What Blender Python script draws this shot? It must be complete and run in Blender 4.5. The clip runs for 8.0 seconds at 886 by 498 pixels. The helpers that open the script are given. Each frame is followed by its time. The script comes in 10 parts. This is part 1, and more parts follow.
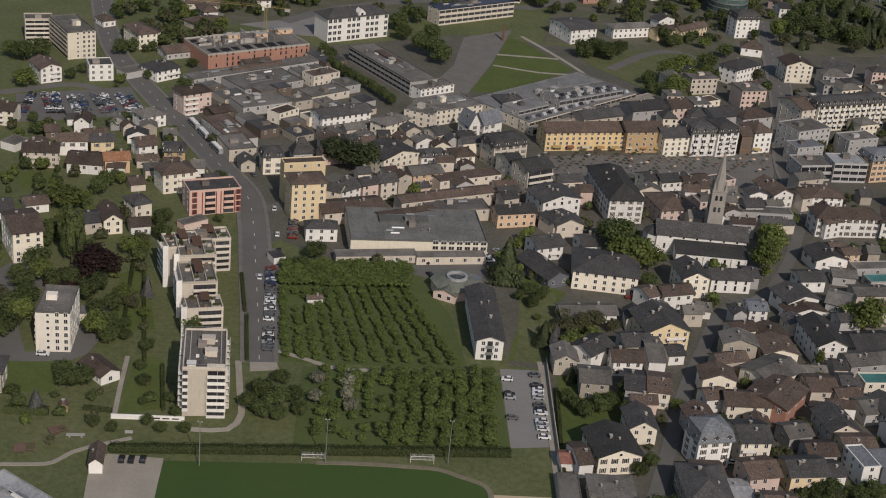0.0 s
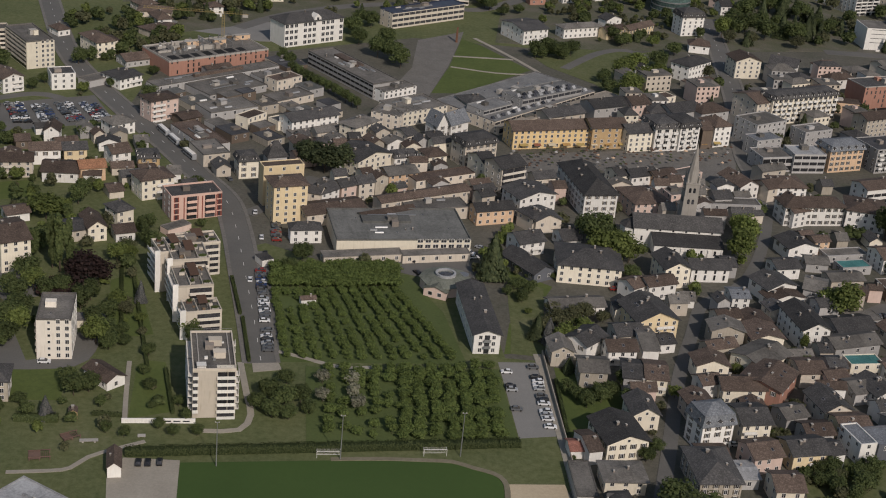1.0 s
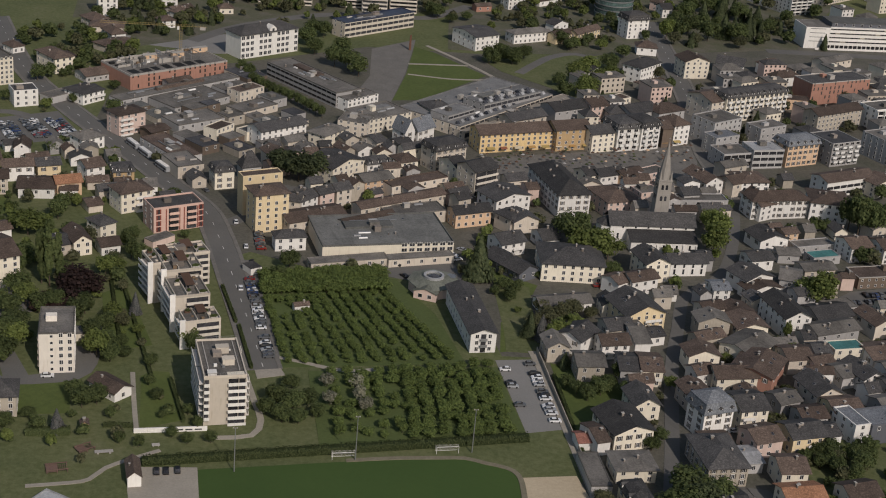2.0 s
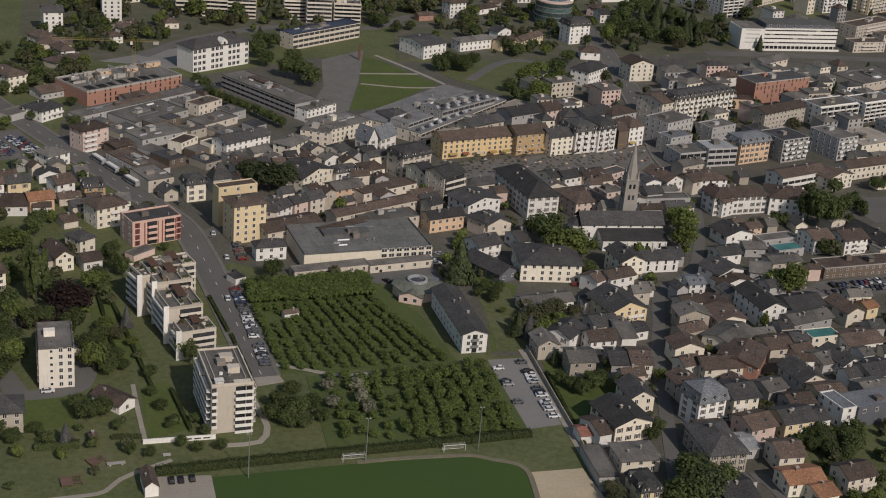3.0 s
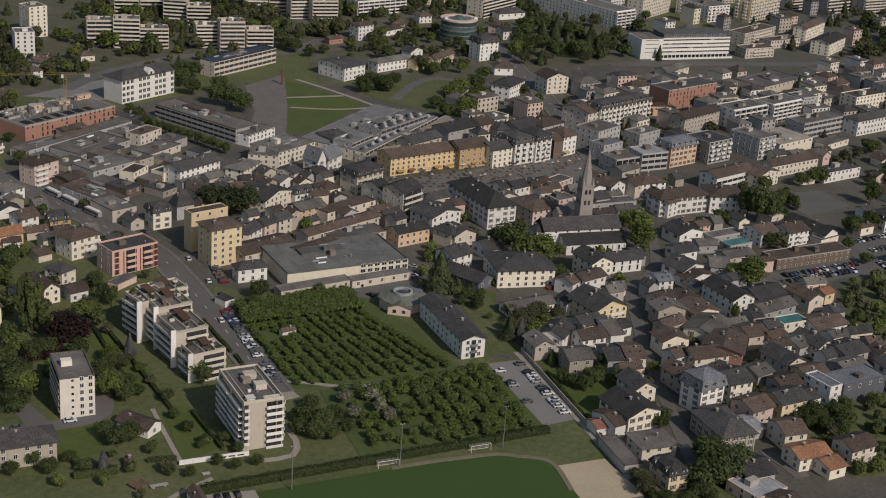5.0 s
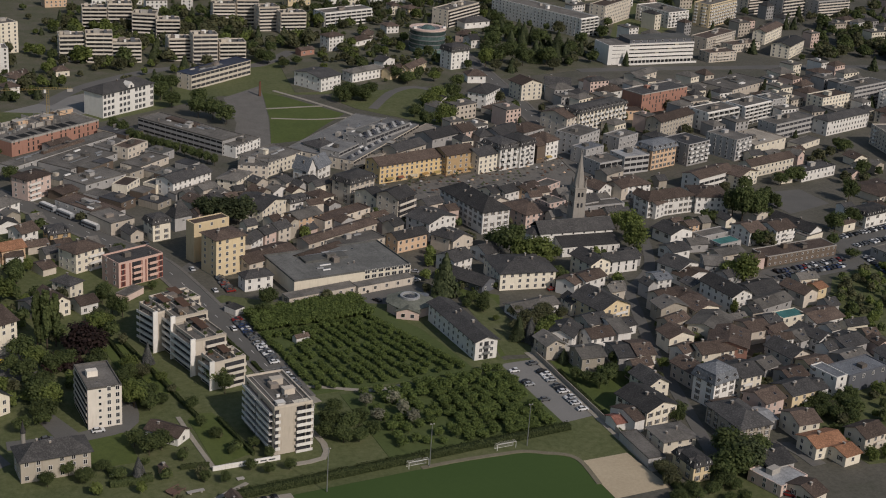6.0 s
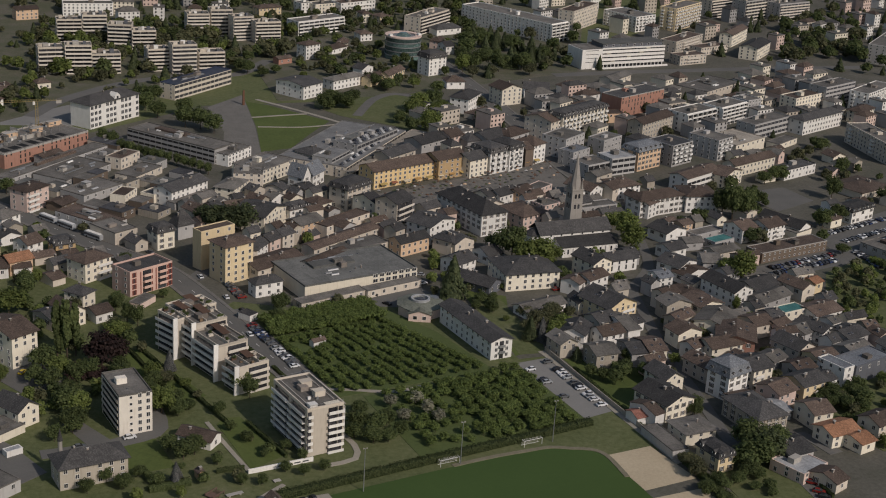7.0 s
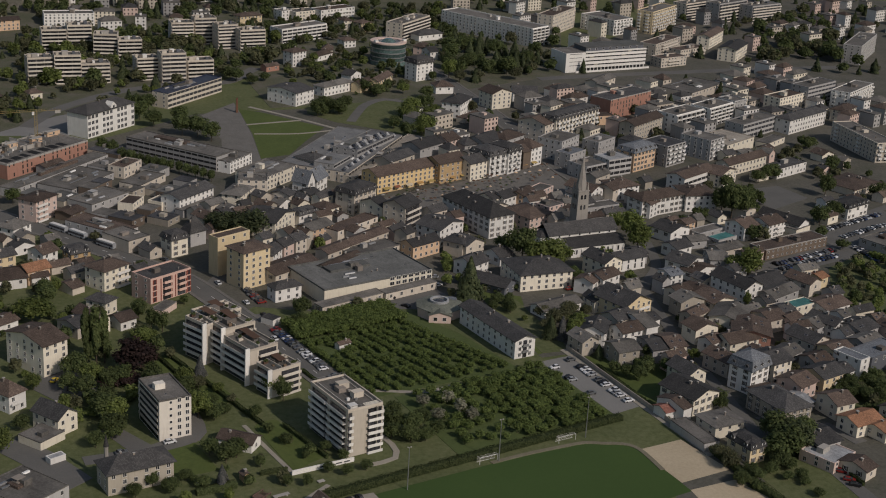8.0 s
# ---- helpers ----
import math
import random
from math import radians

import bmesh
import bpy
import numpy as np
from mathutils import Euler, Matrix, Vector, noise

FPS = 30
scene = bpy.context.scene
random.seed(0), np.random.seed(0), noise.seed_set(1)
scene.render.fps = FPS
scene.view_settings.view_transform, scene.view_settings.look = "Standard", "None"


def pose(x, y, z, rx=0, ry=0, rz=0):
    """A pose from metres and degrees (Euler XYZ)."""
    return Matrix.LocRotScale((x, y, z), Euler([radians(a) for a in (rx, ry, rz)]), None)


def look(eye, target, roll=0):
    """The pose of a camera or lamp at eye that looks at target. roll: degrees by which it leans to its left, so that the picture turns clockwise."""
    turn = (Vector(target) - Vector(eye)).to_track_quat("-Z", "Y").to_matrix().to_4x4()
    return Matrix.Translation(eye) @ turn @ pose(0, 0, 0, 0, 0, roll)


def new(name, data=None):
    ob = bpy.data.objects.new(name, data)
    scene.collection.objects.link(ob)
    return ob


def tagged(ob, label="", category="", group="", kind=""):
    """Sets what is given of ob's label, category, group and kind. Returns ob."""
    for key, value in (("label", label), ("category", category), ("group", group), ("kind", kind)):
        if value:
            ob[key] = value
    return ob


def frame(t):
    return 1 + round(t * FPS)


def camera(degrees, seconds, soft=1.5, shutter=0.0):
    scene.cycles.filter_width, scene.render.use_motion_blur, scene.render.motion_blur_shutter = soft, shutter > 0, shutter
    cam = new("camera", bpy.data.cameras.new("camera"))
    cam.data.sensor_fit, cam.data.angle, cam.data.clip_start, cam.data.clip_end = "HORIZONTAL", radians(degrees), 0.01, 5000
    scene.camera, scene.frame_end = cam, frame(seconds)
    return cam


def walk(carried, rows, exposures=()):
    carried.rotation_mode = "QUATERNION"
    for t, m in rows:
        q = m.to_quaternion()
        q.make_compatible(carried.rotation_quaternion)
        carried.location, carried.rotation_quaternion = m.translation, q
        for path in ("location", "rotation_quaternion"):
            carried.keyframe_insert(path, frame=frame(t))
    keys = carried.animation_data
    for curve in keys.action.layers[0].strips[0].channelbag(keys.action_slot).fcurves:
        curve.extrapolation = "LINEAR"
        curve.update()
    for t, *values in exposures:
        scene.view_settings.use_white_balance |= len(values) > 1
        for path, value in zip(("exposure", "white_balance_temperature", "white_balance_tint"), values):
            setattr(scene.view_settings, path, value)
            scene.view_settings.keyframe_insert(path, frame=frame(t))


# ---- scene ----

# camera: a helicopter drifting sideways and turning
PATH = [
    (0, (4.76, -566.31, 249.83), (-0.16, -24.77, 0.00), 5.61),
    (0.5, (-9.67, -570.20, 247.91), (3.14, -25.87, 0.00), 5.61),
    (1, (-25.34, -574.20, 246.40), (6.70, -25.21, 0.00), 5.61),
    (1.5, (-40.12, -577.61, 244.93), (10.01, -23.24, 0.00), 5.44),
    (3, (-86.84, -585.61, 241.21), (24.79, -15.84, 0.00), 4.92),
    (3.5, (-101.72, -586.85, 240.15), (30.29, -11.83, 0.00), 4.77),
    (4, (-117.89, -587.95, 238.99), (36.22, -7.86, 0.00), 4.60),
    (4.5, (-132.63, -588.70, 238.19), (39.40, -5.40, 0.00), 4.43),
    (6, (-179.22, -587.70, 235.25), (44.38, 3.63, 0.00), 3.88),
    (6.5, (-193.80, -586.70, 234.57), (44.83, 5.74, 0.00), 3.74),
    (7, (-209.23, -585.38, 234.01), (45.16, 7.83, 0.00), 3.60),
    (7.5, (-223.72, -583.46, 233.31), (44.40, 10.05, 0.00), 3.44),
    (8, (-238.91, -580.79, 232.96), (41.77, 12.20, 0.00), 3.30),
]
cam = camera(33.786, 8.0, soft=1.05)
walk(cam, [(t, look(eye, target, roll)) for t, eye, target, roll in PATH],
     [(0.0, -0.44), (1.5, -0.48), (3.5, -0.53), (4.5, -0.55), (6.0, -0.58), (7.0, -0.60), (7.5, -0.63), (8.0, -0.78)])

# light: afternoon sun over the camera's right shoulder
SUN_DIR = Vector((-0.39, 0.92, 0)).normalized()
SUN_ELEV = 37.0
sun_data = bpy.data.lights.new("sun", "SUN")
sun_data.energy, sun_data.angle, sun_data.color = 3.65, radians(0.53), (1.0, 0.905, 0.838)
sun = new("sun", sun_data)
ray = (SUN_DIR * math.cos(radians(SUN_ELEV)) + Vector((0, 0, -math.sin(radians(SUN_ELEV)))))
sun.rotation_mode = "QUATERNION"
sun.rotation_quaternion = ray.to_track_quat("-Z", "Y")
world = bpy.data.worlds.new("sky")
scene.world = world
world.use_nodes = True
wn = world.node_tree
sky = wn.nodes.new("ShaderNodeTexSky")
sky.sky_type, sky.sun_disc = "NISHITA", False
sky.sun_elevation, sky.sun_rotation = radians(SUN_ELEV), math.atan2(-SUN_DIR.x, -SUN_DIR.y)
sky.dust_density, sky.air_density = 1.6, 1.2
wn.links.new(sky.outputs[0], wn.nodes["Background"].inputs[0])
wn.nodes["Background"].inputs[1].default_value = 0.096


# ---- materials ----
def material(name, rough=0.9, metal=0.0):
    m = bpy.data.materials.new(name)
    m.use_nodes = True
    nt = m.node_tree
    b = nt.nodes["Principled BSDF"]
    b.inputs["Roughness"].default_value, b.inputs["Metallic"].default_value = rough, metal
    b.inputs["Specular IOR Level"].default_value = 0.25
    return m, nt, b


def noise_node(nt, scale, detail=4.0, rough=0.6, stretch=None, generated=False):
    co = nt.nodes.new("ShaderNodeTexCoord")
    src = co.outputs["Object"]
    if stretch:
        mp = nt.nodes.new("ShaderNodeMapping")
        mp.inputs["Scale"].default_value = stretch
        nt.links.new(src, mp.inputs[0])
        src = mp.outputs[0]
    n = nt.nodes.new("ShaderNodeTexNoise")
    n.inputs["Scale"].default_value, n.inputs["Detail"].default_value, n.inputs["Roughness"].default_value = scale, detail, rough
    nt.links.new(src, n.inputs["Vector"])
    return n


def ramp(nt, fac, stops):
    r = nt.nodes.new("ShaderNodeValToRGB")
    els = r.color_ramp.elements
    for i, (p, c) in enumerate(stops):
        e = els[i] if i < 2 else els.new(p)
        e.position, e.color = p, (*c, 1)
    nt.links.new(fac, r.inputs[0])
    return r.outputs[0]


def mix(nt, fac, a, b, kind="MIX"):
    m = nt.nodes.new("ShaderNodeMix")
    m.data_type, m.blend_type = "RGBA", kind
    for sock, val in ((m.inputs[0], fac), (m.inputs[6], a), (m.inputs[7], b)):
        if isinstance(val, (int, float)):
            sock.default_value = val
        elif isinstance(val, tuple):
            sock.default_value = (*val, 1)
        else:
            nt.links.new(val, sock)
    return m.outputs[2]


def random_value(nt, low, high, island=False):
    if island:
        out = nt.nodes.new("ShaderNodeNewGeometry").outputs["Random Per Island"]
    else:
        out = nt.nodes.new("ShaderNodeObjectInfo").outputs["Random"]
    mr = nt.nodes.new("ShaderNodeMapRange")
    mr.inputs[3].default_value, mr.inputs[4].default_value = low, high
    nt.links.new(out, mr.inputs[0])
    return mr.outputs[0]


def finish(nt, b, color, low=0.85, high=1.12, bump=None, strength=0.3, dist=0.1, island=False):
    """Vary the brightness piece by piece and join colour and relief to the shader."""
    hsv = nt.nodes.new("ShaderNodeHueSaturation")
    nt.links.new(random_value(nt, low, high, island), hsv.inputs["Value"])
    nt.links.new(color, hsv.inputs["Color"])
    nt.links.new(hsv.outputs[0], b.inputs["Base Color"])
    if bump is not None:
        bp = nt.nodes.new("ShaderNodeBump")
        bp.inputs["Strength"].default_value, bp.inputs["Distance"].default_value = strength, dist
        nt.links.new(bump, bp.inputs["Height"])
        nt.links.new(bp.outputs[0], b.inputs["Normal"])


def plaster(name, col, grime=0.72, low=0.88, high=1.08):
    m, nt, b = material(name, 0.92)
    big = noise_node(nt, 0.35, 5)
    streak = noise_node(nt, 1.2, 4, 0.6, (1, 1, 0.12))
    dirt = tuple(c * grime * k for c, k in zip(col, (1, 0.96, 0.88)))
    c1 = ramp(nt, big.outputs[0], [(0.3, tuple(c * 0.9 for c in col)), (0.65, col)])
    f = ramp(nt, streak.outputs[0], [(0.52, (0, 0, 0)), (0.8, (0.7, 0.7, 0.7))])
    finish(nt, b, mix(nt, f, c1, dirt), low, high, noise_node(nt, 9, 3).outputs[0], 0.15, 0.02)
    return m


def tiles(name, col, col2, low=0.66, high=1.34, course=0.35, rough=0.8):
    m, nt, b = material(name, rough)
    big = noise_node(nt, 0.16, 6, 0.7)
    fine = noise_node(nt, 1.6, 5, 0.8)
    grain = noise_node(nt, 6.0, 2, 0.6)
    c1 = ramp(nt, big.outputs[0], [(0.32, tuple(c * 0.8 for c in col)), (0.5, tuple((c + d) / 2 for c, d in zip(col, col2))), (0.68, tuple(c * 1.15 for c in col2))])
    c2 = mix(nt, 0.5, c1, ramp(nt, fine.outputs[0], [(0.34, tuple(c * 0.4 for c in col)), (0.5, col), (0.68, tuple(min(1, c * 1.9) for c in col2))]))
    lichen = tuple(0.6 * c + 0.4 * k for c, k in zip(col2, (0.16, 0.15, 0.115)))
    spots = ramp(nt, grain.outputs[0], [(0.6, (0, 0, 0)), (0.74, (0.55, 0.55, 0.55))])
    c2 = mix(nt, spots, c2, lichen)
    co = nt.nodes.new("ShaderNodeTexCoord")
    w = nt.nodes.new("ShaderNodeTexWave")
    w.bands_direction = "Z"
    w.inputs["Scale"].default_value, w.inputs["Distortion"].default_value = 1.3 / course * 0.5, 0.6
    nt.links.new(co.outputs["Object"], w.inputs[0])
    finish(nt, b, c2, low, high, w.outputs[0], 0.45, 0.05)
    return m


def flatroof(name, col, col2, rough=0.95):
    m, nt, b = material(name, rough)
    big = noise_node(nt, 0.11, 6, 0.72)
    fine = noise_node(nt, 1.3, 5, 0.78)
    seam = noise_node(nt, 0.5, 3, 0.6, (1, 0.12, 1))
    c1 = ramp(nt, big.outputs[0], [(0.36, tuple(c * 0.78 for c in col)), (0.5, tuple((c + d) / 2 for c, d in zip(col, col2))), (0.63, tuple(min(1, c * 1.12) for c in col2))])
    c2 = mix(nt, 0.42, c1, ramp(nt, fine.outputs[0], [(0.32, tuple(c * 0.5 for c in col)), (0.68, tuple(min(1, c * 1.45) for c in col2))]))
    c2 = mix(nt, ramp(nt, seam.outputs[0], [(0.56, (0, 0, 0)), (0.72, (0.5, 0.5, 0.5))]), c2, tuple(c * 0.6 for c in col))
    finish(nt, b, c2, 0.75, 1.2, fine.outputs[0], 0.35, 0.06)
    return m


def plain(name, col, rough=0.7, metal=0.0, low=0.9, high=1.1):
    m, nt, b = material(name, rough, metal)
    n = noise_node(nt, 1.5, 4)
    finish(nt, b, ramp(nt, n.outputs[0], [(0.3, tuple(c * 0.8 for c in col)), (0.7, col)]), low, high)
    return m


def leaves(name, dark, light, low=0.75, high=1.25):
    m, nt, b = material(name, 0.75)
    isl = random_value(nt, 0.0, 1.0, True)
    dark, light = tuple(c * 1.75 * k for c, k in zip(dark, (1.14, 1, 1.12))), tuple(c * 1.5 * k for c, k in zip(light, (1.14, 1, 1.12)))
    finish(nt, b, ramp(nt, isl, [(0.0, dark), (1.0, light)]), low, high)
    tl, ms = nt.nodes.new("ShaderNodeBsdfTranslucent"), nt.nodes.new("ShaderNodeMixShader")
    ms.inputs[0].default_value = 0.5
    nt.links.new(b.inputs["Base Color"].links[0].from_socket, tl.inputs[0])
    nt.links.new(b.outputs[0], ms.inputs[1])
    nt.links.new(tl.outputs[0], ms.inputs[2])
    nt.links.new(ms.outputs[0], nt.nodes["Material Output"].inputs[0])
    return m


def ground_cover(name, stops, scale, fine_scale, rough=0.95, mixfac=0.4, bump=0.4):
    m, nt, b = material(name, rough)
    big = noise_node(nt, scale, 7, 0.65)
    fine = noise_node(nt, fine_scale, 5, 0.75)
    c1 = ramp(nt, big.outputs[0], stops)
    c2 = ramp(nt, fine.outputs[0], [(0.25, tuple(c * 0.55 for c in stops[0][1])), (0.75, tuple(c * 1.25 for c in stops[-1][1]))])
    finish(nt, b, mix(nt, mixfac, c1, c2), 0.97, 1.03, fine.outputs[0], bump, 0.1)
    return m


def glass_material(name, col, rough=0.12):
    m, nt, b = material(name, rough)
    b.inputs["Specular IOR Level"].default_value = 0.6
    n = noise_node(nt, 0.8, 2)
    finish(nt, b, ramp(nt, n.outputs[0], [(0.35, tuple(c * 0.5 for c in col)), (0.65, col)]), 0.5, 1.7)
    return m


WALLS = {
    "wh": plaster("white_render", (0.77, 0.74, 0.69)),
    "iv": plaster("ivory_render", (0.80, 0.735, 0.64)),
    "cr": plaster("cream_render", (0.76, 0.69, 0.56)),
    "ye": plaster("yellow_render", (0.68, 0.55, 0.35)),
    "oc": plaster("ochre_render", (0.50, 0.35, 0.19)),
    "gd": plaster("golden_render", (0.71, 0.52, 0.27)),
    "sa": plaster("salmon_render", (0.68, 0.46, 0.38)),
    "pk": plaster("pink_render", (0.64, 0.49, 0.42)),
    "gy": plaster("grey_render", (0.40, 0.385, 0.37), 0.65, 0.75, 1.15),
    "be": plaster("beige_render", (0.60, 0.53, 0.44), 0.62, 0.72, 1.12),
    "st": plaster("rubble_stone", (0.43, 0.38, 0.31), 0.45, 0.75, 1.15),
    "rd": plaster("red_brick", (0.42, 0.226, 0.168), 0.65),
    "bn": plaster("brown_timber", (0.15, 0.115, 0.088)),
    "or": plaster("apricot_render", (0.64, 0.45, 0.30)),
    "sb": plaster("pale_parapet", (0.66, 0.60, 0.52)),
    "dk": plaster("dark_grey_render", (0.12, 0.125, 0.14)),
}
ROOFS = {
    "sl": tiles("slate_roof", (0.043, 0.0415, 0.0415), (0.088, 0.083, 0.079)),
    "br": tiles("brown_tile_roof", (0.068, 0.049, 0.039), (0.132, 0.098, 0.078)),
    "or": tiles("orange_tile_roof", (0.23, 0.115, 0.065), (0.34, 0.175, 0.10), 0.9, 1.1),
    "rd": tiles("red_tile_roof", (0.19, 0.085, 0.065), (0.27, 0.125, 0.095), 0.9, 1.1),
    "bl": tiles("blue_slate_roof", (0.13, 0.138, 0.15), (0.20, 0.21, 0.225), 0.95, 1.05),
    "gr": flatroof("gravel_roof", (0.095, 0.088, 0.08), (0.17, 0.157, 0.14)),
    "be": flatroof("beige_roof", (0.26, 0.23, 0.19), (0.34, 0.30, 0.25)),
    "dg": flatroof("bitumen_roof", (0.105, 0.105, 0.098), (0.15, 0.148, 0.138)),
    "dk": flatroof("charcoal_roof", (0.05, 0.05, 0.053), (0.085, 0.085, 0.09)),
    "mt": flatroof("sheet_metal_roof", (0.24, 0.24, 0.24), (0.36, 0.36, 0.36), 0.55),
    "mu": flatroof("zinc_roof", (0.155, 0.152, 0.148), (0.215, 0.21, 0.202), 0.7),
    "te": flatroof("teal_sheet_roof", (0.06, 0.18, 0.17), (0.09, 0.25, 0.235), 0.6),
    "so": flatroof("solar_roof", (0.018, 0.022, 0.04), (0.035, 0.042, 0.07), 0.3),
}
WHITE = plain("white_paint", (0.75, 0.73, 0.69))
GLASS = glass_material("window_glass", (0.05, 0.05, 0.055))
GLASS_WALL = glass_material("green_glass", (0.10, 0.15, 0.14), 0.1)
SHUTTER = plain("shutter_paint", (0.13, 0.11, 0.085), 0.7, 0, 0.6, 1.3)
CONCRETE = plain("concrete", (0.42, 0.39, 0.35), 0.9)
BRICKC = plain("chimney_plaster", (0.25, 0.215, 0.185), 0.9, 0, 0.5, 1.4)
METAL = plain("grey_metal", (0.34, 0.34, 0.34), 0.5, 0.6)
YELLOW_METAL = plain("crane_yellow", (0.33, 0.25, 0.10), 0.7)
AWNING = plain("brown_canvas", (0.11, 0.065, 0.045), 0.9)
RUBBER = plain("tyre_rubber", (0.02, 0.02, 0.02), 0.9)
BARK = plain("bark", (0.09, 0.07, 0.05), 0.95)
RED_PAINT = plain("dark_red_paint", (0.22, 0.062, 0.045), 0.7)
WOOD = plain("weathered_wood", (0.20, 0.14, 0.09), 0.9)
GRASS = ground_cover("meadow_grass", [(0.3, (0.054, 0.078, 0.022)), (0.46, (0.084, 0.106, 0.032)), (0.6, (0.116, 0.130, 0.048)), (0.76, (0.158, 0.152, 0.088))], 0.03, 0.45, mixfac=0.5)
LAWN = ground_cover("mown_lawn", [(0.3, (0.060, 0.084, 0.022)), (0.5, (0.082, 0.108, 0.029)), (0.7, (0.106, 0.126, 0.039))], 0.05, 0.5, mixfac=0.35, bump=0.2)
FIELD = ground_cover("playing_field_turf", [(0.3, (0.042, 0.074, 0.018)), (0.7, (0.053, 0.088, 0.022))], 0.02, 0.5, mixfac=0.12, bump=0.1)
ASPHALT = ground_cover("asphalt", [(0.3, (0.112, 0.108, 0.10)), (0.7, (0.152, 0.145, 0.133))], 0.06, 1.5, 0.9, 0.25, 0.2)
PALE_ASPHALT = ground_cover("pale_asphalt", [(0.3, (0.19, 0.185, 0.172)), (0.7, (0.235, 0.225, 0.21))], 0.08, 1.5, 0.9, 0.25, 0.2)
GARDEN = ground_cover("patchy_gardens", [(0.3, (0.052, 0.066, 0.026)), (0.48, (0.085, 0.088, 0.046)), (0.6, (0.12, 0.108, 0.078)), (0.75, (0.16, 0.147, 0.125))], 0.06, 0.8)
TOWN = ground_cover("courtyard_paving", [(0.3, (0.054, 0.062, 0.039)), (0.46, (0.085, 0.081, 0.064)), (0.6, (0.112, 0.104, 0.086)), (0.75, (0.155, 0.14, 0.116))], 0.05, 0.6, 0.92, 0.45, 0.3)
PAVING = ground_cover("square_paving", [(0.3, (0.12, 0.112, 0.10)), (0.7, (0.20, 0.187, 0.168))], 0.12, 0.9, 0.9, 0.45, 0.2)
GRAVEL = ground_cover("pale_gravel", [(0.3, (0.26, 0.235, 0.195)), (0.7, (0.36, 0.325, 0.27))], 0.08, 1.2, 0.95, 0.3, 0.2)
EARTH = ground_cover("trodden_earth", [(0.3, (0.145, 0.13, 0.085)), (0.7, (0.22, 0.195, 0.14))], 0.15, 1.0, 0.95, 0.4, 0.3)
ORCHARD_GRASS = ground_cover("orchard_grass", [(0.3, (0.064, 0.088, 0.027)), (0.7, (0.096, 0.120, 0.042))], 0.06, 0.9, 0.95, 0.35, 0.3)
ROCK = ground_cover("rocky_slope", [(0.3, (0.10, 0.085, 0.065)), (0.5, (0.085, 0.085, 0.05)), (0.75, (0.20, 0.175, 0.15))], 0.05, 0.4, 0.95, 0.45, 0.5)
SAND = ground_cover("sand", [(0.3, (0.42, 0.34, 0.23)), (0.7, (0.52, 0.43, 0.30))], 0.06, 0.9, 0.95, 0.3, 0.2)
LEAF = {
    "green": leaves("green_leaves", (0.038, 0.058, 0.019), (0.085, 0.115, 0.038)),
    "dull": leaves("olive_leaves", (0.042, 0.052, 0.024), (0.105, 0.118, 0.054)),
    "bright": leaves("fresh_leaves", (0.060, 0.088, 0.022), (0.125, 0.165, 0.045)),
    "dark": leaves("conifer_needles", (0.026, 0.040, 0.017), (0.074, 0.098, 0.040)),
    "blue": leaves("blue_needles", (0.05, 0.062, 0.054), (0.14, 0.155, 0.13)),
    "copper": leaves("copper_leaves", (0.018, 0.0135, 0.011), (0.047, 0.032, 0.025)),
    "fruit": leaves("orchard_leaves", (0.062, 0.096, 0.026), (0.112, 0.158, 0.043), 0.88, 1.12),
    "hedge": leaves("hedge_leaves", (0.032, 0.048, 0.016), (0.072, 0.098, 0.034)),
    "blossom": leaves("grey_blossom", (0.10, 0.12, 0.07), (0.215, 0.23, 0.155)),
}
CAR_PAINT = [plain("car_paint_" + n, c, 0.3, 0.0, 0.9, 1.1) for n, c in
             (("white", (0.7, 0.7, 0.7)), ("silver", (0.35, 0.36, 0.37)), ("grey", (0.12, 0.125, 0.13)), ("black", (0.02, 0.02, 0.022)),
              ("blue", (0.03, 0.05, 0.13)), ("red", (0.22, 0.025, 0.02)), ("yellow", (0.55, 0.40, 0.03)))]

from mathutils.geometry import tessellate_polygon


# ---- building blocks ----
def box(bm, x0, x1, y0, y1, z0, z1, mi=0):
    v = [bm.verts.new(p) for p in ((x0, y0, z0), (x1, y0, z0), (x1, y1, z0), (x0, y1, z0), (x0, y0, z1), (x1, y0, z1), (x1, y1, z1), (x0, y1, z1))]
    for f in ((3, 2, 1, 0), (4, 5, 6, 7), (0, 1, 5, 4), (1, 2, 6, 5), (2, 3, 7, 6), (3, 0, 4, 7)):
        bm.faces.new([v[i] for i in f]).material_index = mi


def solid(bm, pts, faces, mi=0):
    v = [bm.verts.new(p) for p in pts]
    for f in faces:
        bm.faces.new([v[i] for i in f]).material_index = mi


def prism(bm, outline, z0, z1, mi=0):
    """An upright prism over an outline, counter-clockwise."""
    n = len(outline)
    lo = [bm.verts.new((x, y, z0)) for x, y in outline]
    hi = [bm.verts.new((x, y, z1)) for x, y in outline]
    bm.faces.new(hi).material_index = mi
    bm.faces.new(lo[::-1]).material_index = mi
    for i in range(n):
        bm.faces.new((lo[i], lo[(i + 1) % n], hi[(i + 1) % n], hi[i])).material_index = mi


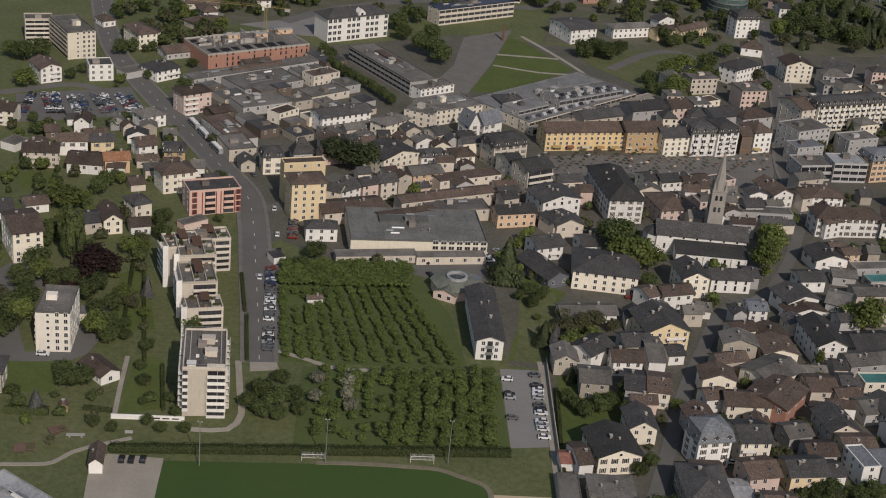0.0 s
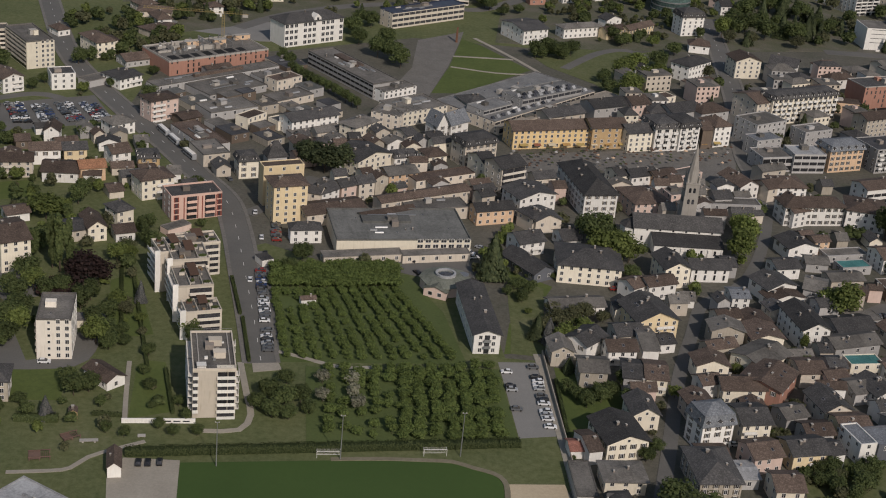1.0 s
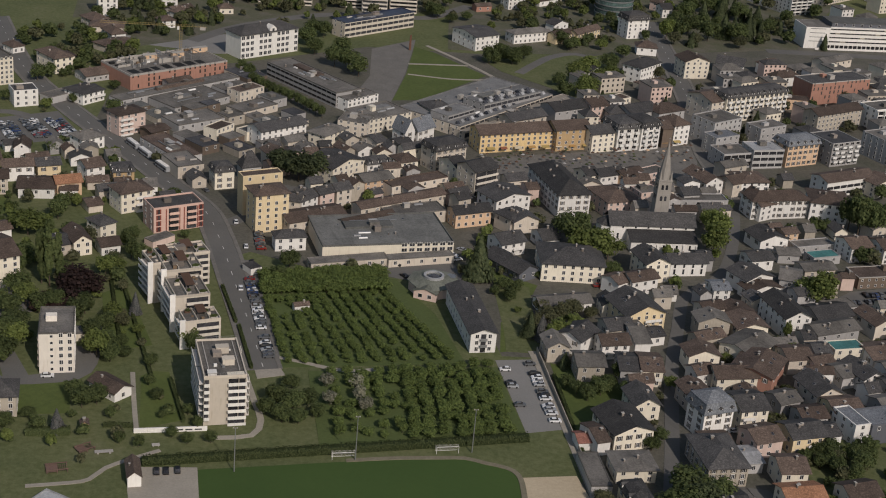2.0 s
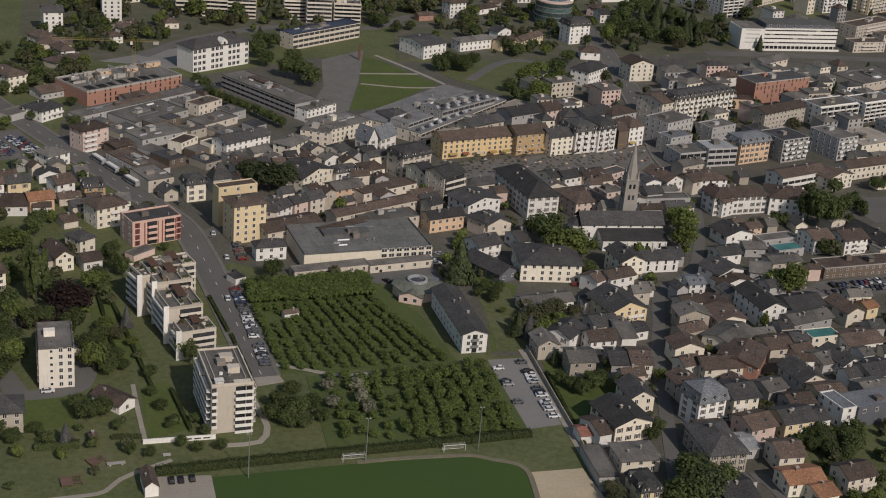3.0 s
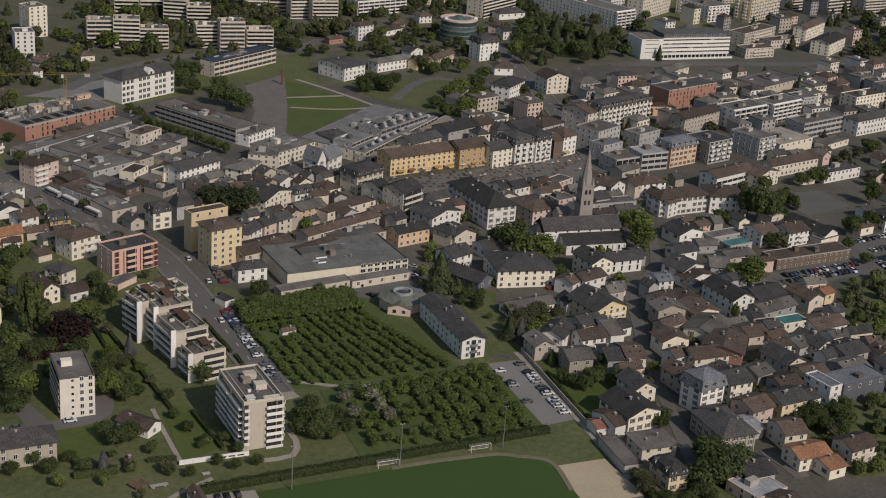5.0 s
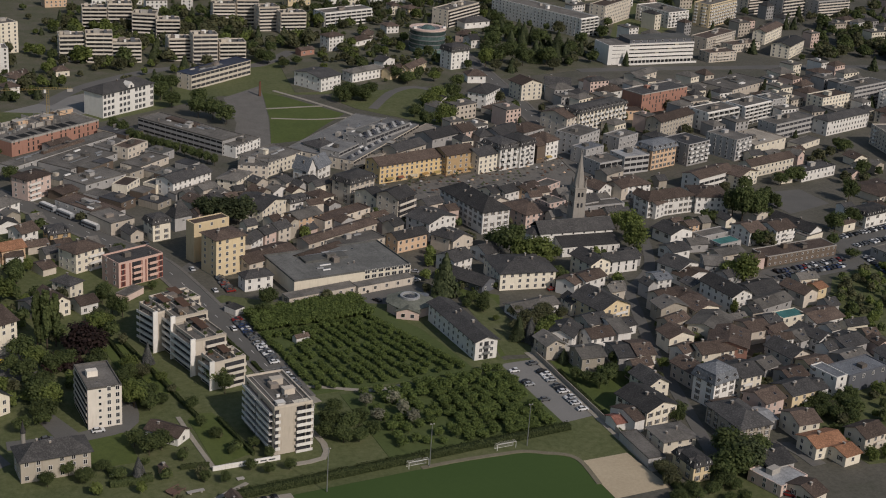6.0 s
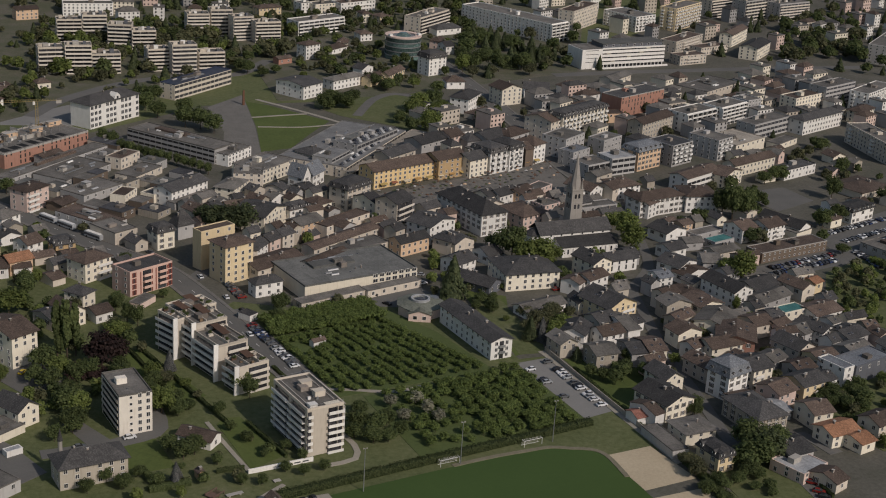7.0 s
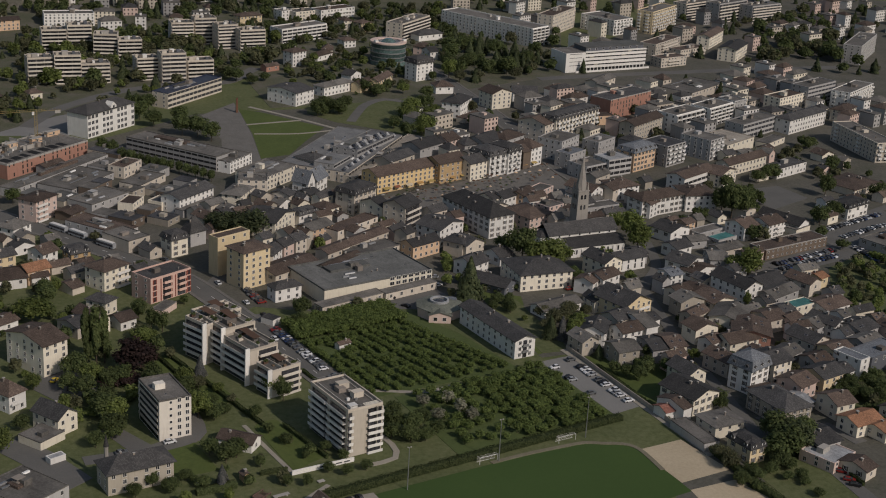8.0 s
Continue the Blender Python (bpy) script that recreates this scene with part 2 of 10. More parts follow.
def cone(bm, r0, r1, z0, z1, n=10, x=0.0, y=0.0, mi=0, turn=0.0):
    lo = [bm.verts.new((x + r0 * math.cos(turn + 2 * math.pi * i / n), y + r0 * math.sin(turn + 2 * math.pi * i / n), z0)) for i in range(n)]
    if r1 > 0:
        hi = [bm.verts.new((x + r1 * math.cos(turn + 2 * math.pi * i / n), y + r1 * math.sin(turn + 2 * math.pi * i / n), z1)) for i in range(n)]
        bm.faces.new(hi).material_index = mi
    else:
        tip = bm.verts.new((x, y, z1))
    bm.faces.new(lo[::-1]).material_index = mi
    for i in range(n):
        j = (i + 1) % n
        bm.faces.new((lo[i], lo[j], hi[j], hi[i]) if r1 > 0 else (lo[i], lo[j], tip)).material_index = mi


def mesh_of(name, bm, mats):
    me = bpy.data.meshes.new(name)
    bm.normal_update()
    bm.to_mesh(me)
    bm.free()
    for m in (mats if isinstance(mats, (list, tuple)) else [mats]):
        me.materials.append(m)
    return me


def part(name, bm, mats, parent, label="", at=None):
    """Links a bmesh, or a mesh shared by alike pieces, as one object under its thing."""
    me = bm if isinstance(bm, bpy.types.Mesh) else mesh_of(name, bm, mats)
    ob = new(name, me)
    ob.parent = parent
    if at is not None:
        ob.matrix_local = at
    return tagged(ob, label) if label else ob


def base(name, label, category, x, y, z=0.0, rot=0.0, group="", kind=""):
    ob = new(name)
    ob.empty_display_size = 0.5
    ob.matrix_world = pose(x, y, z, 0, 0, rot)
    return tagged(ob, label, category, group, kind)


def plate(name, xs, zs, depth, mat, mats):
    """One connected relief: cells between the lines xs and zs, each lifted towards -y by its depth."""
    bm = bmesh.new()
    nx, nz = len(xs) - 1, len(zs) - 1
    lift = lambda i, k: depth[k][i] if 0 <= i < nx and 0 <= k < nz else -0.05
    kind = lambda i, k: mat[k][i] if 0 <= i < nx and 0 <= k < nz else 0
    seen = {}

    def vert(x, y, z):
        key = (round(x, 4), round(y, 4), round(z, 4))
        if key not in seen:
            seen[key] = bm.verts.new((x, -y, z))
        return seen[key]

    for k in range(nz):
        for i in range(nx):
            d = lift(i, k)
            bm.faces.new([vert(x, d, z) for x, z in ((xs[i], zs[k]), (xs[i + 1], zs[k]), (xs[i + 1], zs[k + 1]), (xs[i], zs[k + 1]))]).material_index = kind(i, k)
    for k in range(nz):
        for i in range(nx + 1):
            d0, d1 = lift(i - 1, k), lift(i, k)
            if d0 != d1:
                bm.faces.new([vert(xs[i], d0, zs[k]), vert(xs[i], d1, zs[k]), vert(xs[i], d1, zs[k + 1]), vert(xs[i], d0, zs[k + 1])]).material_index = kind(i - 1 if d0 > d1 else i, k)
    for i in range(nx):
        for k in range(nz + 1):
            d0, d1 = lift(i, k - 1), lift(i, k)
            if d0 != d1:
                bm.faces.new([vert(xs[i], d0, zs[k]), vert(xs[i + 1], d0, zs[k]), vert(xs[i + 1], d1, zs[k]), vert(xs[i], d1, zs[k])]).material_index = kind(i, k - 1 if d0 > d1 else k)
    bmesh.ops.recalc_face_normals(bm, faces=bm.faces)
    return mesh_of(name, bm, mats)


def window_mesh(w, h, shutters=False, bars=True, mats=None):
    t = 0.09
    xs, row, lift = [-w / 2 - t, -w / 2, w / 2, w / 2 + t], [0, 1, 0], [0.09, 0.02, 0.09]
    if bars:
        xs, row, lift = [-w / 2 - t, -w / 2, -0.04, 0.04, w / 2, w / 2 + t], [0, 1, 0, 1, 0], [0.09, 0.02, 0.06, 0.02, 0.09]
    if shutters:
        xs, row, lift = [xs[0] - 0.5] + xs + [xs[-1] + 0.5], [2] + row + [2], [0.06] + lift + [0.06]
    edge = [2 if r == 2 else 0 for r in row]
    edge_lift = [0.06 if r == 2 else 0.09 for r in row]
    return plate("window", xs, [-t, 0, h, h + t], [edge_lift, lift, edge_lift], [edge, row, edge], mats or [WHITE, GLASS, SHUTTER])


WINDOW = {"p": window_mesh(1.15, 1.45), "s": window_mesh(1.05, 1.55, True), "small": window_mesh(0.85, 0.9, False, False),
          "wide": window_mesh(2.2, 1.5), "school": window_mesh(2.1, 2.0, False, True), "slot": window_mesh(0.7, 1.8, False, False, [SHUTTER, GLASS, SHUTTER]), "panel": window_mesh(1.0, 1.9, True, True, [RED_PAINT, GLASS, RED_PAINT]), "tall": window_mesh(0.9, 2.3, False, False),
          "dark": window_mesh(1.5, 1.5, False, False)}


def gable_shell(w, d, h, rh, along, over, thick=0.22):
    """Roof of two thick slopes over the outline 0..w, 0..d; the ridge runs along x or y."""
    bm = bmesh.new()
    if along == "x":
        span, run = d, w
    else:
        span, run = w, d
    slope = rh / (span / 2)
    a, b = -over, run + over
    e = -over
    ze = h - over * slope
    prof_out = [(e, ze + thick), (span / 2, h + rh + thick), (span - e, ze + thick)]
    prof_in = [(e, ze), (span / 2, h + rh), (span - e, ze)]
    pts = []
    for r in (a, b):
        for s, z in prof_out + prof_in:
            pts.append((r, s, z) if along == "x" else (s, r, z))
    faces = [(0, 6, 7, 1), (1, 7, 8, 2), (3, 4, 10, 9), (4, 5, 11, 10), (0, 1, 4, 3), (1, 2, 5, 4), (6, 9, 10, 7), (7, 10, 11, 8), (0, 3, 9, 6), (2, 8, 11, 5)]
    solid(bm, pts, faces)
    bmesh.ops.recalc_face_normals(bm, faces=bm.faces)
    return bm


def hip_shell(bm, x0, x1, y0, y1, z, rh, thick=0.22, mi=0):
    w, d = x1 - x0, y1 - y0
    k = min(w, d) / 2
    if w >= d:
        r0, r1 = (x0 + k, (y0 + y1) / 2), (x1 - k, (y0 + y1) / 2)
    else:
        r0, r1 = ((x0 + x1) / 2, y0 + k), ((x0 + x1) / 2, y1 - k)
    if abs(w - d) < 0.05:
        r1 = (r0[0] + 0.05, r0[1] + 0.02)
    p = [(x0, y0, z), (x1, y0, z), (x1, y1, z), (x0, y1, z)]
    q = [(a, b, c + thick) for a, b, c in p]
    pts = p + q + [(*r0, z + thick + rh), (*r1, z + thick + rh)]
    top = ((4, 5, 9, 8), (5, 6, 9), (6, 7, 8, 9), (7, 4, 8)) if w >= d else ((4, 5, 8), (5, 6, 9, 8), (6, 7, 9), (7, 4, 8, 9))
    solid(bm, pts, ((3, 2, 1, 0), (0, 1, 5, 4), (1, 2, 6, 5), (2, 3, 7, 6), (3, 0, 4, 7), *top), mi)


def chimney_mesh():
    bm = bmesh.new()
    box(bm, -0.35, 0.35, -0.3, 0.3, 0, 1.6, 0)
    box(bm, -0.43, 0.43, -0.38, 0.38, 1.6, 1.75, 1)
    return mesh_of("chimney", bm, [BRICKC, CONCRETE])


CHIMNEY = chimney_mesh()


def skylight_mesh():
    bm = bmesh.new()
    box(bm, -0.45, 0.45, -0.6, 0.6, 0, 0.12, 0)
    box(bm, -0.38, 0.38, -0.53, 0.53, 0.12, 0.15, 1)
    return mesh_of("roof_window", bm, [METAL, GLASS])


SKYLIGHT = skylight_mesh()


def dormer_mesh():
    bm = bmesh.new()
    box(bm, -0.75, 0.75, 0, 2.2, 0, 1.5, 0)
    box(bm, -0.5, 0.5, -0.04, 0.0, 0.2, 1.35, 1)
    solid(bm, [(-0.95, -0.25, 1.45), (0.95, -0.25, 1.45), (0, -0.25, 2.15), (-0.95, 2.4, 1.45), (0.95, 2.4, 1.45), (0, 2.4, 2.15)],
          ((0, 1, 2), (5, 4, 3), (0, 2, 5, 3), (1, 4, 5, 2), (0, 3, 4, 1)), 2)
    return mesh_of("dormer", bm, [WHITE, GLASS, ROOFS["sl"]])


DORMER = dormer_mesh()
FLOOR_H = 2.75


def wall_windows(ob, style, length, h, place, rng, first=0, gap=3.1, far=False):
    """Rows of windows on one wall; place turns (distance along, height) into a pose."""
    floors = max(1, round(h / FLOOR_H))
    fh = h / floors
    if style == "k":
        floors, gap = 4, 3.0
        fh = h / floors
    n = max(1, int((length - 0.8) / gap))
    kind = {"s": "s", "p": "p", "P": "panel", "r": "slot", "k": "school", "t": "tall", "o": "small", "R": "wide", "W": "p", "c": "wide", "F": "p"}[style]
    spots = []
    for f in range(first, floors):
        for i in range(n):
            u = length * (i + 0.5) / n
            if style == "k" and i % 4 == 3 or rng.random() < 0.07 and style in "ps" or style == "r" and rng.random() < 0.45 or style == "W" and i < n * 0.45 or style == "R" and (f == 0 or i < n * 0.58):
                continue
            spots.append(place(u, f * fh + min(0.95, fh * 0.33)))
    if far and spots:
        joined("window_grid", WINDOW[kind], spots, ob)
    else:
        for m in spots:
            part("window", WINDOW[kind], None, ob, "", m)


def balcony(ob, length, place, z, mat, depth=1.3):
    """A slab with a solid parapet along a wall: one bent profile."""
    bm = bmesh.new()
    prof = [(0, z - 0.2), (-depth, z - 0.2), (-depth, z + 0.95), (-depth + 0.12, z + 0.95), (-depth + 0.12, z), (0, z)]
    pts = [(x, y, zz) for x in (0, length) for y, zz in prof]
    n = len(prof)
    solid(bm, pts, [tuple(range(n)), tuple(range(2 * n - 1, n - 1, -1))] + [(i, n + i, n + (i + 1) % n, (i + 1) % n) for i in range(n)])
    bmesh.ops.recalc_face_normals(bm, faces=bm.faces)
    part("balcony", bm, mat, ob, "", place)


def glazing_band(ob, length, place, z, height, bands=None):
    """A strip of glass on a wall; far strips gather in one part."""
    bm = bmesh.new() if bands is None else bands
    k = len(bm.verts)
    box(bm, 0, length, -0.04, 0.02, z, z + height)
    if bands is None:
        part("window_band", bm, GLASS, ob, "", place)
    else:
        bm.verts.ensure_lookup_table()
        bmesh.ops.transform(bm, matrix=place, verts=bm.verts[k:])


def joined(name, mesh, poses, ob):
    """Many far, alike small pieces as one part."""
    vs = np.array([v.co for v in mesh.vertices])
    fs = [tuple(p.vertices) for p in mesh.polygons]
    mi = [p.material_index for p in mesh.polygons]
    verts, faces, mats = [], [], []
    for m in poses:
        k = len(verts)
        r, t = np.array(m.to_3x3()), np.array(m.translation)
        verts += (vs @ r.T + t).tolist()
        faces += [tuple(i + k for i in f) for f in fs]
        mats += mi
    me = bpy.data.meshes.new(name)
    me.from_pydata(verts, [], faces)
    for m in mesh.materials:
        me.materials.append(m)
    me.polygons.foreach_set("material_index", mats)
    return tagged(part(name, me, None, ob), "", "", "", "stuff")


def balcony_box():
    bm = bmesh.new()
    prof = [(0, -0.2), (-1.3, -0.2), (-1.3, 0.95), (-1.18, 0.95), (-1.18, 0.0), (0, 0.0)]
    pts = [(x, y, z) for x in (0, 2.6) for y, z in prof]
    n = len(prof)
    solid(bm, pts, [tuple(range(n)), tuple(range(2 * n - 1, n - 1, -1))] + [(i, n + i, n + (i + 1) % n, (i + 1) % n) for i in range(n)])
    for x in (0.0, 2.5):
        box(bm, x, x + 0.1, -1.178, -0.002, 0.002, 0.94)
    bmesh.ops.recalc_face_normals(bm, faces=bm.faces)
    return mesh_of("balcony", bm, WHITE)


BALCONY_BOX = balcony_box()
LOW_ROOFED = ("hall", "supermarket", "loading_dock", "canopy", "shop", "cultural_centre", "workshop", "garage", "school_building", "carport", "annex", "sports_hall")
FOOTPRINTS = []


def flat_roof_furniture(ob, w, d, z, rng):
    """Skylight strips, ducts and a raised roof step on a broad flat roof."""
    for i in range(min(5, int(w * d / 160))):
        length, u, v = rng.uniform(2.5, 6.0), rng.uniform(0.1, 0.8) * w, rng.uniform(0.15, 0.85) * d
        length = min(length, w * 0.95 - u)
        bm = bmesh.new()
        solid(bm, [(u, v, z), (u + length, v, z), (u + length, v + 1.3, z), (u, v + 1.3, z), (u, v + 0.25, z + 0.5), (u + length, v + 0.25, z + 0.5), (u + length, v + 1.05, z + 0.5), (u, v + 1.05, z + 0.5)],
              ((3, 2, 1, 0), (4, 5, 6, 7), (0, 1, 5, 4), (1, 2, 6, 5), (2, 3, 7, 6), (3, 0, 4, 7)))
        part("skylight_strip", bm, (WHITE, METAL, ROOFS["mt"], CONCRETE)[rng.randrange(4)], ob)
    if w * d > 350:
        bm = bmesh.new()
        u, v = w * rng.uniform(0.15, 0.45), d * rng.uniform(0.3, 0.55)
        box(bm, u, u + w * rng.uniform(0.2, 0.4), v, v + d * rng.uniform(0.18, 0.3), z - 0.05, z + rng.uniform(0.7, 1.5))
        part("roof_step", bm, ROOFS[("dg", "gr", "br", "mu")[rng.randrange(4)]], ob)
        bm = bmesh.new()
        u, v = w * rng.uniform(0.1, 0.3), d * rng.uniform(0.1, 0.9)
        box(bm, u, u + w * 0.4, v, v + 0.5, z + 0.25, z + 0.7)
        for k in range(4):
            box(bm, u + w * 0.1 * k + 0.3, u + w * 0.1 * k + 0.45, v + 0.1, v + 0.4, z - 0.05, z + 0.26)
        part("duct", bm, METAL, ob)


def building(name, label, x, y, rot, w, d, h, roof, rise, wall, cover, style):
    rng = random.Random(int(abs(x * 31 + y * 17) * 10))
    ob = base(name, label, name.replace("_", " "), x, y, 0, rot)
    mat, top = WALLS[wall], ROOFS[cover]
    far_block = y > 300 and h > 12
    over = 0.0 if roof == "flat" else min(0.85, w * 0.075, d * 0.075)
    ix0, ix1, iy0, iy1 = over, w - over, over, d - over
    bm = bmesh.new()
    if roof == "gx":
        s = rise / (d / 2)
        z0, zt = h + over * s - 0.04, h + rise - 0.04
        solid(bm, [(ix0, iy0, -0.5), (ix1, iy0, -0.5), (ix1, iy1, -0.5), (ix0, iy1, -0.5), (ix0, iy0, z0), (ix1, iy0, z0), (ix1, iy1, z0), (ix0, iy1, z0), (ix0, d / 2, zt), (ix1, d / 2, zt)],
              ((3, 2, 1, 0), (0, 1, 5, 4), (1, 2, 6, 9, 5), (2, 3, 7, 6), (3, 0, 4, 8, 7), (4, 5, 9, 8), (8, 9, 6, 7)))
        part("roof", gable_shell(w, d, h, rise, "x", 0.0), top, ob)
    elif roof == "gy":
        s = rise / (w / 2)
        z0, zt = h + over * s - 0.04, h + rise - 0.04
        solid(bm, [(ix0, iy0, -0.5), (ix1, iy0, -0.5), (ix1, iy1, -0.5), (ix0, iy1, -0.5), (ix0, iy0, z0), (ix1, iy0, z0), (ix1, iy1, z0), (ix0, iy1, z0), (w / 2, iy0, zt), (w / 2, iy1, zt)],
              ((3, 2, 1, 0), (0, 1, 5, 8, 4), (1, 2, 6, 5), (2, 3, 7, 9, 6), (3, 0, 4, 7), (4, 8, 9, 7), (8, 5, 6, 9)))
        part("roof", gable_shell(w, d, h, rise, "y", 0.0), top, ob)
    elif roof == "hip":
        box(bm, ix0, ix1, iy0, iy1, -0.5, h)
        rb = bmesh.new()
        hip_shell(rb, 0, w, 0, d, h, rise)
        part("roof", rb, top, ob)
    elif roof == "mans":
        box(bm, ix0, ix1, iy0, iy1, -0.5, h)
        rb = bmesh.new()
        k, lo = min(1.1, w * 0.12), rise * 0.62
        p = [(0, 0, h), (w, 0, h), (w, d, h), (0, d, h), (0, 0, h + 0.25), (w, 0, h + 0.25), (w, d, h + 0.25), (0, d, h + 0.25),
             (k, k, h + lo), (w - k, k, h + lo), (w - k, d - k, h + lo), (k, d - k, h + lo)]
        solid(rb, p, ((3, 2, 1, 0), (0, 1, 5, 4), (1, 2, 6, 5), (2, 3, 7, 6), (3, 0, 4, 7), (4, 5, 9, 8), (5, 6, 10, 9), (6, 7, 11, 10), (7, 4, 8, 11), (8, 9, 10, 11)))
        hip_shell(rb, k - 0.1, w - k + 0.1, k - 0.1, d - k + 0.1, h + lo - 0.02, rise - lo, 0.1)
        part("roof", rb, top, ob)
        n = max(2, int(w / 4.0))
        for i in range(n):
            part("dormer", DORMER, None, ob, "", pose(w * (i + 0.5) / n, 0.35, h + 0.3))
        for i in range(max(1, int(d / 5))):
            part("dormer", DORMER, None, ob, "", pose(0.35, d * (i + 0.5) / max(1, int(d / 5)), h + 0.3, 0, 0, -90))
    else:
        box(bm, 0, w, 0, d, -0.5, h - rise)
        rb = bmesh.new()
        t = min(0.35, w * 0.1)
        box(rb, t, w - t, t, d - t, h - rise, h - rise + 0.12)
        part("roof", rb, top, ob)
        pb = bmesh.new()
        for a in ((-0.03, w + 0.03, -0.03, t), (-0.03, w + 0.03, d - t, d + 0.03), (-0.03, t, t, d - t), (w - t, w + 0.03, t, d - t)):
            box(pb, *a, h - rise, h)
        part("parapet", pb, top if name in LOW_ROOFED or style == "W" else mat if wall not in ("rd", "bn") else CONCRETE, ob)
        if w > 9 and d > 9:
            for i in range(2 if w * d > 350 else 1):
                hb = bmesh.new()
                a, b, s, s2 = w * rng.uniform(0.3, 0.65), d * rng.uniform(0.35, 0.7), rng.uniform(1.2, 2.2), rng.uniform(1.0, 1.8)
                box(hb, a - s, a + s, b - s2, b + s2, h - rise + 0.1, h + rng.uniform(0.9, 1.9))
                box(hb, a - s - 0.15, a + s + 0.15, b - s2 - 0.15, b + s2 + 0.15, h + 1.9, h + 2.05) if i else None
                part("roof_housing", hb, [CONCRETE, BRICKC, ROOFS["gr"], mat][rng.randrange(4)], ob)
            if name in LOW_ROOFED and w * d > 180:
                flat_roof_furniture(ob, w, d, h - rise + 0.12, rng)
            for i in range(3 if style == "b" and far_block else 0):
                hb = bmesh.new()
                a, b, q = w * (0.15 + 0.3 * i) + rng.uniform(-0.8, 0.8), d * rng.uniform(0.3, 0.6), rng.uniform(0.7, 1.5)
                box(hb, a - q, a + q, b - 1.2, b + 1.2, h - rise + 0.1, h + rng.uniform(0.4, 1.6))
                part("roof_housing", hb, WALLS[("be", "wh", "dk")[i % 3]], ob)
            for i in range(int(w * d / 200) if y < 150 else 1):
                part("vent", CHIMNEY if rng.random() < 0.4 else SKYLIGHT, None, ob, "", pose(w * rng.uniform(0.12, 0.88), d * rng.uniform(0.12, 0.88), h - rise + 0.1, 0, 0, 90 * rng.randrange(2)) @ Matrix.Scale(rng.uniform(0.5, 0.9), 4))
    if name == "cultural_centre" and d > 15:
        for row in (0.06, 0.3):
            for i in range(int(w / 4.2)):
                u, v = 2.0 + i * 4.2, d * row + 0.6
                tb = bmesh.new()
                zz = h - rise + 0.1
                solid(tb, [(u, v, zz), (u + 2.2, v, zz), (u + 2.2, v + 1.8, zz), (u, v + 1.8, zz), (u, v + 1.5, zz + 1.3), (u + 2.2, v + 1.5, zz + 1.3)],
                      ((3, 2, 1, 0), (0, 1, 5, 4), (1, 2, 5), (2, 3, 4, 5), (3, 0, 4)))
                part("tooth_skylight", tb, (GLASS, ROOFS["mt"])[(i + int(row * 10)) % 2], ob)
    part("wall", bm, mat, ob)
    FOOTPRINTS.append((x, y, radians(rot), w, d))
    far = y > 0
    front = lambda u, z: pose(ix0 + u, iy0, z)
    left = lambda u, z: pose(ix0, iy1 - u, z, 0, 0, -90)
    right = lambda u, z: pose(ix1, iy0 + u, z, 0, 0, 90)
    L, D = ix1 - ix0, iy1 - iy0
    floors = max(1, round(h / FLOOR_H))
    fh = (h - (rise if roof == "flat" else 0)) / floors
    bands = bmesh.new() if far else None
    rail = WALLS["wh"] if wall in ("wh", "cr", "ye", "pk") or style == "T" else WALLS["sb"]
    if style == "n":
        if h > 3.5 and L > 6:
            for i in range(max(1, int(L / 5))):
                part("window", WINDOW["p"], None, ob, "", front(L * (i + 0.5) / max(1, int(L / 5)), h - 2.4))
            if not far:
                for i in range(max(1, int(D / 5))):
                    part("window", WINDOW["s" if w * d > 90 else "p"], None, ob, "", left(D * (i + 0.5) / max(1, int(D / 5)), h - 2.4))
    elif style in "bTL":
        a, b = {"b": (0.3, L - 0.3), "T": (L * 0.56, L - 0.1), "L": (L * 0.3, L - 0.4)}[style]
        low = style == "b" and h < 10.5
        if low:
            wall_windows(ob, "p", L, h, front, rng, 0, 3.0, far)
            a = rng.choice((0.3, L * 0.25, L * 0.45))
            b = min(L - 0.3, a + L * rng.uniform(0.4, 0.6))
        bays = max(1, int((b - a) / 4.6))
        for f in range(floors):
            for k in range(0 if low else bays):
                glazing_band(ob, (b - a) / bays - (0.5 if style != "b" or wall != "be" else 0.15), front(a + (b - a) * k / bays + 0.2, 0), f * fh + 0.2, fh - 0.75, bands)
            if f or h > 9:
                balcony(ob, b - a, front(a, 0), f * fh + 0.05, rail)
            if style == "T":
                if f:
                    balcony(ob, L * 0.13, front(0.0, 0), f * fh + 0.05, rail, 1.2)
                    glazing_band(ob, L * 0.11, front(0.1, 0), f * fh + 0.2, fh - 0.75, bands)
                for k in (0, 1):
                    glazing_band(ob, D * 0.4, left(D * (0.06 + 0.48 * k), 0), f * fh + 0.2, fh - 0.7, bands)
                    if f:
                        balcony(ob, D * 0.44, left(D * (0.04 + 0.48 * k), 0), f * fh + 0.05, rail, 1.4)
                        balcony(ob, 3.2, right(1.0 + (D - 6.0) * k, 0), f * fh + 0.05, rail, 1.1)
                if f:
                    box_mesh = bmesh.new()
                    box(box_mesh, 0, 0.14, -1.25, 0, 0, fh - 0.1)
                    part("balcony_divider", box_mesh, WALLS["be"], ob, "", front(a + (b - a) * 0.55, f * fh + 0.06))
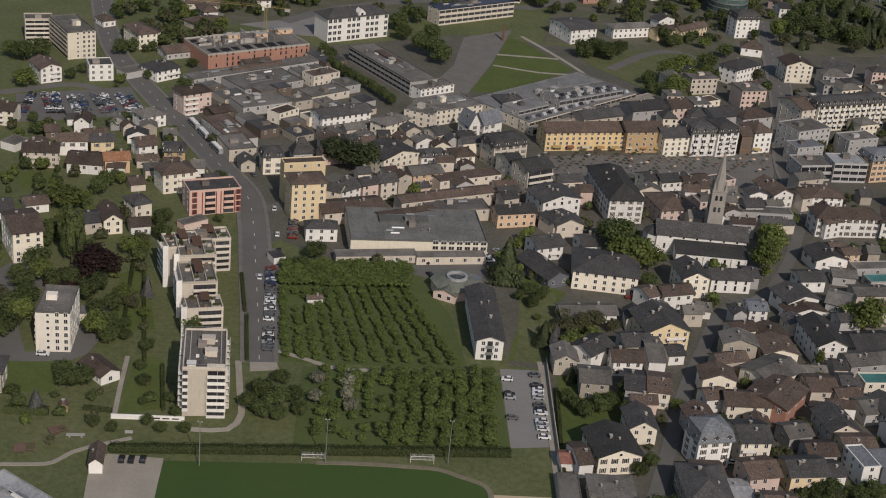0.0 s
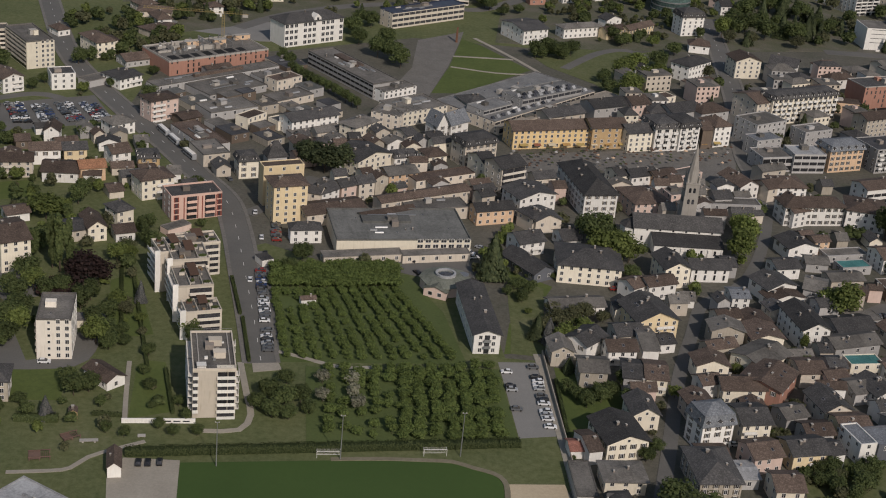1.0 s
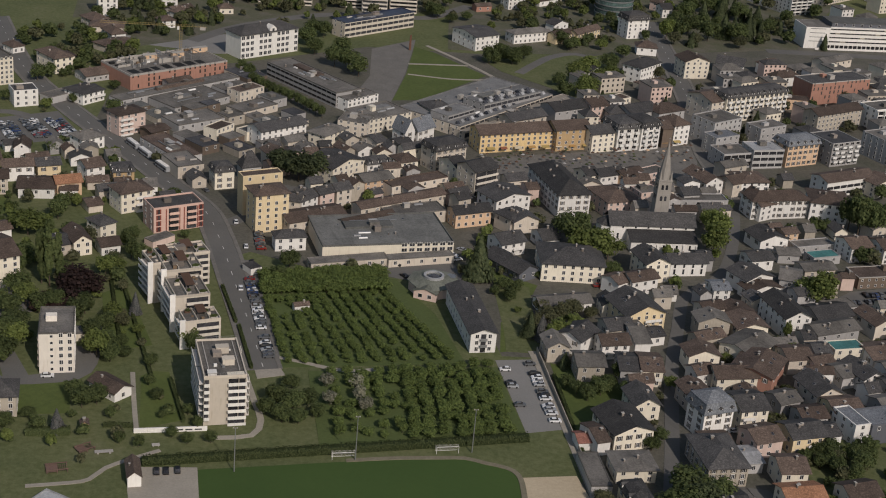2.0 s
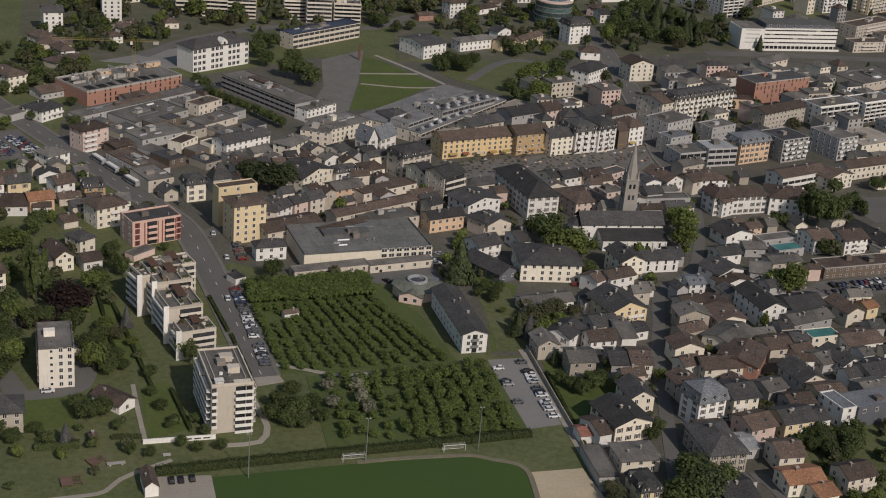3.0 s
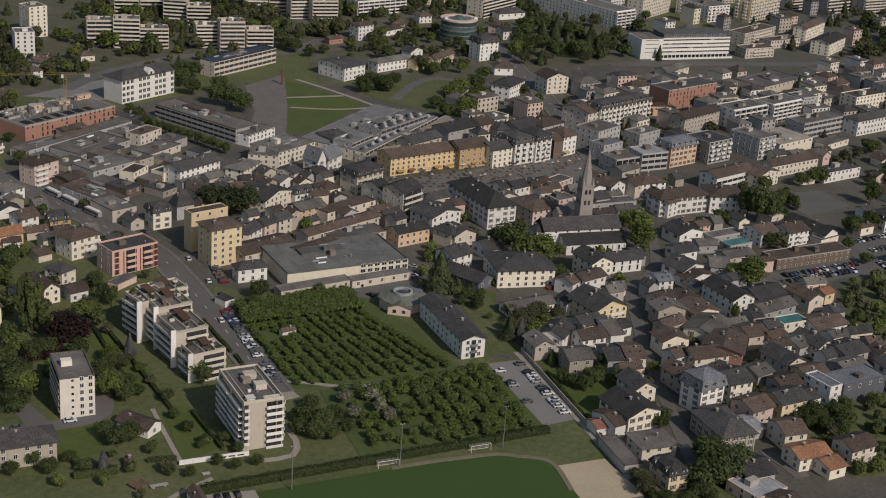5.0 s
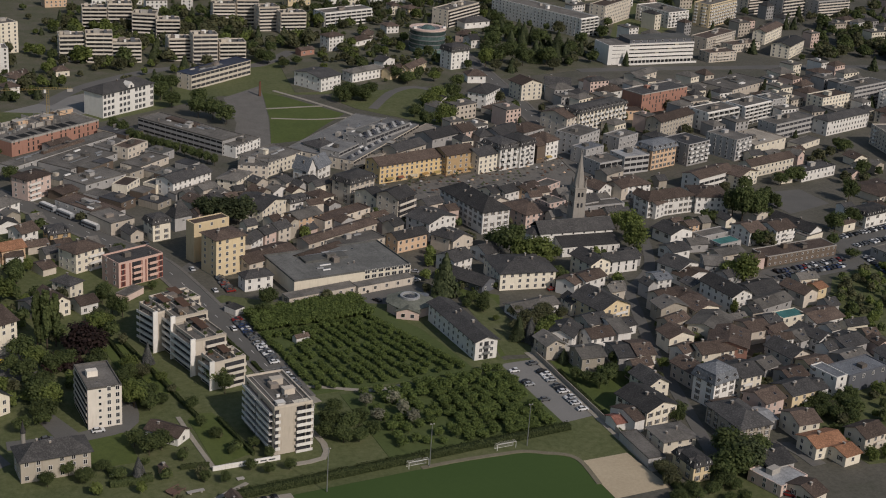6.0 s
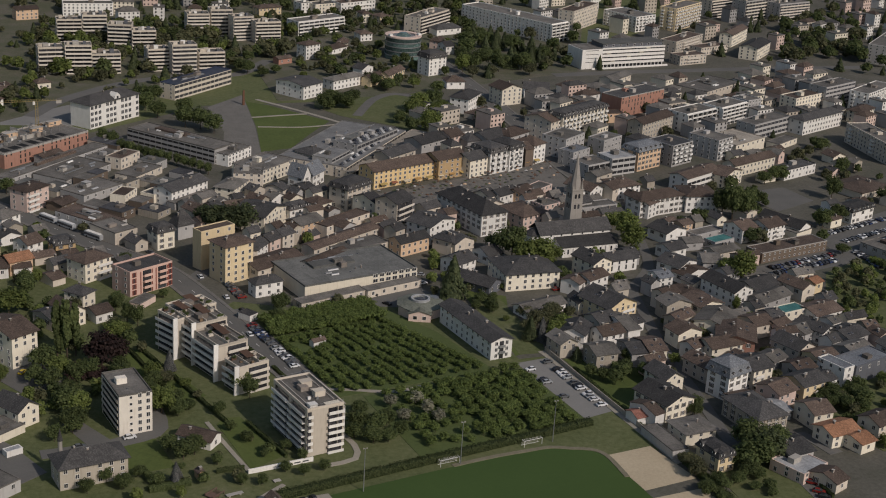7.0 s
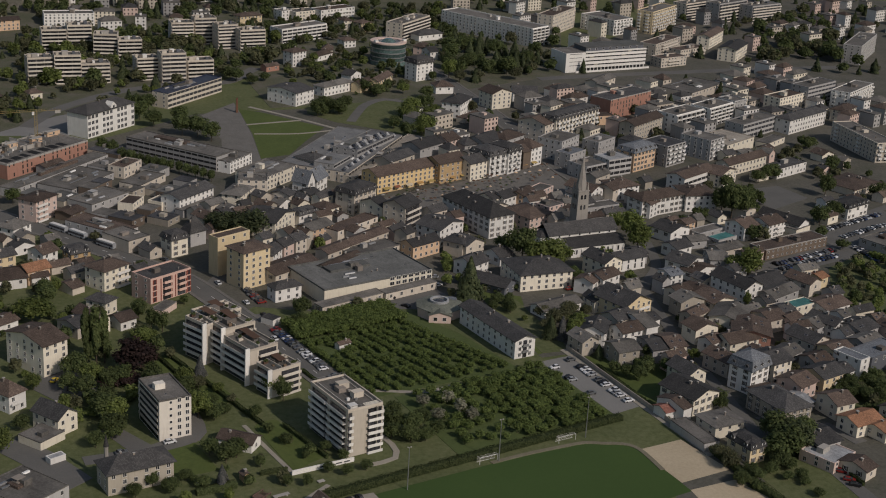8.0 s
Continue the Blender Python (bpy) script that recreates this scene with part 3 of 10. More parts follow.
        if style == "T":
            rb = bmesh.new()
            for p in ((0.2, L, 0.25), (0.2, L, d - 0.3)):
                box(rb, p[0], p[1], p[2], p[2] + 0.05, h + 0.75, h + 0.82)
                for i in range(9):
                    u = p[0] + (p[1] - p[0] - 0.05) * i / 8
                    box(rb, u, u + 0.05, p[2], p[2] + 0.05, h - 0.02, h + 0.75)
            part("roof_railing", rb, METAL, ob)
            for u0, u1, v0, v1, zz, tone in ((0.42, 0.72, 0.62, 0.72, 2.3, "be"), (0.5, 0.78, 0.3, 0.4, 2.2, "be"), (0.1, 0.3, 0.03, 0.12, 1.4, "wh")):
                hb = bmesh.new()
                box(hb, w * u0, w * u1, d * v0, d * v1, h - rise + 0.1, h - rise + zz)
                box(hb, w * u0 - 0.15, w * u1 + 0.15, d * v0 - 0.15, d * v1 + 0.15, h - rise + zz, h - rise + zz + 0.12)
                part("roof_housing", hb, WALLS[tone], ob)
            tb = bmesh.new()
            box(tb, w * 0.56, w - 0.4, 0.4, d * 0.13, h - rise + 0.1, h - rise + 0.2)
            part("terrace", tb, WALLS["cr"], ob, "pale roof terrace")
            for u in (0.14, 0.86):
                tb = bmesh.new()
                box(tb, w * u, w * u + 0.3, d * 0.16, d * 0.96, h - rise + 0.1, h - rise + 0.45)
                part("roof_kerb", tb, CONCRETE, ob)
            for k in range(7):
                tb = bmesh.new()
                u, v, q = w * rng.uniform(0.25, 0.8), d * rng.uniform(0.2, 0.9), rng.uniform(0.25, 0.6)
                box(tb, u - q, u + q, v - q * 0.7, v + q * 0.7, h - rise + 0.1, h - rise + rng.uniform(0.4, 1.0))
                part("roof_vent", tb, (METAL, WHITE, CONCRETE)[k % 3], ob)
        if style == "L":
            crng = random.Random(int(h * 10))
            for i in range(7):
                fb = bmesh.new()
                u, v, s = w * crng.uniform(0.06, 0.94), d * crng.uniform(0.1, 0.9), crng.uniform(0.4, 1.1)
                box(fb, u - s, u + s, v - 0.4, v + 0.4, h - rise + 0.1, h - rise + crng.uniform(0.5, 1.3))
                part("terrace_box", fb, (WOOD, CONCRETE, WALLS["be"], AWNING)[i % 4], ob)
                if i % 2:
                    pl = part("planter_shrub", CROWN["round", "green"][i % 4], None, ob)
                    pl.matrix_local = pose(u, v, h - rise + 0.4, 0, 0, i * 50) @ Matrix.Diagonal((2.4, 2.0, 1.7, 1))
            fb = bmesh.new()
            box(fb, -2.0, 0, 0.1, 0.6, -0.5, h + 0.4)
            part("fin_wall", fb, WALLS["wh"], ob)
            for f in range(floors):
                glazing_band(ob, D - 2.4, left(0.6, 0), f * fh + 0.3, fh - 0.8)
                if f:
                    balcony(ob, D - 1.6, left(0.4, 0), f * fh + 0.05, WALLS["wh"], 1.5)
            for k in (0.33, 0.68):
                fb = bmesh.new()
                box(fb, w * k, w * k + 0.25, 0.4, d - 0.4, h - rise + 0.1, h + 0.5)
                part("terrace_wall", fb, WALLS["be"], ob)
            fb = bmesh.new()
            solid(fb, [(w * 0.4, d * 0.3, h + 1.4), (w * 0.66, d * 0.3, h + 1.4), (w * 0.66, d * 0.85, h + 2.0), (w * 0.4, d * 0.85, h + 2.0), (w * 0.4, d * 0.3, h + 1.5), (w * 0.66, d * 0.3, h + 1.5), (w * 0.66, d * 0.85, h + 2.1), (w * 0.4, d * 0.85, h + 2.1)],
                  ((3, 2, 1, 0), (4, 5, 6, 7), (0, 1, 5, 4), (1, 2, 6, 5), (2, 3, 7, 6), (3, 0, 4, 7)))
            part("awning", fb, AWNING, ob, "brown canvas awning")
            for px, py in ((w * 0.41, d * 0.32), (w * 0.64, d * 0.32)):
                fb = bmesh.new()
                box(fb, px, px + 0.08, py, py + 0.08, h - rise, h + 1.45)
                part("awning_post", fb, METAL, ob)
            fb = bmesh.new()
            box(fb, w * 0.72, w * 0.93, 0.5, 1.2, h - rise + 0.1, h + 0.3)
            part("planter", fb, CONCRETE, ob)
            pl = part("planter_shrub", CROWN["round", "green"][0], None, ob)
            pl.matrix_local = pose(w * 0.82, 0.9, h - 0.3) @ Matrix.Diagonal((3.2, 1.6, 1.8, 1))
        elif style == "T":
            wall_windows(ob, "p", D, h, right, rng, 0, 3.6)
        else:
            wall_windows(ob, "p", D, h, left, rng, 0, 3.6, far)
            if x < 60:
                wall_windows(ob, "p", D, h, right, rng, 0, 4.5, far)
    elif style == "c":
        wall_windows(ob, "c", L, h, front, rng, 0, 3.4, far)
        wall_windows(ob, "p", D, h, left, rng, 0, 3.6, far)
        n = max(2, int(L / 4.2))
        spots = [front(L * (i + 0.12 + 0.2 * ((f + i) % 2)) / n, f * fh + 0.05) for f in range(1, floors) for i in range(n)]
        joined("balcony_tier", BALCONY_BOX, spots, ob)
        spots = [left(D * (i + 0.2) / 2, f * fh + 0.05) for f in range(1, floors) for i in range(2)] if wall != "gy" else []
        if spots:
            joined("side_balcony_tier", BALCONY_BOX, spots, ob)
    elif style == "F":
        n = max(2, int(L / 4.4))
        for f in range(floors):
            for i in range(n):
                glazing_band(ob, L / n - 0.5, front(L * i / n + 0.25, 0), f * fh + 0.25, fh - 0.55, bands)
        gb = bmesh.new()
        for i in range(n + 1):
            box(gb, ix0 + L * i / n - 0.2, ix0 + L * i / n + 0.2, iy0 - 1.3, iy0 - 0.002, -0.5, h - rise)
        for f in range(1, floors + 1):
            for i in range(n):
                a, b = ix0 + L * i / n + 0.2, ix0 + L * (i + 1) / n - 0.2
                box(gb, a, b, iy0 - 1.25, iy0 - 0.002, f * fh - 0.22, f * fh)
                if f < floors and (i + f) % 3:
                    box(gb, a, b, iy0 - 1.25, iy0 - 1.15, f * fh, f * fh + 0.85)
        part("facade_frame", gb, WALLS["wh"], ob)
        wall_windows(ob, "p", D, h, left, rng, 0, 3.6, far)
    elif style == "g":
        rows = max(1, round(h / 3.3))
        fh = (h - rise) / rows
        n = max(2, int(L / 4.2))
        for f in range(rows):
            for i in range(n):
                glazing_band(ob, L / n - 0.4, front(L * i / n + 0.2, 0), f * fh + 1.1, fh - 1.6, bands)
        wall_windows(ob, "p", D, h, left, rng, 0, 4.0, far)
    elif style == "P":
        wall_windows(ob, "p", D, h, left, rng, 0, 4.0, far)
        for f in range(floors):
            part("window", WINDOW["panel"], None, ob, "", front(L * 0.1, f * fh + 0.6))
            part("window", WINDOW["panel"], None, ob, "", front(L * 0.95, f * fh + 0.6))
            for k in (0.3, 0.66):
                glazing_band(ob, L * 0.2, front(L * k, 0), f * fh + 0.3, fh - 0.5, bands)
                if f:
                    balcony(ob, L * 0.19, front(L * (k + 0.005), 0), f * fh + 0.05, WALLS["sa"], 1.2)
        for k in (0.25, 0.52, 0.61, 0.88):
            pb = bmesh.new()
            box(pb, L * k - 0.2, L * k + 0.2, -0.18, -0.003, 0.3, h - rise - 0.3)
            part("red_pilaster", pb, RED_PAINT, ob, "dark red painted strip", front(0, 0))
    elif style == "W":
        wall_windows(ob, "W", L, h, front, rng, 0, 2.4)
        for f in range(floors):
            part("window", WINDOW["small"], None, ob, "", front(L * 0.36, f * fh + 1.2))
            glazing_band(ob, D - 2.0, left(1.0, 0), f * fh + 0.3, fh - 0.9)
            if f:
                balcony(ob, D - 1.2, left(0.6, 0), f * fh + 0.05, WALLS["be"], 0.45)
        wall_windows(ob, "p", D, h, right, rng, 0, 3.0)
    else:
        wall_windows(ob, style, L, h, front, rng, 0, 3.1, far)
        if style in "ps":
            wall_windows(ob, style, D, h, left, rng, 0, 3.8, far)
            if x < 60:
                wall_windows(ob, style, D, h, right, rng, 0, 3.8, far)
    if far and len(bands.verts):
        tagged(part("glazing", bands, GLASS, ob), "", "", "", "stuff")
    if style == "k":
        bm = bmesh.new()
        m = w * 0.55
        solid(bm, [(m - 2.6, iy0 - 0.15, h - 0.3), (m + 2.6, iy0 - 0.15, h - 0.3), (m + 2.2, iy0 - 0.15, h + 2.0), (m, iy0 - 0.15, h + 4.0), (m - 2.2, iy0 - 0.15, h + 2.0),
                   (m - 2.6, iy0 + 5, h - 0.3), (m + 2.6, iy0 + 5, h - 0.3), (m + 2.2, iy0 + 5, h + 2.0), (m, iy0 + 5, h + 4.0), (m - 2.2, iy0 + 5, h + 2.0)],
              ((0, 1, 2, 3, 4), (9, 8, 7, 6, 5), (0, 5, 6, 1), (1, 6, 7, 2), (2, 7, 8, 3), (3, 8, 9, 4), (4, 9, 5, 0)))
        part("pediment", bm, mat, ob, "white stepped pediment over the eaves")
        part("window", WINDOW["dark"], None, ob, "", pose(m, iy0 - 0.15, h + 0.5))
    if name == "clinic":
        for f in range(floors):
            glazing_band(ob, 1.9, front(L / 2 - 0.95, 0), f * fh + 0.1, fh - 0.25)
            if f:
                balcony(ob, 2.6, front(L / 2 - 1.3, 0), f * fh + 0.05, METAL, 0.9)
    if roof == "gy" and w > 8 and rise > 2 and style != "n":
        part("window", WINDOW["small"], None, ob, "", pose(w / 2, iy0, h + 0.3))
    if roof in ("gx", "gy", "hip"):
        for i in range(1 + (w * d > 150 and y < 150) + (w * d > 300 and y < 100)):
            cx, cy = w * rng.uniform(0.25, 0.75), d * rng.uniform(0.35, 0.65)
            if roof == "gx":
                zz = h + rise * (1 - abs(cy - d / 2) / (d / 2))
            elif roof == "gy":
                zz = h + rise * (1 - abs(cx - w / 2) / (w / 2))
            else:
                zz = h + rise * min(1, min(cx, w - cx, cy, d - cy) / (min(w, d) / 2))
            part("chimney", CHIMNEY, None, ob, "", pose(cx, cy, zz - 0.4, 0, 0, rng.choice((0, 90))) @ Matrix.Diagonal((rng.uniform(0.7, 1.3), rng.uniform(0.8, 1.6), rng.uniform(0.7, 1.1), 1)))
    if roof in ("gx", "gy") and 60 < x < 190 and -215 < y < -60:
        for i in range(rng.choice((0, 1, 1, 2))):
            if roof == "gx":
                a = math.degrees(math.atan2(rise, d / 2))
                m = pose(w * rng.uniform(0.2, 0.8), d * 0.25, h + rise / 2 + 0.2, a, 0, 0)
            else:
                a = math.degrees(math.atan2(rise, w / 2))
                m = pose(w * 0.25, d * rng.uniform(0.2, 0.8), h + rise / 2 + 0.2, 0, -a, 0)
            part("roof_window", SKYLIGHT, None, ob, "", m)
    return ob



def hospital(x, y, rot, w, d, h):
    """A long white slab: a blind end, bands of glass between white parapets, an open ground floor, a dark set-back storey."""
    ob = base("hospital", "white hospital slab with dark window bands, set-back top storey", "hospital", x, y, 0, rot)
    FOOTPRINTS.append((x, y, radians(rot), w, d))
    top, blind, ground = h - 1.0, w * 0.24, h * 0.2
    bm = bmesh.new()
    box(bm, 0, blind, 0, d, -0.5, top)
    part("end_wall", bm, WALLS["wh"], ob, "blind white end wall")
    bm = bmesh.new()
    box(bm, blind, w - 0.4, 1.2, d, -0.5, top - 0.1)
    part("core", bm, GLASS, ob, "dark recessed glazing")
    n = 4
    fh = (top - ground) / n
    for f in range(n + 1):
        bm = bmesh.new()
        z = ground + f * fh
        box(bm, blind + 0.02, w, 0.0, 1.3, z - 0.5, z + fh * 0.42 if f < n else z + 0.5)
        part("parapet_band", bm, WALLS["wh"], ob)
    for i in range(17):
        bm = bmesh.new()
        u = blind + (w - blind) * (i + 0.6) / 17
        box(bm, u - 0.25, u + 0.25, 0.3, 0.9, -0.5, ground - 0.45)
        part("column", bm, WALLS["wh"], ob)
        bm = bmesh.new()
        box(bm, u - 0.09, u + 0.09, 1.08, 1.24, ground, top - 0.2)
        part("mullion", bm, METAL, ob)
    for f in range(n):
        bm = bmesh.new()
        box(bm, blind * 0.18, blind * 0.8, -0.03, 0.02, ground + f * fh + fh * 0.62, ground + f * fh + fh * 0.74)
        part("window_slit", bm, GLASS, ob)
    for i, (u, f) in enumerate(((0.3, 2), (0.36, 0), (0.55, 1), (0.78, 3), (0.7, 2))):
        bm = bmesh.new()
        z = ground + f * fh + fh * 0.5
        box(bm, w * u, w * u + 3.4, 1.06, 1.22, z, z + fh * 0.3)
        part("blind", bm, WALLS["cr"], ob, "drawn cream window blind")
    bm = bmesh.new()
    box(bm, 0.6, w - 0.6, 0.6, d - 0.6, top, top + 0.12)
    part("roof", bm, ROOFS["gr"], ob)
    bm = bmesh.new()
    box(bm, w * 0.26, w * 0.98, 2.4, d - 2.0, top + 0.1, top + 3.0)
    part("set_back_storey", bm, WALLS["dk"], ob, "dark set-back roof storey")
    bm = bmesh.new()
    box(bm, w * 0.25, w * 0.99, 1.9, d - 1.6, top + 3.0, top + 3.3)
    part("upper_roof", bm, ROOFS["dg"], ob)
    for i in range(8):
        part("window", WINDOW["dark"], None, ob, "", pose(w * (0.3 + 0.085 * i), 2.4, top + 0.9))
    bm = bmesh.new()
    box(bm, w * 0.1, w * 1.02, -3.2, -2.6, -0.3, 1.3)
    part("front_wall", bm, WALLS["wh"], ob)
    return ob


SHEETS = []


def sheet(name, label, mat, z, outline):
    """A flat stretch of ground with a low edge."""
    z = 0.02 + 0.004 * len(SHEETS)
    SHEETS.append((outline, z, name))
    area = sum(a[0] * b[1] - b[0] * a[1] for a, b in zip(outline, outline[1:] + outline[:1]))
    if area < 0:
        outline = outline[::-1]
    bm = bmesh.new()
    lo = [bm.verts.new((px, py, -0.2)) for px, py in outline]
    hi = [bm.verts.new((px, py, z)) for px, py in outline]
    for tri in tessellate_polygon([[Vector((px, py, 0)) for px, py in outline]]):
        bm.faces.new([hi[i] for i in tri])
    for i in range(len(lo)):
        j = (i + 1) % len(lo)
        bm.faces.new((lo[i], lo[j], hi[j], hi[i]))
    for f in bm.faces:
        f.normal_update()
        if f.normal.z < -0.5:
            f.normal_flip()
    return tagged(new(name, mesh_of(name, bm, mat)), label, name.replace("_", " "), "", "structure")


def ribbon(points, lo, hi, z0, z1):
    """A strip that follows a line of points, from lo to hi metres to its left."""
    pts = [Vector((a, b)) for a, b in points]
    bm = bmesh.new()
    rows = []
    for i, p in enumerate(pts):
        d = (pts[min(i + 1, len(pts) - 1)] - pts[max(i - 1, 0)]).normalized()
        n = Vector((-d.y, d.x))
        rows.append([bm.verts.new((*(p + n * s), z)) for s, z in ((lo, z0), (lo, z1), (hi, z1), (hi, z0))])
    for a, b in zip(rows, rows[1:]):
        for k in range(4):
            bm.faces.new((a[k], b[k], b[(k + 1) % 4], a[(k + 1) % 4]))
    bm.faces.new(rows[0]), bm.faces.new(rows[-1])
    bmesh.ops.recalc_face_normals(bm, faces=bm.faces)
    return bm


def smooth_line(points, step=6.0):
    """A rounded line through the points."""
    pts = [Vector((*p, 0)) for p in points]
    pts = [2 * pts[0] - pts[1]] + pts + [2 * pts[-1] - pts[-2]]
    out = []
    for a, b, c, d in zip(pts, pts[1:], pts[2:], pts[3:]):
        n = max(2, int((c - b).length / step))
        for i in range(n):
            t = i / n
            out.append(0.5 * (2 * b + (c - a) * t + (2 * a - 5 * b + 4 * c - d) * t * t + (3 * b - a - 3 * c + d) * t ** 3))
    out.append(pts[-2])
    return [(p.x, p.y) for p in out]


ROADS = []


def street(name, label, mat, width, z, points, walk_ways=False):
    line = smooth_line(points)
    z = 0.16 + 0.004 * len(ROADS)
    ROADS.append((line, width / 2, z))
    ob = tagged(new(name, mesh_of(name, ribbon(line, -width / 2, width / 2, -0.2, z), mat)), label, name.replace("_", " "), "", "structure")
    if walk_ways:
        for lo, hi in ((width / 2, width / 2 + 1.6), (-width / 2 - 1.6, -width / 2)):
            tagged(new("pavement", mesh_of("pavement", ribbon(line, lo, hi, -0.2, z + 0.13), PAVING)), "raised grey pavement along the street", "pavement", "", "structure")
        for (ax, ay), (bx, by) in list(zip(line, line[1:]))[::2]:
            mx, my = (ax + bx) / 2, (ay + by) / 2
            bm = bmesh.new()
            box(bm, -1.5, 1.5, -0.09, 0.09, z - 0.02, z + 0.012)
            mk = tagged(new("road_marking", mesh_of("road_marking", bm, WHITE)), "worn white centre line dash on asphalt", "road marking", "centre line dashes", "structure")
            mk.matrix_world = pose(mx, my, 0, 0, 0, math.degrees(math.atan2(by - ay, bx - ax)))
    return ob


# ---- plants ----
def quads(centres, normals, sizes, rng):
    """Small leaf clumps as loose four-cornered blades."""
    n = len(centres)
    t = np.cross(normals, rng.normal(size=(n, 3)))
    t /= np.linalg.norm(t, axis=1)[:, None] + 1e-9
    b = np.cross(normals, t)
    s = sizes[:, None]
    corners = np.stack([centres - t * s - b * s * 0.8, centres + t * s * 0.7 - b * s, centres + t * s + b * s * 0.8 + normals * s * 0.35, centres - t * s * 0.8 + b * s], 1)
    return corners.reshape(-1, 3), np.arange(4 * n).reshape(-1, 4)


def crown_mesh(name, shape, count, size, seed):
    """A crown of leaf clumps in a space one wide and one high; the trunk stands at the origin."""
    rng = np.random.default_rng(seed)
    if shape in ("conifer", "cedar"):
        z = rng.random(count) ** 1.35 * 0.93 + 0.06
        tier = 0.5 + 0.5 * np.abs(np.sin(z * 26 + seed))
        r = 0.5 * (1 - z) ** 0.85 * (0.55 + 0.45 * tier) * np.sqrt(rng.uniform(0.35, 1.0, count))
        a = rng.random(count) * 2 * np.pi
        r *= 1 + 0.22 * np.sin(3 * a + 5 * z + seed)
        p = np.stack([r * np.cos(a), r * np.sin(a), z], 1)
        nrm = np.stack([np.cos(a), np.sin(a), np.full(count, 0.6)], 1)
    else:
        if shape == "poplar":
            c0, rad = np.array([0, 0, 0.53]), np.array([0.4, 0.4, 0.46])
            lobes = 16
        else:
            c0, rad = np.array([0, 0, 0.58]), np.array([0.36, 0.36, 0.30])
            lobes = 26
        d = rng.normal(size=(lobes, 3))
        d /= np.linalg.norm(d, axis=1)[:, None]
        d[:, 2] = np.maximum(d[:, 2], -0.55)
        cen = c0 + d * rad * rng.uniform(0.55, 1.0, (lobes, 1))
        cen = np.vstack([cen, c0])
        lr = np.append(rng.uniform(0.09, 0.19, lobes), 0.3) * (0.8 if shape == "poplar" else 1)
        pick = rng.choice(lobes + 1, count, p=lr ** 2 / (lr ** 2).sum())
        v = rng.normal(size=(count, 3))
        v /= np.linalg.norm(v, axis=1)[:, None]
        p = cen[pick] + v * (lr[pick] * rng.uniform(0.55, 1.18, count))[:, None]
        p[:, 2] = np.clip(p[:, 2], 0.13, 1.0)
        nrm = v + rng.normal(scale=0.28, size=(count, 3)) + np.array([0, 0, 0.45])
    nrm /= np.linalg.norm(nrm, axis=1)[:, None]
    sizes = size * rng.uniform(0.6, 1.35, count)
    if shape == "poplar":
        p[:, 2] *= 3.2
    vs, fs = quads(p, nrm, sizes, rng)
    if shape == "poplar":
        vs[:, 2] /= 3.2
    me = bpy.data.meshes.new(name)
    me.from_pydata(vs.tolist(), [], fs.tolist())
    return me


def trunk_mesh(seed, slim=False):
    rng = random.Random(seed)
    bm = bmesh.new()
    r = 0.022 if not slim else 0.015
    cone(bm, r, r * 0.75, -0.03, 0.3, 7)
    cone(bm, r * 0.75, r * 0.2, 0.3, 0.85 if slim else 0.68, 7)
    for i in range(0 if slim else 5):
        a, z = i * 1.3 + rng.random(), 0.26 + 0.07 * i
        k = len(bm.verts)
        cone(bm, r * 0.45, r * 0.12, 0, 0.34, 5)
        bm.verts.ensure_lookup_table()
        m = Matrix.Translation((0, 0, z)) @ Matrix.Rotation(a, 4, "Z") @ Matrix.Rotation(0.85, 4, "X")
        bmesh.ops.transform(bm, matrix=m, verts=bm.verts[k:])
    return mesh_of("trunk", bm, BARK)


TRUNK = [trunk_mesh(1), trunk_mesh(2), trunk_mesh(3, True)]
CROWN = {}
for shape, count, size, mats in (("round", 1850, 0.0255, ("green", "bright", "copper", "dull", "dark")), ("orchard", 600, 0.040, ("fruit", "blossom")), ("poplar", 2600, 0.07, ("green",)),
                                 ("conifer", 2400, 0.03, ("dark", "blue"))):
    for mname in mats:
        CROWN[shape, mname] = []
        for v in range(4):
            me = crown_mesh("crown", shape, count, size, 11 * v + 3)
            me.materials.append(LEAF[mname])
            CROWN[shape, mname].append(me)
TREES = {
    "green": ("round", "green", "tree", "leafy green deciduous tree in spring foliage"),
    "bright": ("round", "bright", "tree", "tree with fresh bright green spring leaves"),
    "copper": ("round", "copper", "tree", "dark copper beech with purple-brown leaves"),
    "dull": ("round", "dull", "tree", "dusty olive-brown tree in young leaf"),
    "poplar": ("poplar", "green", "poplar", "tall slender green poplar tree"),
    "conifer": ("conifer", "dark", "conifer", "dark green conifer with drooping tiers"),
    "cedar": ("round", "dark", "cedar", "broad dark green cedar beside a house"),
    "spruce": ("conifer", "blue", "spruce", "blue-grey spruce in a garden"),
    "blossom": ("orchard", "blossom", "blossoming_tree", "pale blossoming fruit tree"),
    "orchard": ("orchard", "fruit", "orchard_tree", "small fruit tree in a grassy orchard row"),
    "fruit": ("orchard", "fruit", "fruit_tree", "bushy fruit tree with dense green leaves"),
    "hazel": ("orchard", "fruit", "hazel_bush", "dense dark green hazel bush in a thicket"),
}
plant_rng = random.Random(5)


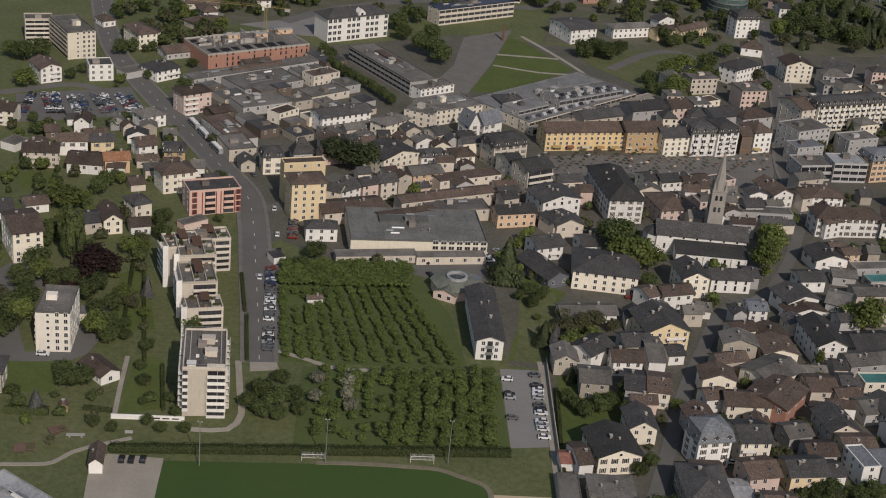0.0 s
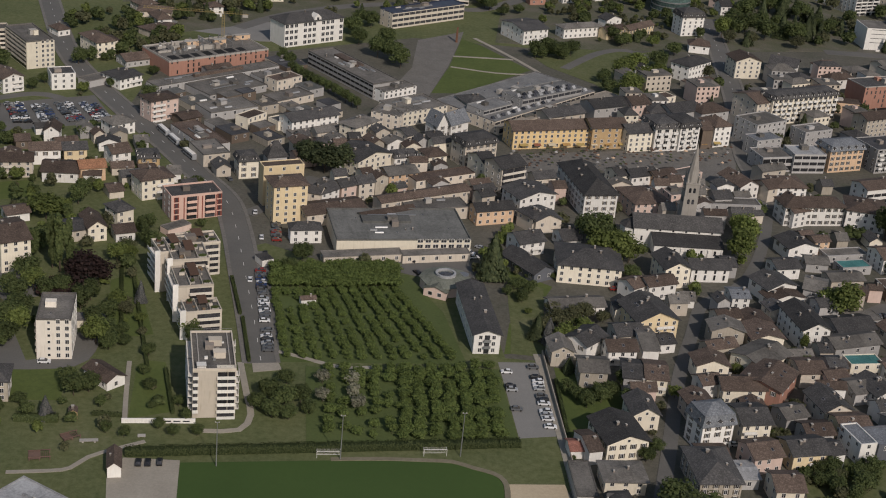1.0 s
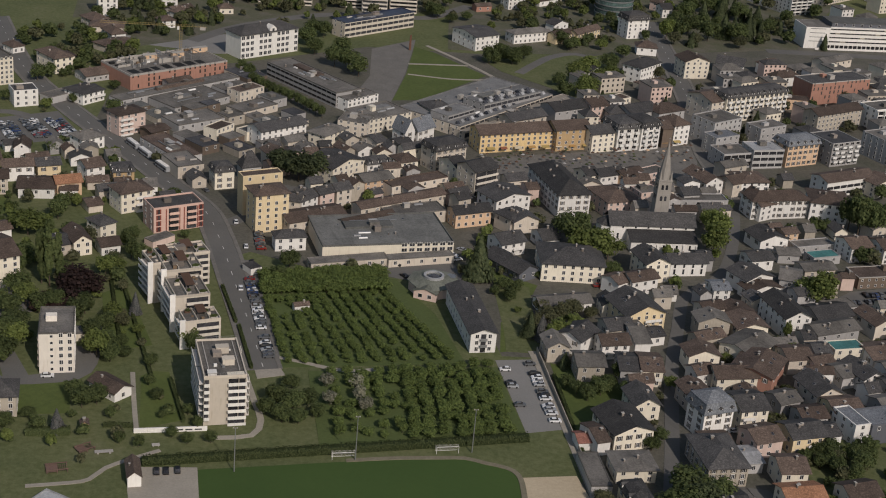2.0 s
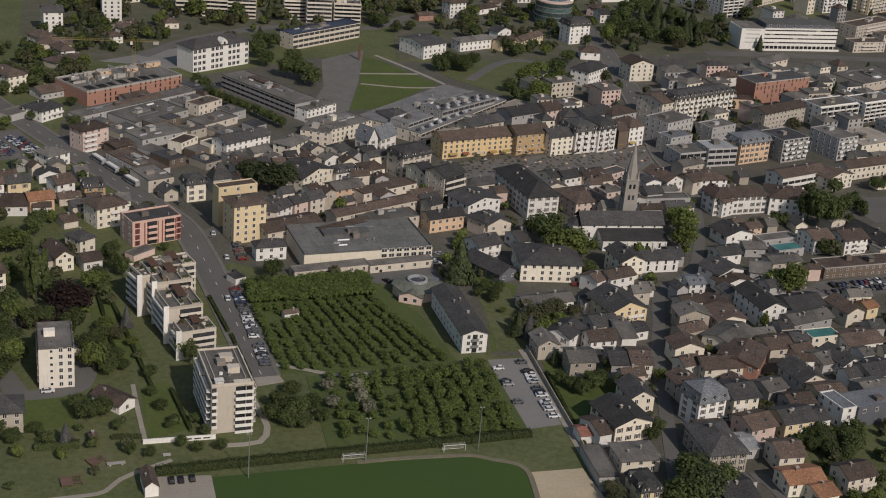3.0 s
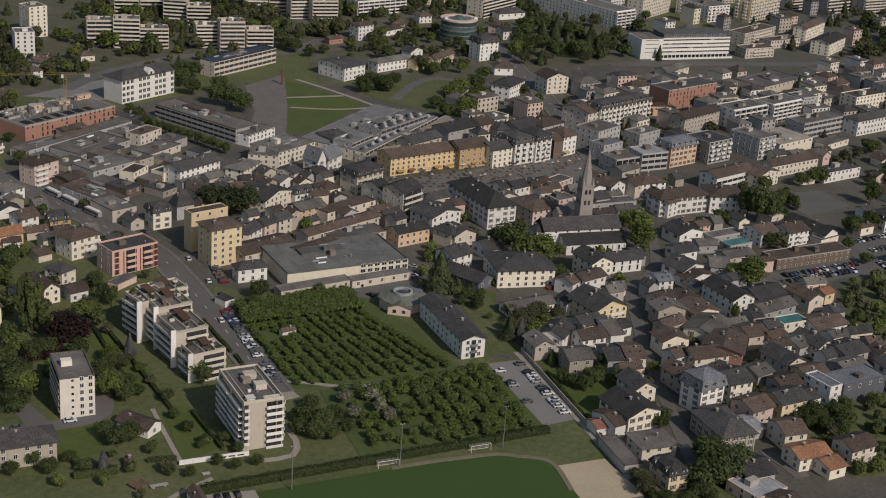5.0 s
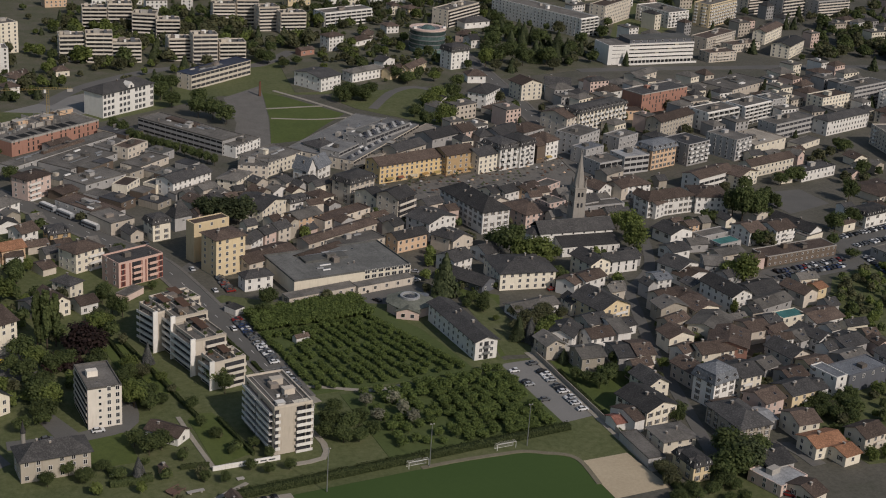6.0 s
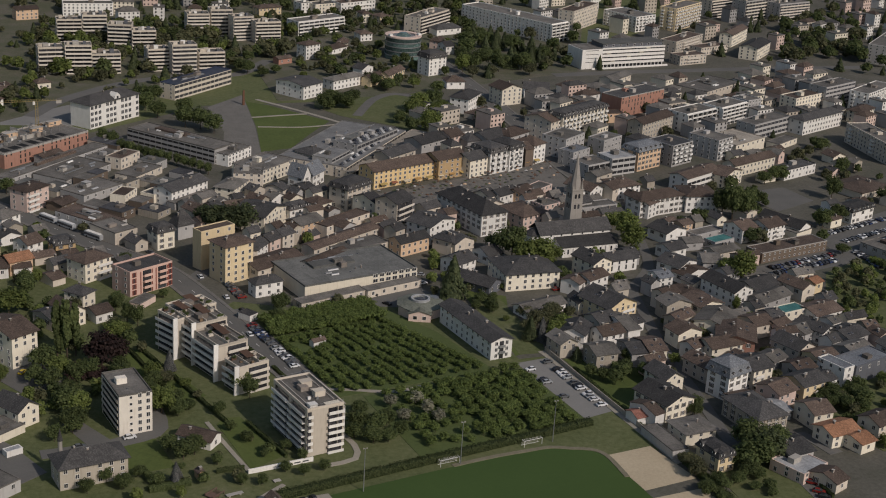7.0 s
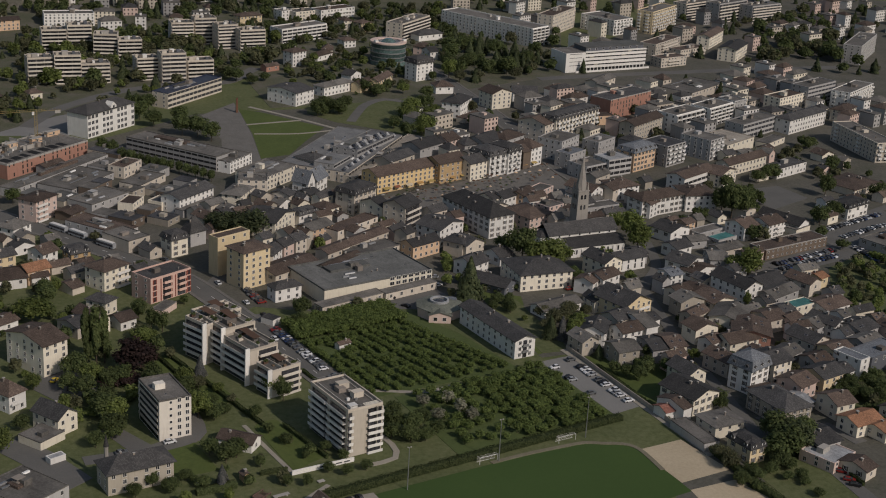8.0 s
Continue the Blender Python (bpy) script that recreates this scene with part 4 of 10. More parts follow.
def tree(kind, x, y, h, w):
    shape, leaf, name, label = TREES[kind]
    turn = plant_rng.uniform(0, 360)
    ob = new(name, TRUNK[2] if shape in ("poplar", "conifer") else TRUNK[plant_rng.randrange(2)])
    ob.matrix_world = pose(x, y, 0, 0, 0, turn) @ Matrix.Diagonal((h * 0.9, h * 0.9, h, 1))
    tagged(ob, label, name.replace("_", " "), "orchard trees" if kind in ("orchard", "fruit", "hazel") else "")
    cr = part("crown", plant_rng.choice(CROWN[shape, leaf]), None, ob)
    cr.matrix_local = Matrix.Diagonal((w / (h * 0.9) * 1.12, w / (h * 0.9) * plant_rng.uniform(1.0, 1.2), 1, 1))
    return ob


def hedge(a, b, h):
    """A clipped hedge: a solid core under thousands of small leaf blades."""
    va, vb = Vector((*a, 0)), Vector((*b, 0))
    L = (vb - va).length
    rng = np.random.default_rng(int(abs(a[0] * 7 + a[1] * 3)))
    n = int(L * (60 if h < 2 else 75))
    w = 0.55 * h if h > 2 else 0.5
    p = np.stack([rng.random(n) * L, rng.uniform(-w, w, n), rng.random(n) ** 0.6 * h], 1)
    side = rng.random(n) < 0.55
    p[side, 1] = np.sign(p[side, 1]) * w * rng.uniform(0.9, 1.1, side.sum())
    p[:, 2] += 0.25 * np.sin(p[:, 0] * 0.6) * h * 0.2
    nrm = np.stack([rng.normal(scale=0.4, size=n), np.sign(p[:, 1]) * 0.8, np.full(n, 0.7)], 1)
    nrm /= np.linalg.norm(nrm, axis=1)[:, None]
    vs, fs = quads(p, nrm, rng.uniform(0.12, 0.26, n), rng)
    me = bpy.data.meshes.new("hedge")
    k = len(vs)
    core = [(0, -w * 0.8, 0), (L, -w * 0.8, 0), (L, w * 0.8, 0), (0, w * 0.8, 0), (0, -w * 0.8, h * 0.85), (L, -w * 0.8, h * 0.85), (L, w * 0.8, h * 0.85), (0, w * 0.8, h * 0.85)]
    faces = fs.tolist() + [[k + i for i in f] for f in ((4, 5, 6, 7), (0, 1, 5, 4), (1, 2, 6, 5), (2, 3, 7, 6), (3, 0, 4, 7))]
    me.from_pydata(vs.tolist() + core, [], faces)
    me.materials.append(LEAF["hedge"])
    ob = new("hedge", me)
    d = (vb - va).normalized()
    ob.matrix_world = pose(a[0], a[1], 0, 0, 0, math.degrees(math.atan2(d.y, d.x)))
    return tagged(ob, "long clipped green garden hedge", "hedge", "", "stuff")


OPEN_GROUND = ("square", "forecourt", "parking_lot", "sports_court", "sand_pit", "playing_field", "yard")


def free_spot(x, y, margin=1.5):
    """Whether a place lies clear of houses, streets and open yards."""
    if any(name in OPEN_GROUND and inside(x, y, outline) for outline, z, name in SHEETS):
        return False
    for hx, hy, r, w, d in FOOTPRINTS:
        dx, dy = x - hx, y - hy
        u, v = dx * math.cos(r) + dy * math.sin(r), -dx * math.sin(r) + dy * math.cos(r)
        if -margin < u < w + margin and -margin < v < d + margin:
            return False
    for line, half, z in ROADS:
        for px, py in line:
            if (px - x) ** 2 + (py - y) ** 2 < (half + margin) ** 2:
                return False
    return True


def inside(x, y, outline):
    hit_count = False
    for (ax, ay), (bx, by) in zip(outline, outline[1:] + outline[:1]):
        if (ay > y) != (by > y) and x < (bx - ax) * (y - ay) / (by - ay) + ax:
            hit_count = not hit_count
    return hit_count


def grove(seed, outline, count, kinds, low, high, margin=2.0):
    """Far trees scattered over a stretch of gardens, clear of houses and streets, joined into one stand."""
    rng = random.Random(seed)
    xs, ys = [p[0] for p in outline], [p[1] for p in outline]
    done = tries = base_index = 0
    verts, faces, mats = [], [], []
    leaf_names = sorted({TREES[k][1] for k in kinds})
    while done < count and tries < count * 30:
        tries += 1
        x, y = rng.uniform(min(xs), max(xs)), rng.uniform(min(ys), max(ys))
        if not (inside(x, y, outline) and free_spot(x, y, margin)):
            continue
        h, kind = rng.uniform(low, high), rng.choice(kinds)
        shape, leaf = TREES[kind][:2]
        w = h * rng.uniform(0.85, 1.15) * (0.8 if shape == "conifer" else 1.0)
        a = rng.uniform(0, 6.28)
        vs, fs = GROVE_CROWN[shape if shape == "conifer" else "round"][rng.randrange(3)]
        c, s = math.cos(a), math.sin(a)
        p = np.stack([x + (vs[:, 0] * c - vs[:, 1] * s) * w, y + (vs[:, 0] * s + vs[:, 1] * c) * w, vs[:, 2] * h], 1)
        verts.append(p)
        faces.append(fs + base_index)
        mats.append(np.full(len(fs), leaf_names.index(leaf)))
        base_index += len(vs)
        done += 1
    me = bpy.data.meshes.new("trees")
    me.from_pydata(np.concatenate(verts).tolist(), [], np.concatenate(faces).tolist())
    for n in leaf_names:
        me.materials.append(LEAF[n])
    me.polygons.foreach_set("material_index", np.concatenate(mats).astype(int).tolist())
    return tagged(new("trees", me), "stand of mixed garden trees in spring leaf", "trees", "", "stuff")


def raw_crown(shape, count, size, seed):
    me = crown_mesh("grove", shape, count, size, seed)
    vs = np.array([v.co for v in me.vertices])
    fs = np.array([tuple(p.vertices) for p in me.polygons])
    bpy.data.meshes.remove(me)
    return vs, fs


GROVE_CROWN = {"round": [raw_crown("round", 380, 0.067, k) for k in (5, 6, 7)], "conifer": [raw_crown("conifer", 300, 0.077, k) for k in (8, 9, 10)]}
INFILL_WALLS, INFILL_ROOFS = ("wh", "be", "gy", "st", "cr", "be", "pk"), ("br", "sl", "gr", "br", "sl")


def infill(seed, outline, count, rot, low=3.2, high=6.5):
    """Lesser houses and sheds that close the gaps of the old town."""
    rng = random.Random(seed)
    xs, ys = [p[0] for p in outline], [p[1] for p in outline]
    done = tries = 0
    while done < count and tries < count * 60:
        tries += 1
        x, y = rng.uniform(min(xs), max(xs)), rng.uniform(min(ys), max(ys))
        if not inside(x, y, outline):
            continue
        w, d, r = rng.uniform(6, 12), rng.uniform(6, 11), rot + rng.uniform(-9, 9)
        c, s = math.cos(radians(r)), math.sin(radians(r))
        if all(free_spot(x + u * w * c - v * d * s, y + u * w * s + v * d * c, 0.15) for u in (0, 0.25, 0.5, 0.75, 1) for v in (0, 0.25, 0.5, 0.75, 1)):
            h, wall, cover = rng.uniform(low, high), rng.choice(INFILL_WALLS), rng.choice(INFILL_ROOFS)
            building(rng.choice(("house", "outbuilding")), "small %s house squeezed among old roofs, %s roof" % ({"wh": "white", "be": "beige", "gy": "grey", "st": "stone", "cr": "cream", "pk": "pink"}[wall], {"br": "brown tiled", "sl": "dark slate", "gr": "weathered grey"}[cover]),
                     x, y, r, w, d, h, rng.choice(("gx", "gx", "gy")), rng.uniform(1.5, 2.6), wall, cover, "n")
            done += 1


def low_halls(seed, outline, count, rot):
    """Low flat-roofed sheds and halls built wall to wall behind the market."""
    rng = random.Random(seed)
    xs, ys = [p[0] for p in outline], [p[1] for p in outline]
    done = tries = 0
    while done < count and tries < count * 80:
        tries += 1
        x, y = rng.uniform(min(xs), max(xs)), rng.uniform(min(ys), max(ys))
        if not inside(x, y, outline):
            continue
        w, d, r = rng.uniform(8, 20), rng.uniform(7, 15), rot + rng.uniform(-3, 3)
        c, s = math.cos(radians(r)), math.sin(radians(r))
        if all(free_spot(x + u * w * c - v * d * s, y + u * w * s + v * d * c, 0.2) for u in (0, 0.25, 0.5, 0.75, 1) for v in (0, 0.25, 0.5, 0.75, 1)):
            word, cover = rng.choice((("grey gravel", "gr"), ("brown tiled", "br"), ("dark bitumen", "dg"), ("charcoal", "dk")))
            tone, wall = rng.choice((("grey", "gy"), ("stone", "st"), ("brown timber", "bn")))
            roof, rise = ("gx", 1.3) if cover == "br" else ("flat", 0.3)
            building("workshop", "low %s workshop hall among yards, %s roof" % (tone, word), x, y, r, w, d, rng.uniform(3.2, 5.2), roof, rise, wall, cover, "n")
            done += 1


def ground_z(x, y):
    """The height of the topmost street or yard at a place."""
    best = 0.0
    for outline, z, name in SHEETS:
        if z > best and inside(x, y, outline):
            best = z
    for line, half, z in ROADS:
        if z > best and any((px - x) ** 2 + (py - y) ** 2 < (half * 1.05) ** 2 + 9 and ((px - x) ** 2 + (py - y) ** 2 < half ** 2) for px, py in line):
            best = z
    return best


FAR_WALLS, FAR_ROOFS = ("wh", "be", "gy", "cr", "pk"), ("br", "sl", "gr")


def far_houses(seed, outline, count, rot, low, high, flat=0.4):
    """Crowded houses too far off to tell apart, joined into one."""
    rng = random.Random(seed)
    xs, ys = [p[0] for p in outline], [p[1] for p in outline]
    bm = bmesh.new()
    done = tries = 0
    while done < count and tries < count * 60:
        tries += 1
        x, y = rng.uniform(min(xs), max(xs)), rng.uniform(min(ys), max(ys))
        if not inside(x, y, outline):
            continue
        w, d, r = rng.uniform(8, 17), rng.uniform(8, 14), rot + rng.uniform(-10, 10)
        c, s = math.cos(radians(r)), math.sin(radians(r))
        if not all(free_spot(x + u * w * c - v * d * s, y + u * w * s + v * d * c, 0.2) for u in (0, 0.5, 1) for v in (0, 0.5, 1)):
            continue
        FOOTPRINTS.append((x, y, radians(r), w, d))
        h, wi, ri = rng.uniform(low, high), rng.randrange(len(FAR_WALLS)), len(FAR_WALLS) + rng.randrange(len(FAR_ROOFS))
        k = len(bm.verts)
        box(bm, 0.3, w - 0.3, 0.3, d - 0.3, -0.5, h, wi)
        if rng.random() < flat:
            box(bm, 0, w, 0, d, h, h + 0.5, len(FAR_WALLS) + 2)
            box(bm, w * 0.4, w * 0.6, d * 0.4, d * 0.65, h + 0.5, h + 1.8, wi)
        else:
            hip_shell(bm, 0, w, 0, d, h, rng.uniform(2, 3.2), 0.2, ri)
        floors = max(1, round(h / 2.8))
        for f in range(floors):
            n = max(1, int(w / 3))
            for i in range(n):
                u = w * (i + 0.5) / n
                box(bm, u - 0.6, u + 0.6, 0.22, 0.32, f * h / floors + 0.9, f * h / floors + 2.2, len(FAR_WALLS) + len(FAR_ROOFS))
        bm.verts.ensure_lookup_table()
        bmesh.ops.transform(bm, matrix=pose(x, y, 0, 0, 0, r), verts=bm.verts[k:])
        done += 1
    me = mesh_of("distant_houses", bm, [WALLS[n] for n in FAR_WALLS] + [ROOFS[n] for n in FAR_ROOFS] + [GLASS])
    return tagged(new("distant_houses", me), "crowded distant houses with brown and grey roofs", "houses", "", "stuff")
ground_bm = bmesh.new()
solid(ground_bm, [(-2500, -1800, 0), (3500, -1800, 0), (3500, 4500, 0), (-2500, 4500, 0)], ((0, 1, 2, 3),))
ground = new("ground", mesh_of("ground", ground_bm, GRASS))
tagged(ground, "uneven spring meadow and gardens over the flat valley floor", "ground", "", "structure")

# ---- ground, streets and squares ----
sheet("town_paving", "worn grey courtyards and lanes of the old town", TOWN, 0.02, [(-80.9, -44.1), (-65.8, -32.3), (-41.1, -46.3), (-8.6, -42.9), (2.3, -55.8), (22.8, -80.2), (27.4, -116.2), (40.5, -116.4), (45.4, -195.5), (10.5, -238.1), (43.6, -231.4), (62.2, -231.3), (83.0, -290.1), (844.1, 547.7), (637.0, 637.7), (518.4, 564.5), (286.7, 352.4), (185.1, 319.5), (72.5, 280.5), (-5.3, 282.4), (-81.4, 233.9), (-139.8, 207.8), (-145.9, 160.7), (-148.1, 105.8), (-94.4, 24.1)])
sheet("lawn", "lush green churchyard lawn", LAWN, 0.05, [(33.1, -41.9), (49.8, -53.9), (46.1, -63.9), (30.6, -64.6)])
sheet("lawn", "mown lawn beside the clinic", LAWN, 0.05, [(30.5, -88.4), (36.2, -91.2), (38.5, -109.9), (27.1, -113.3)])
sheet("lawn", "open lawn of the park", LAWN, 0.05, [(23.8, 288.9), (35.9, 277.1), (52.7, 249.9), (62.2, 235.0), (43.0, 210.8), (22.4, 182.7), (3.9, 178.6), (14.8, 229.4)])
sheet("forecourt", "bare asphalt forecourt beside the park", PAVING, 0.05, [(-2.9, 278.8), (25.6, 305.0), (23.5, 288.8), (14.1, 229.3), (2.8, 174.4), (-12.9, 161.6), (-16.8, 183.6), (-6.5, 222.2)])
sheet("square", "pale stone paving of the market square", PAVING, 0.06, [(39.5, 92.2), (161.3, 130.1), (148.6, 69.5), (137.9, 78.5), (124.4, 78.2), (97.3, 71.1), (84.0, 82.4), (66.2, 74.5), (61.0, 63.9), (48.1, 55.9), (44.8, 67.7)])
sheet("parking_lot", "asphalt parking lot between orchard and lane", PALE_ASPHALT, 0.05, [(24.6, -119.6), (38.4, -118.0), (43.0, -166.8), (28.8, -170.1)])
sheet("playing_field", "smooth green football field", FIELD, 0.05, [(-76.3, -197.1), (-31.1, -190.4), (-1.2, -187.2), (6.7, -187.0), (13.2, -189.8), (19.4, -192.2), (22.2, -195.8), (23.0, -205.6), (24.0, -228.8), (-73.6, -244.5), (-74.5, -220.9)])
sheet("field_margin", "trampled grass margin of the field", GRASS, 0.04, [(-31.1, -190.2), (-31.0, -186.0), (16.3, -178.0), (43.4, -168.5), (45.5, -191.9), (29.0, -195.3), (23.0, -198.0), (19.4, -192.0), (13.2, -189.6), (6.7, -186.9), (-1.2, -187.1)])
sheet("sand_pit", "pale raked sand pitch", SAND, 0.06, [(22.3, -197.4), (41.3, -195.4), (45.1, -220.1), (24.0, -222.8)])
sheet("sand_pit", "pale sand pitch with a worn edge", SAND, 0.06, [(24.0, -228.0), (42.3, -226.8), (46.7, -242.5), (47.5, -259.9), (20.4, -261.7)])
sheet("gravel_lot", "pale gravel parking lot", GRAVEL, 0.05, [(-96.4, -207.9), (-93.5, -196.4), (-76.6, -195.9), (-74.7, -215.8), (-72.7, -230.1), (-92.1, -233.2)])
sheet("forecourt", "grey drive round the white block", ASPHALT, 0.05, [(-141.5, -150.3), (-149.5, -126.1), (-145.2, -120.9), (-135.9, -141.4), (-123.9, -136.9), (-126.1, -119.0), (-120.0, -119.8), (-118.0, -133.8), (-120.8, -144.2)])
sheet("parking_lot", "asphalt car park with white bay lines", ASPHALT, 0.05, [(-217.4, 105.1), (-167.2, 132.1), (-151.5, 98.9), (-163.3, 88.7), (-205.4, 67.8)])
sheet("parking_lot", "asphalt car park behind the brick office", ASPHALT, 0.05, [(183.1, -48.2), (235.6, -34.1), (243.6, -40.2), (238.0, -71.0), (230.0, -54.5), (175.1, -66.8), (174.1, -56.0)])
sheet("parking_lot", "wide asphalt car park", ASPHALT, 0.05, [(238.3, -17.1), (300.4, 6.3), (302.4, -23.4), (271.0, -59.5), (231.3, -48.4)])
sheet("sports_court", "grey hard court", ASPHALT, 0.05, [(248.3, 56.3), (270.6, 58.2), (273.5, 33.9), (242.1, 21.7), (238.9, 43.0)])
sheet("forecourt", "asphalt yard beside the market hall", ASPHALT, 0.05, [(-32.5, -42.2), (17.4, -35.7), (20.1, -50.8), (2.3, -55.8), (-7.9, -52.1)])
sheet("garden", "rough green garden behind the long white house", GRASS, 0.045, [(31.3, -59.8), (36.8, -50.7), (46.1, -56.4), (44.5, -74.3), (44.1, -101.5), (40.4, -113.3), (29.5, -112.5), (30.8, -94.9)])
sheet("garden", "green gardens behind the lane wall", LAWN, 0.05, [(44.5, -120.5), (66.3, -128.3), (72.2, -144.1), (59.3, -168.1), (45.2, -171.3), (44.9, -147.0)])
sheet("garden", "overgrown garden among old houses", GRASS, 0.05, [(117.8, -175.5), (143.5, -171.0), (147.5, -189.0), (130.3, -202.7), (118.1, -198.3), (122.7, -183.6)])
sheet("garden", "wild kitchen gardens at the edge of town", GRASS, 0.05, [(211.2, -63.2), (271.5, -37.9), (195.6, -127.8), (186.9, -108.2), (190.6, -91.5)])
sheet("garden", "green yard", GRASS, 0.05, [(52.6, -215.2), (68.7, -209.4), (83.6, -218.8), (78.0, -258.8), (51.4, -245.9)])
sheet("lawn", "lawn in front of the flats", LAWN, 0.05, [(-96.0, -135.9), (-90.0, -136.2), (-82.5, -167.6), (-96.1, -174.0), (-99.1, -139.8)])
sheet("lawn", "lawn strip between hedges", LAWN, 0.05, [(-119.8, -76.2), (-111.7, -68.9), (-97.4, -116.7), (-112.9, -122.5)])
sheet("lawn", "lawn beside the white block", LAWN, 0.05, [(-145.0, -145.3), (-121.6, -144.5), (-119.1, -165.4), (-139.8, -167.7)])
sheet("lawn", "lawn before the apartment house", LAWN, 0.05, [(-186.7, 8.8), (-171.4, 15.0), (-165.4, -1.5), (-178.8, -8.3)])
sheet("garden", "green gardens round the museum", GRASS, 0.05, [(77.4, 309.8), (132.0, 287.8), (154.8, 303.2), (135.0, 214.4), (108.6, 190.6), (98.0, 217.7), (72.7, 245.2), (62.9, 269.1)])
street("road", "asphalt main street with worn markings", ASPHALT, 10, 0.07, [(-58.0, -132.2), (-63.9, -99.0), (-70.8, -62.6), (-78.7, -21.3), (-86.9, 9.9), (-103.3, 38.6), (-125.3, 76.4), (-148.7, 114.2), (-173.1, 156.4), (-190.8, 190.6), (-207.0, 234.8), (-228.2, 302.3)], True)
street("parking_strip", "asphalt strip for cars parked side by side", ASPHALT, 6, 0.06, [(-55.2, -124.9), (-59.1, -98.0), (-64.5, -61.2), (-67.2, -40.9)], False)
street("road", "asphalt side road beside the car park", ASPHALT, 6, 0.06, [(-150.1, 92.7), (-190.2, 127.3), (-221.2, 108.2), (-244.6, 96.4)], False)
street("road", "asphalt lane past the white block", ASPHALT, 6, 0.06, [(-159.4, -146.0), (-143.0, -145.6), (-126.0, -142.9), (-118.4, -137.0), (-117.6, -119.0), (-119.6, -101.1)], False)
street("road", "narrow asphalt street of the old town", ASPHALT, 5, 0.07, [(69.1, -206.7), (74.9, -183.1), (81.0, -157.1), (85.4, -137.5), (91.4, -114.1), (99.5, -88.7), (108.0, -62.2), (117.5, -51.4), (129.8, -37.8), (140.5, -15.3), (150.2, 12.6), (157.0, 37.4)], False)
street("road", "asphalt lane through the old houses", ASPHALT, 6, 0.06, [(80.7, -188.6), (84.7, -201.5), (99.8, -203.6), (103.3, -218.3)], False)
street("road", "straight asphalt avenue", ASPHALT, 11, 0.07, [(159.4, 48.1), (163.3, 83.2), (164.3, 117.1), (173.8, 183.2), (181.9, 253.8), (188.7, 334.7), (191.6, 385.7)], True)
street("road", "asphalt road behind the school", ASPHALT, 9, 0.06, [(-110.2, 273.3), (-90.0, 304.6), (-68.8, 325.7), (-42.9, 345.4), (-16.4, 357.2), (10.4, 363.1), (36.5, 360.0), (69.3, 398.0)], False)
street("road", "asphalt road below the hospital", ASPHALT, 10, 0.06, [(259.2, 326.9), (315.8, 328.2), (372.6, 326.2), (431.7, 324.2), (521.1, 316.6)], False)
street("road", "asphalt lane at the edge of town", ASPHALT, 6, 0.06, [(82.5, -205.5), (82.1, -217.4), (79.9, -235.9), (78.0, -258.8)], False)
street("road", "asphalt street beside the market", ASPHALT, 7, 0.06, [(-76.2, -4.1), (-62.0, 15.4), (-50.1, 43.5)], False)
street("road", "asphalt drive to the car park", ASPHALT, 5, 0.06, [(230.8, -22.2), (251.2, -14.2), (285.0, 0.5), (317.5, 11.9)], False)
street("lane", "pale concrete lane along the wall", GRAVEL, 3, 0.08, [(39.1, -111.7), (40.8, -131.3), (42.6, -163.5), (44.1, -192.1), (45.0, -209.5)], False)
street("footpath", "pale gravel path across the orchard", GRAVEL, 2, 0.06, [(-53.0, -123.2), (-45.7, -125.7), (-38.4, -128.7), (-29.2, -131.6), (-18.7, -129.5)], False)
street("footpath", "pale gravel garden path", GRAVEL, 1.6, 0.06, [(-102.1, -137.3), (-99.4, -158.6), (-96.8, -176.3)], False)
street("footpath", "winding gravel path", GRAVEL, 1.6, 0.06, [(-125.7, -208.3), (-113.1, -206.0), (-107.9, -203.9), (-103.8, -197.4), (-96.8, -192.0), (-88.6, -186.7)], False)
street("footpath", "gravel path round the flats", GRAVEL, 2.2, 0.06, [(-65.1, -132.8), (-60.6, -154.7), (-58.1, -166.7), (-60.8, -176.3), (-72.0, -178.4)], False)
street("footpath", "pale path across the park", GRAVEL, 2, 0.06, [(17.5, 250.7), (32.3, 251.9), (53.3, 253.5)], False)
street("footpath", "pale path across the park", GRAVEL, 1.6, 0.06, [(15.8, 229.4), (41.7, 224.3), (64.1, 226.9)], False)
street("footpath", "trodden path at the field's edge", EARTH, 1.8, 0.06, [(-31.1, -189.9), (-16.0, -187.8), (-1.2, -186.9), (6.7, -186.7), (13.2, -189.4), (19.4, -191.8), (22.4, -195.3), (23.2, -201.0), (22.6, -213.0)], False)
sheet("yard", "pale dusty yard and lane behind the building site", PALE_ASPHALT, 0.05, [(-144.7, 261.7), (-116.1, 255.6), (-95.5, 249.2), (-80.3, 252.1), (-81.4, 279.1), (-73.8, 319.0), (-78.4, 325.7), (-102.7, 288.4), (-116.0, 277.6), (-145.1, 276.3), (-164.7, 287.9), (-164.0, 273.0)])
sheet("garden", "patchy gardens and bare earth on the slope", GARDEN, 0.015, [(-185.2, 310.1), (-141.1, 319.3), (-92.0, 372.7), (-89.4, 463.5), (-149.3, 457.3), (-192.6, 427.5)])
sheet("orchard_floor", "green grass floor of the orchard", ORCHARD_GRASS, 0.04, [(-52.8, -130.4), (13.5, -123.0), (5.8, -83.9), (-7.9, -53.1), (-64.4, -56.0)])
sheet("orchard_floor", "rough grass under the fruit trees", ORCHARD_GRASS, 0.04, [(-39.1, -184.2), (28.7, -172.7), (24.4, -124.8), (-11.7, -130.8), (-42.8, -132.3)])
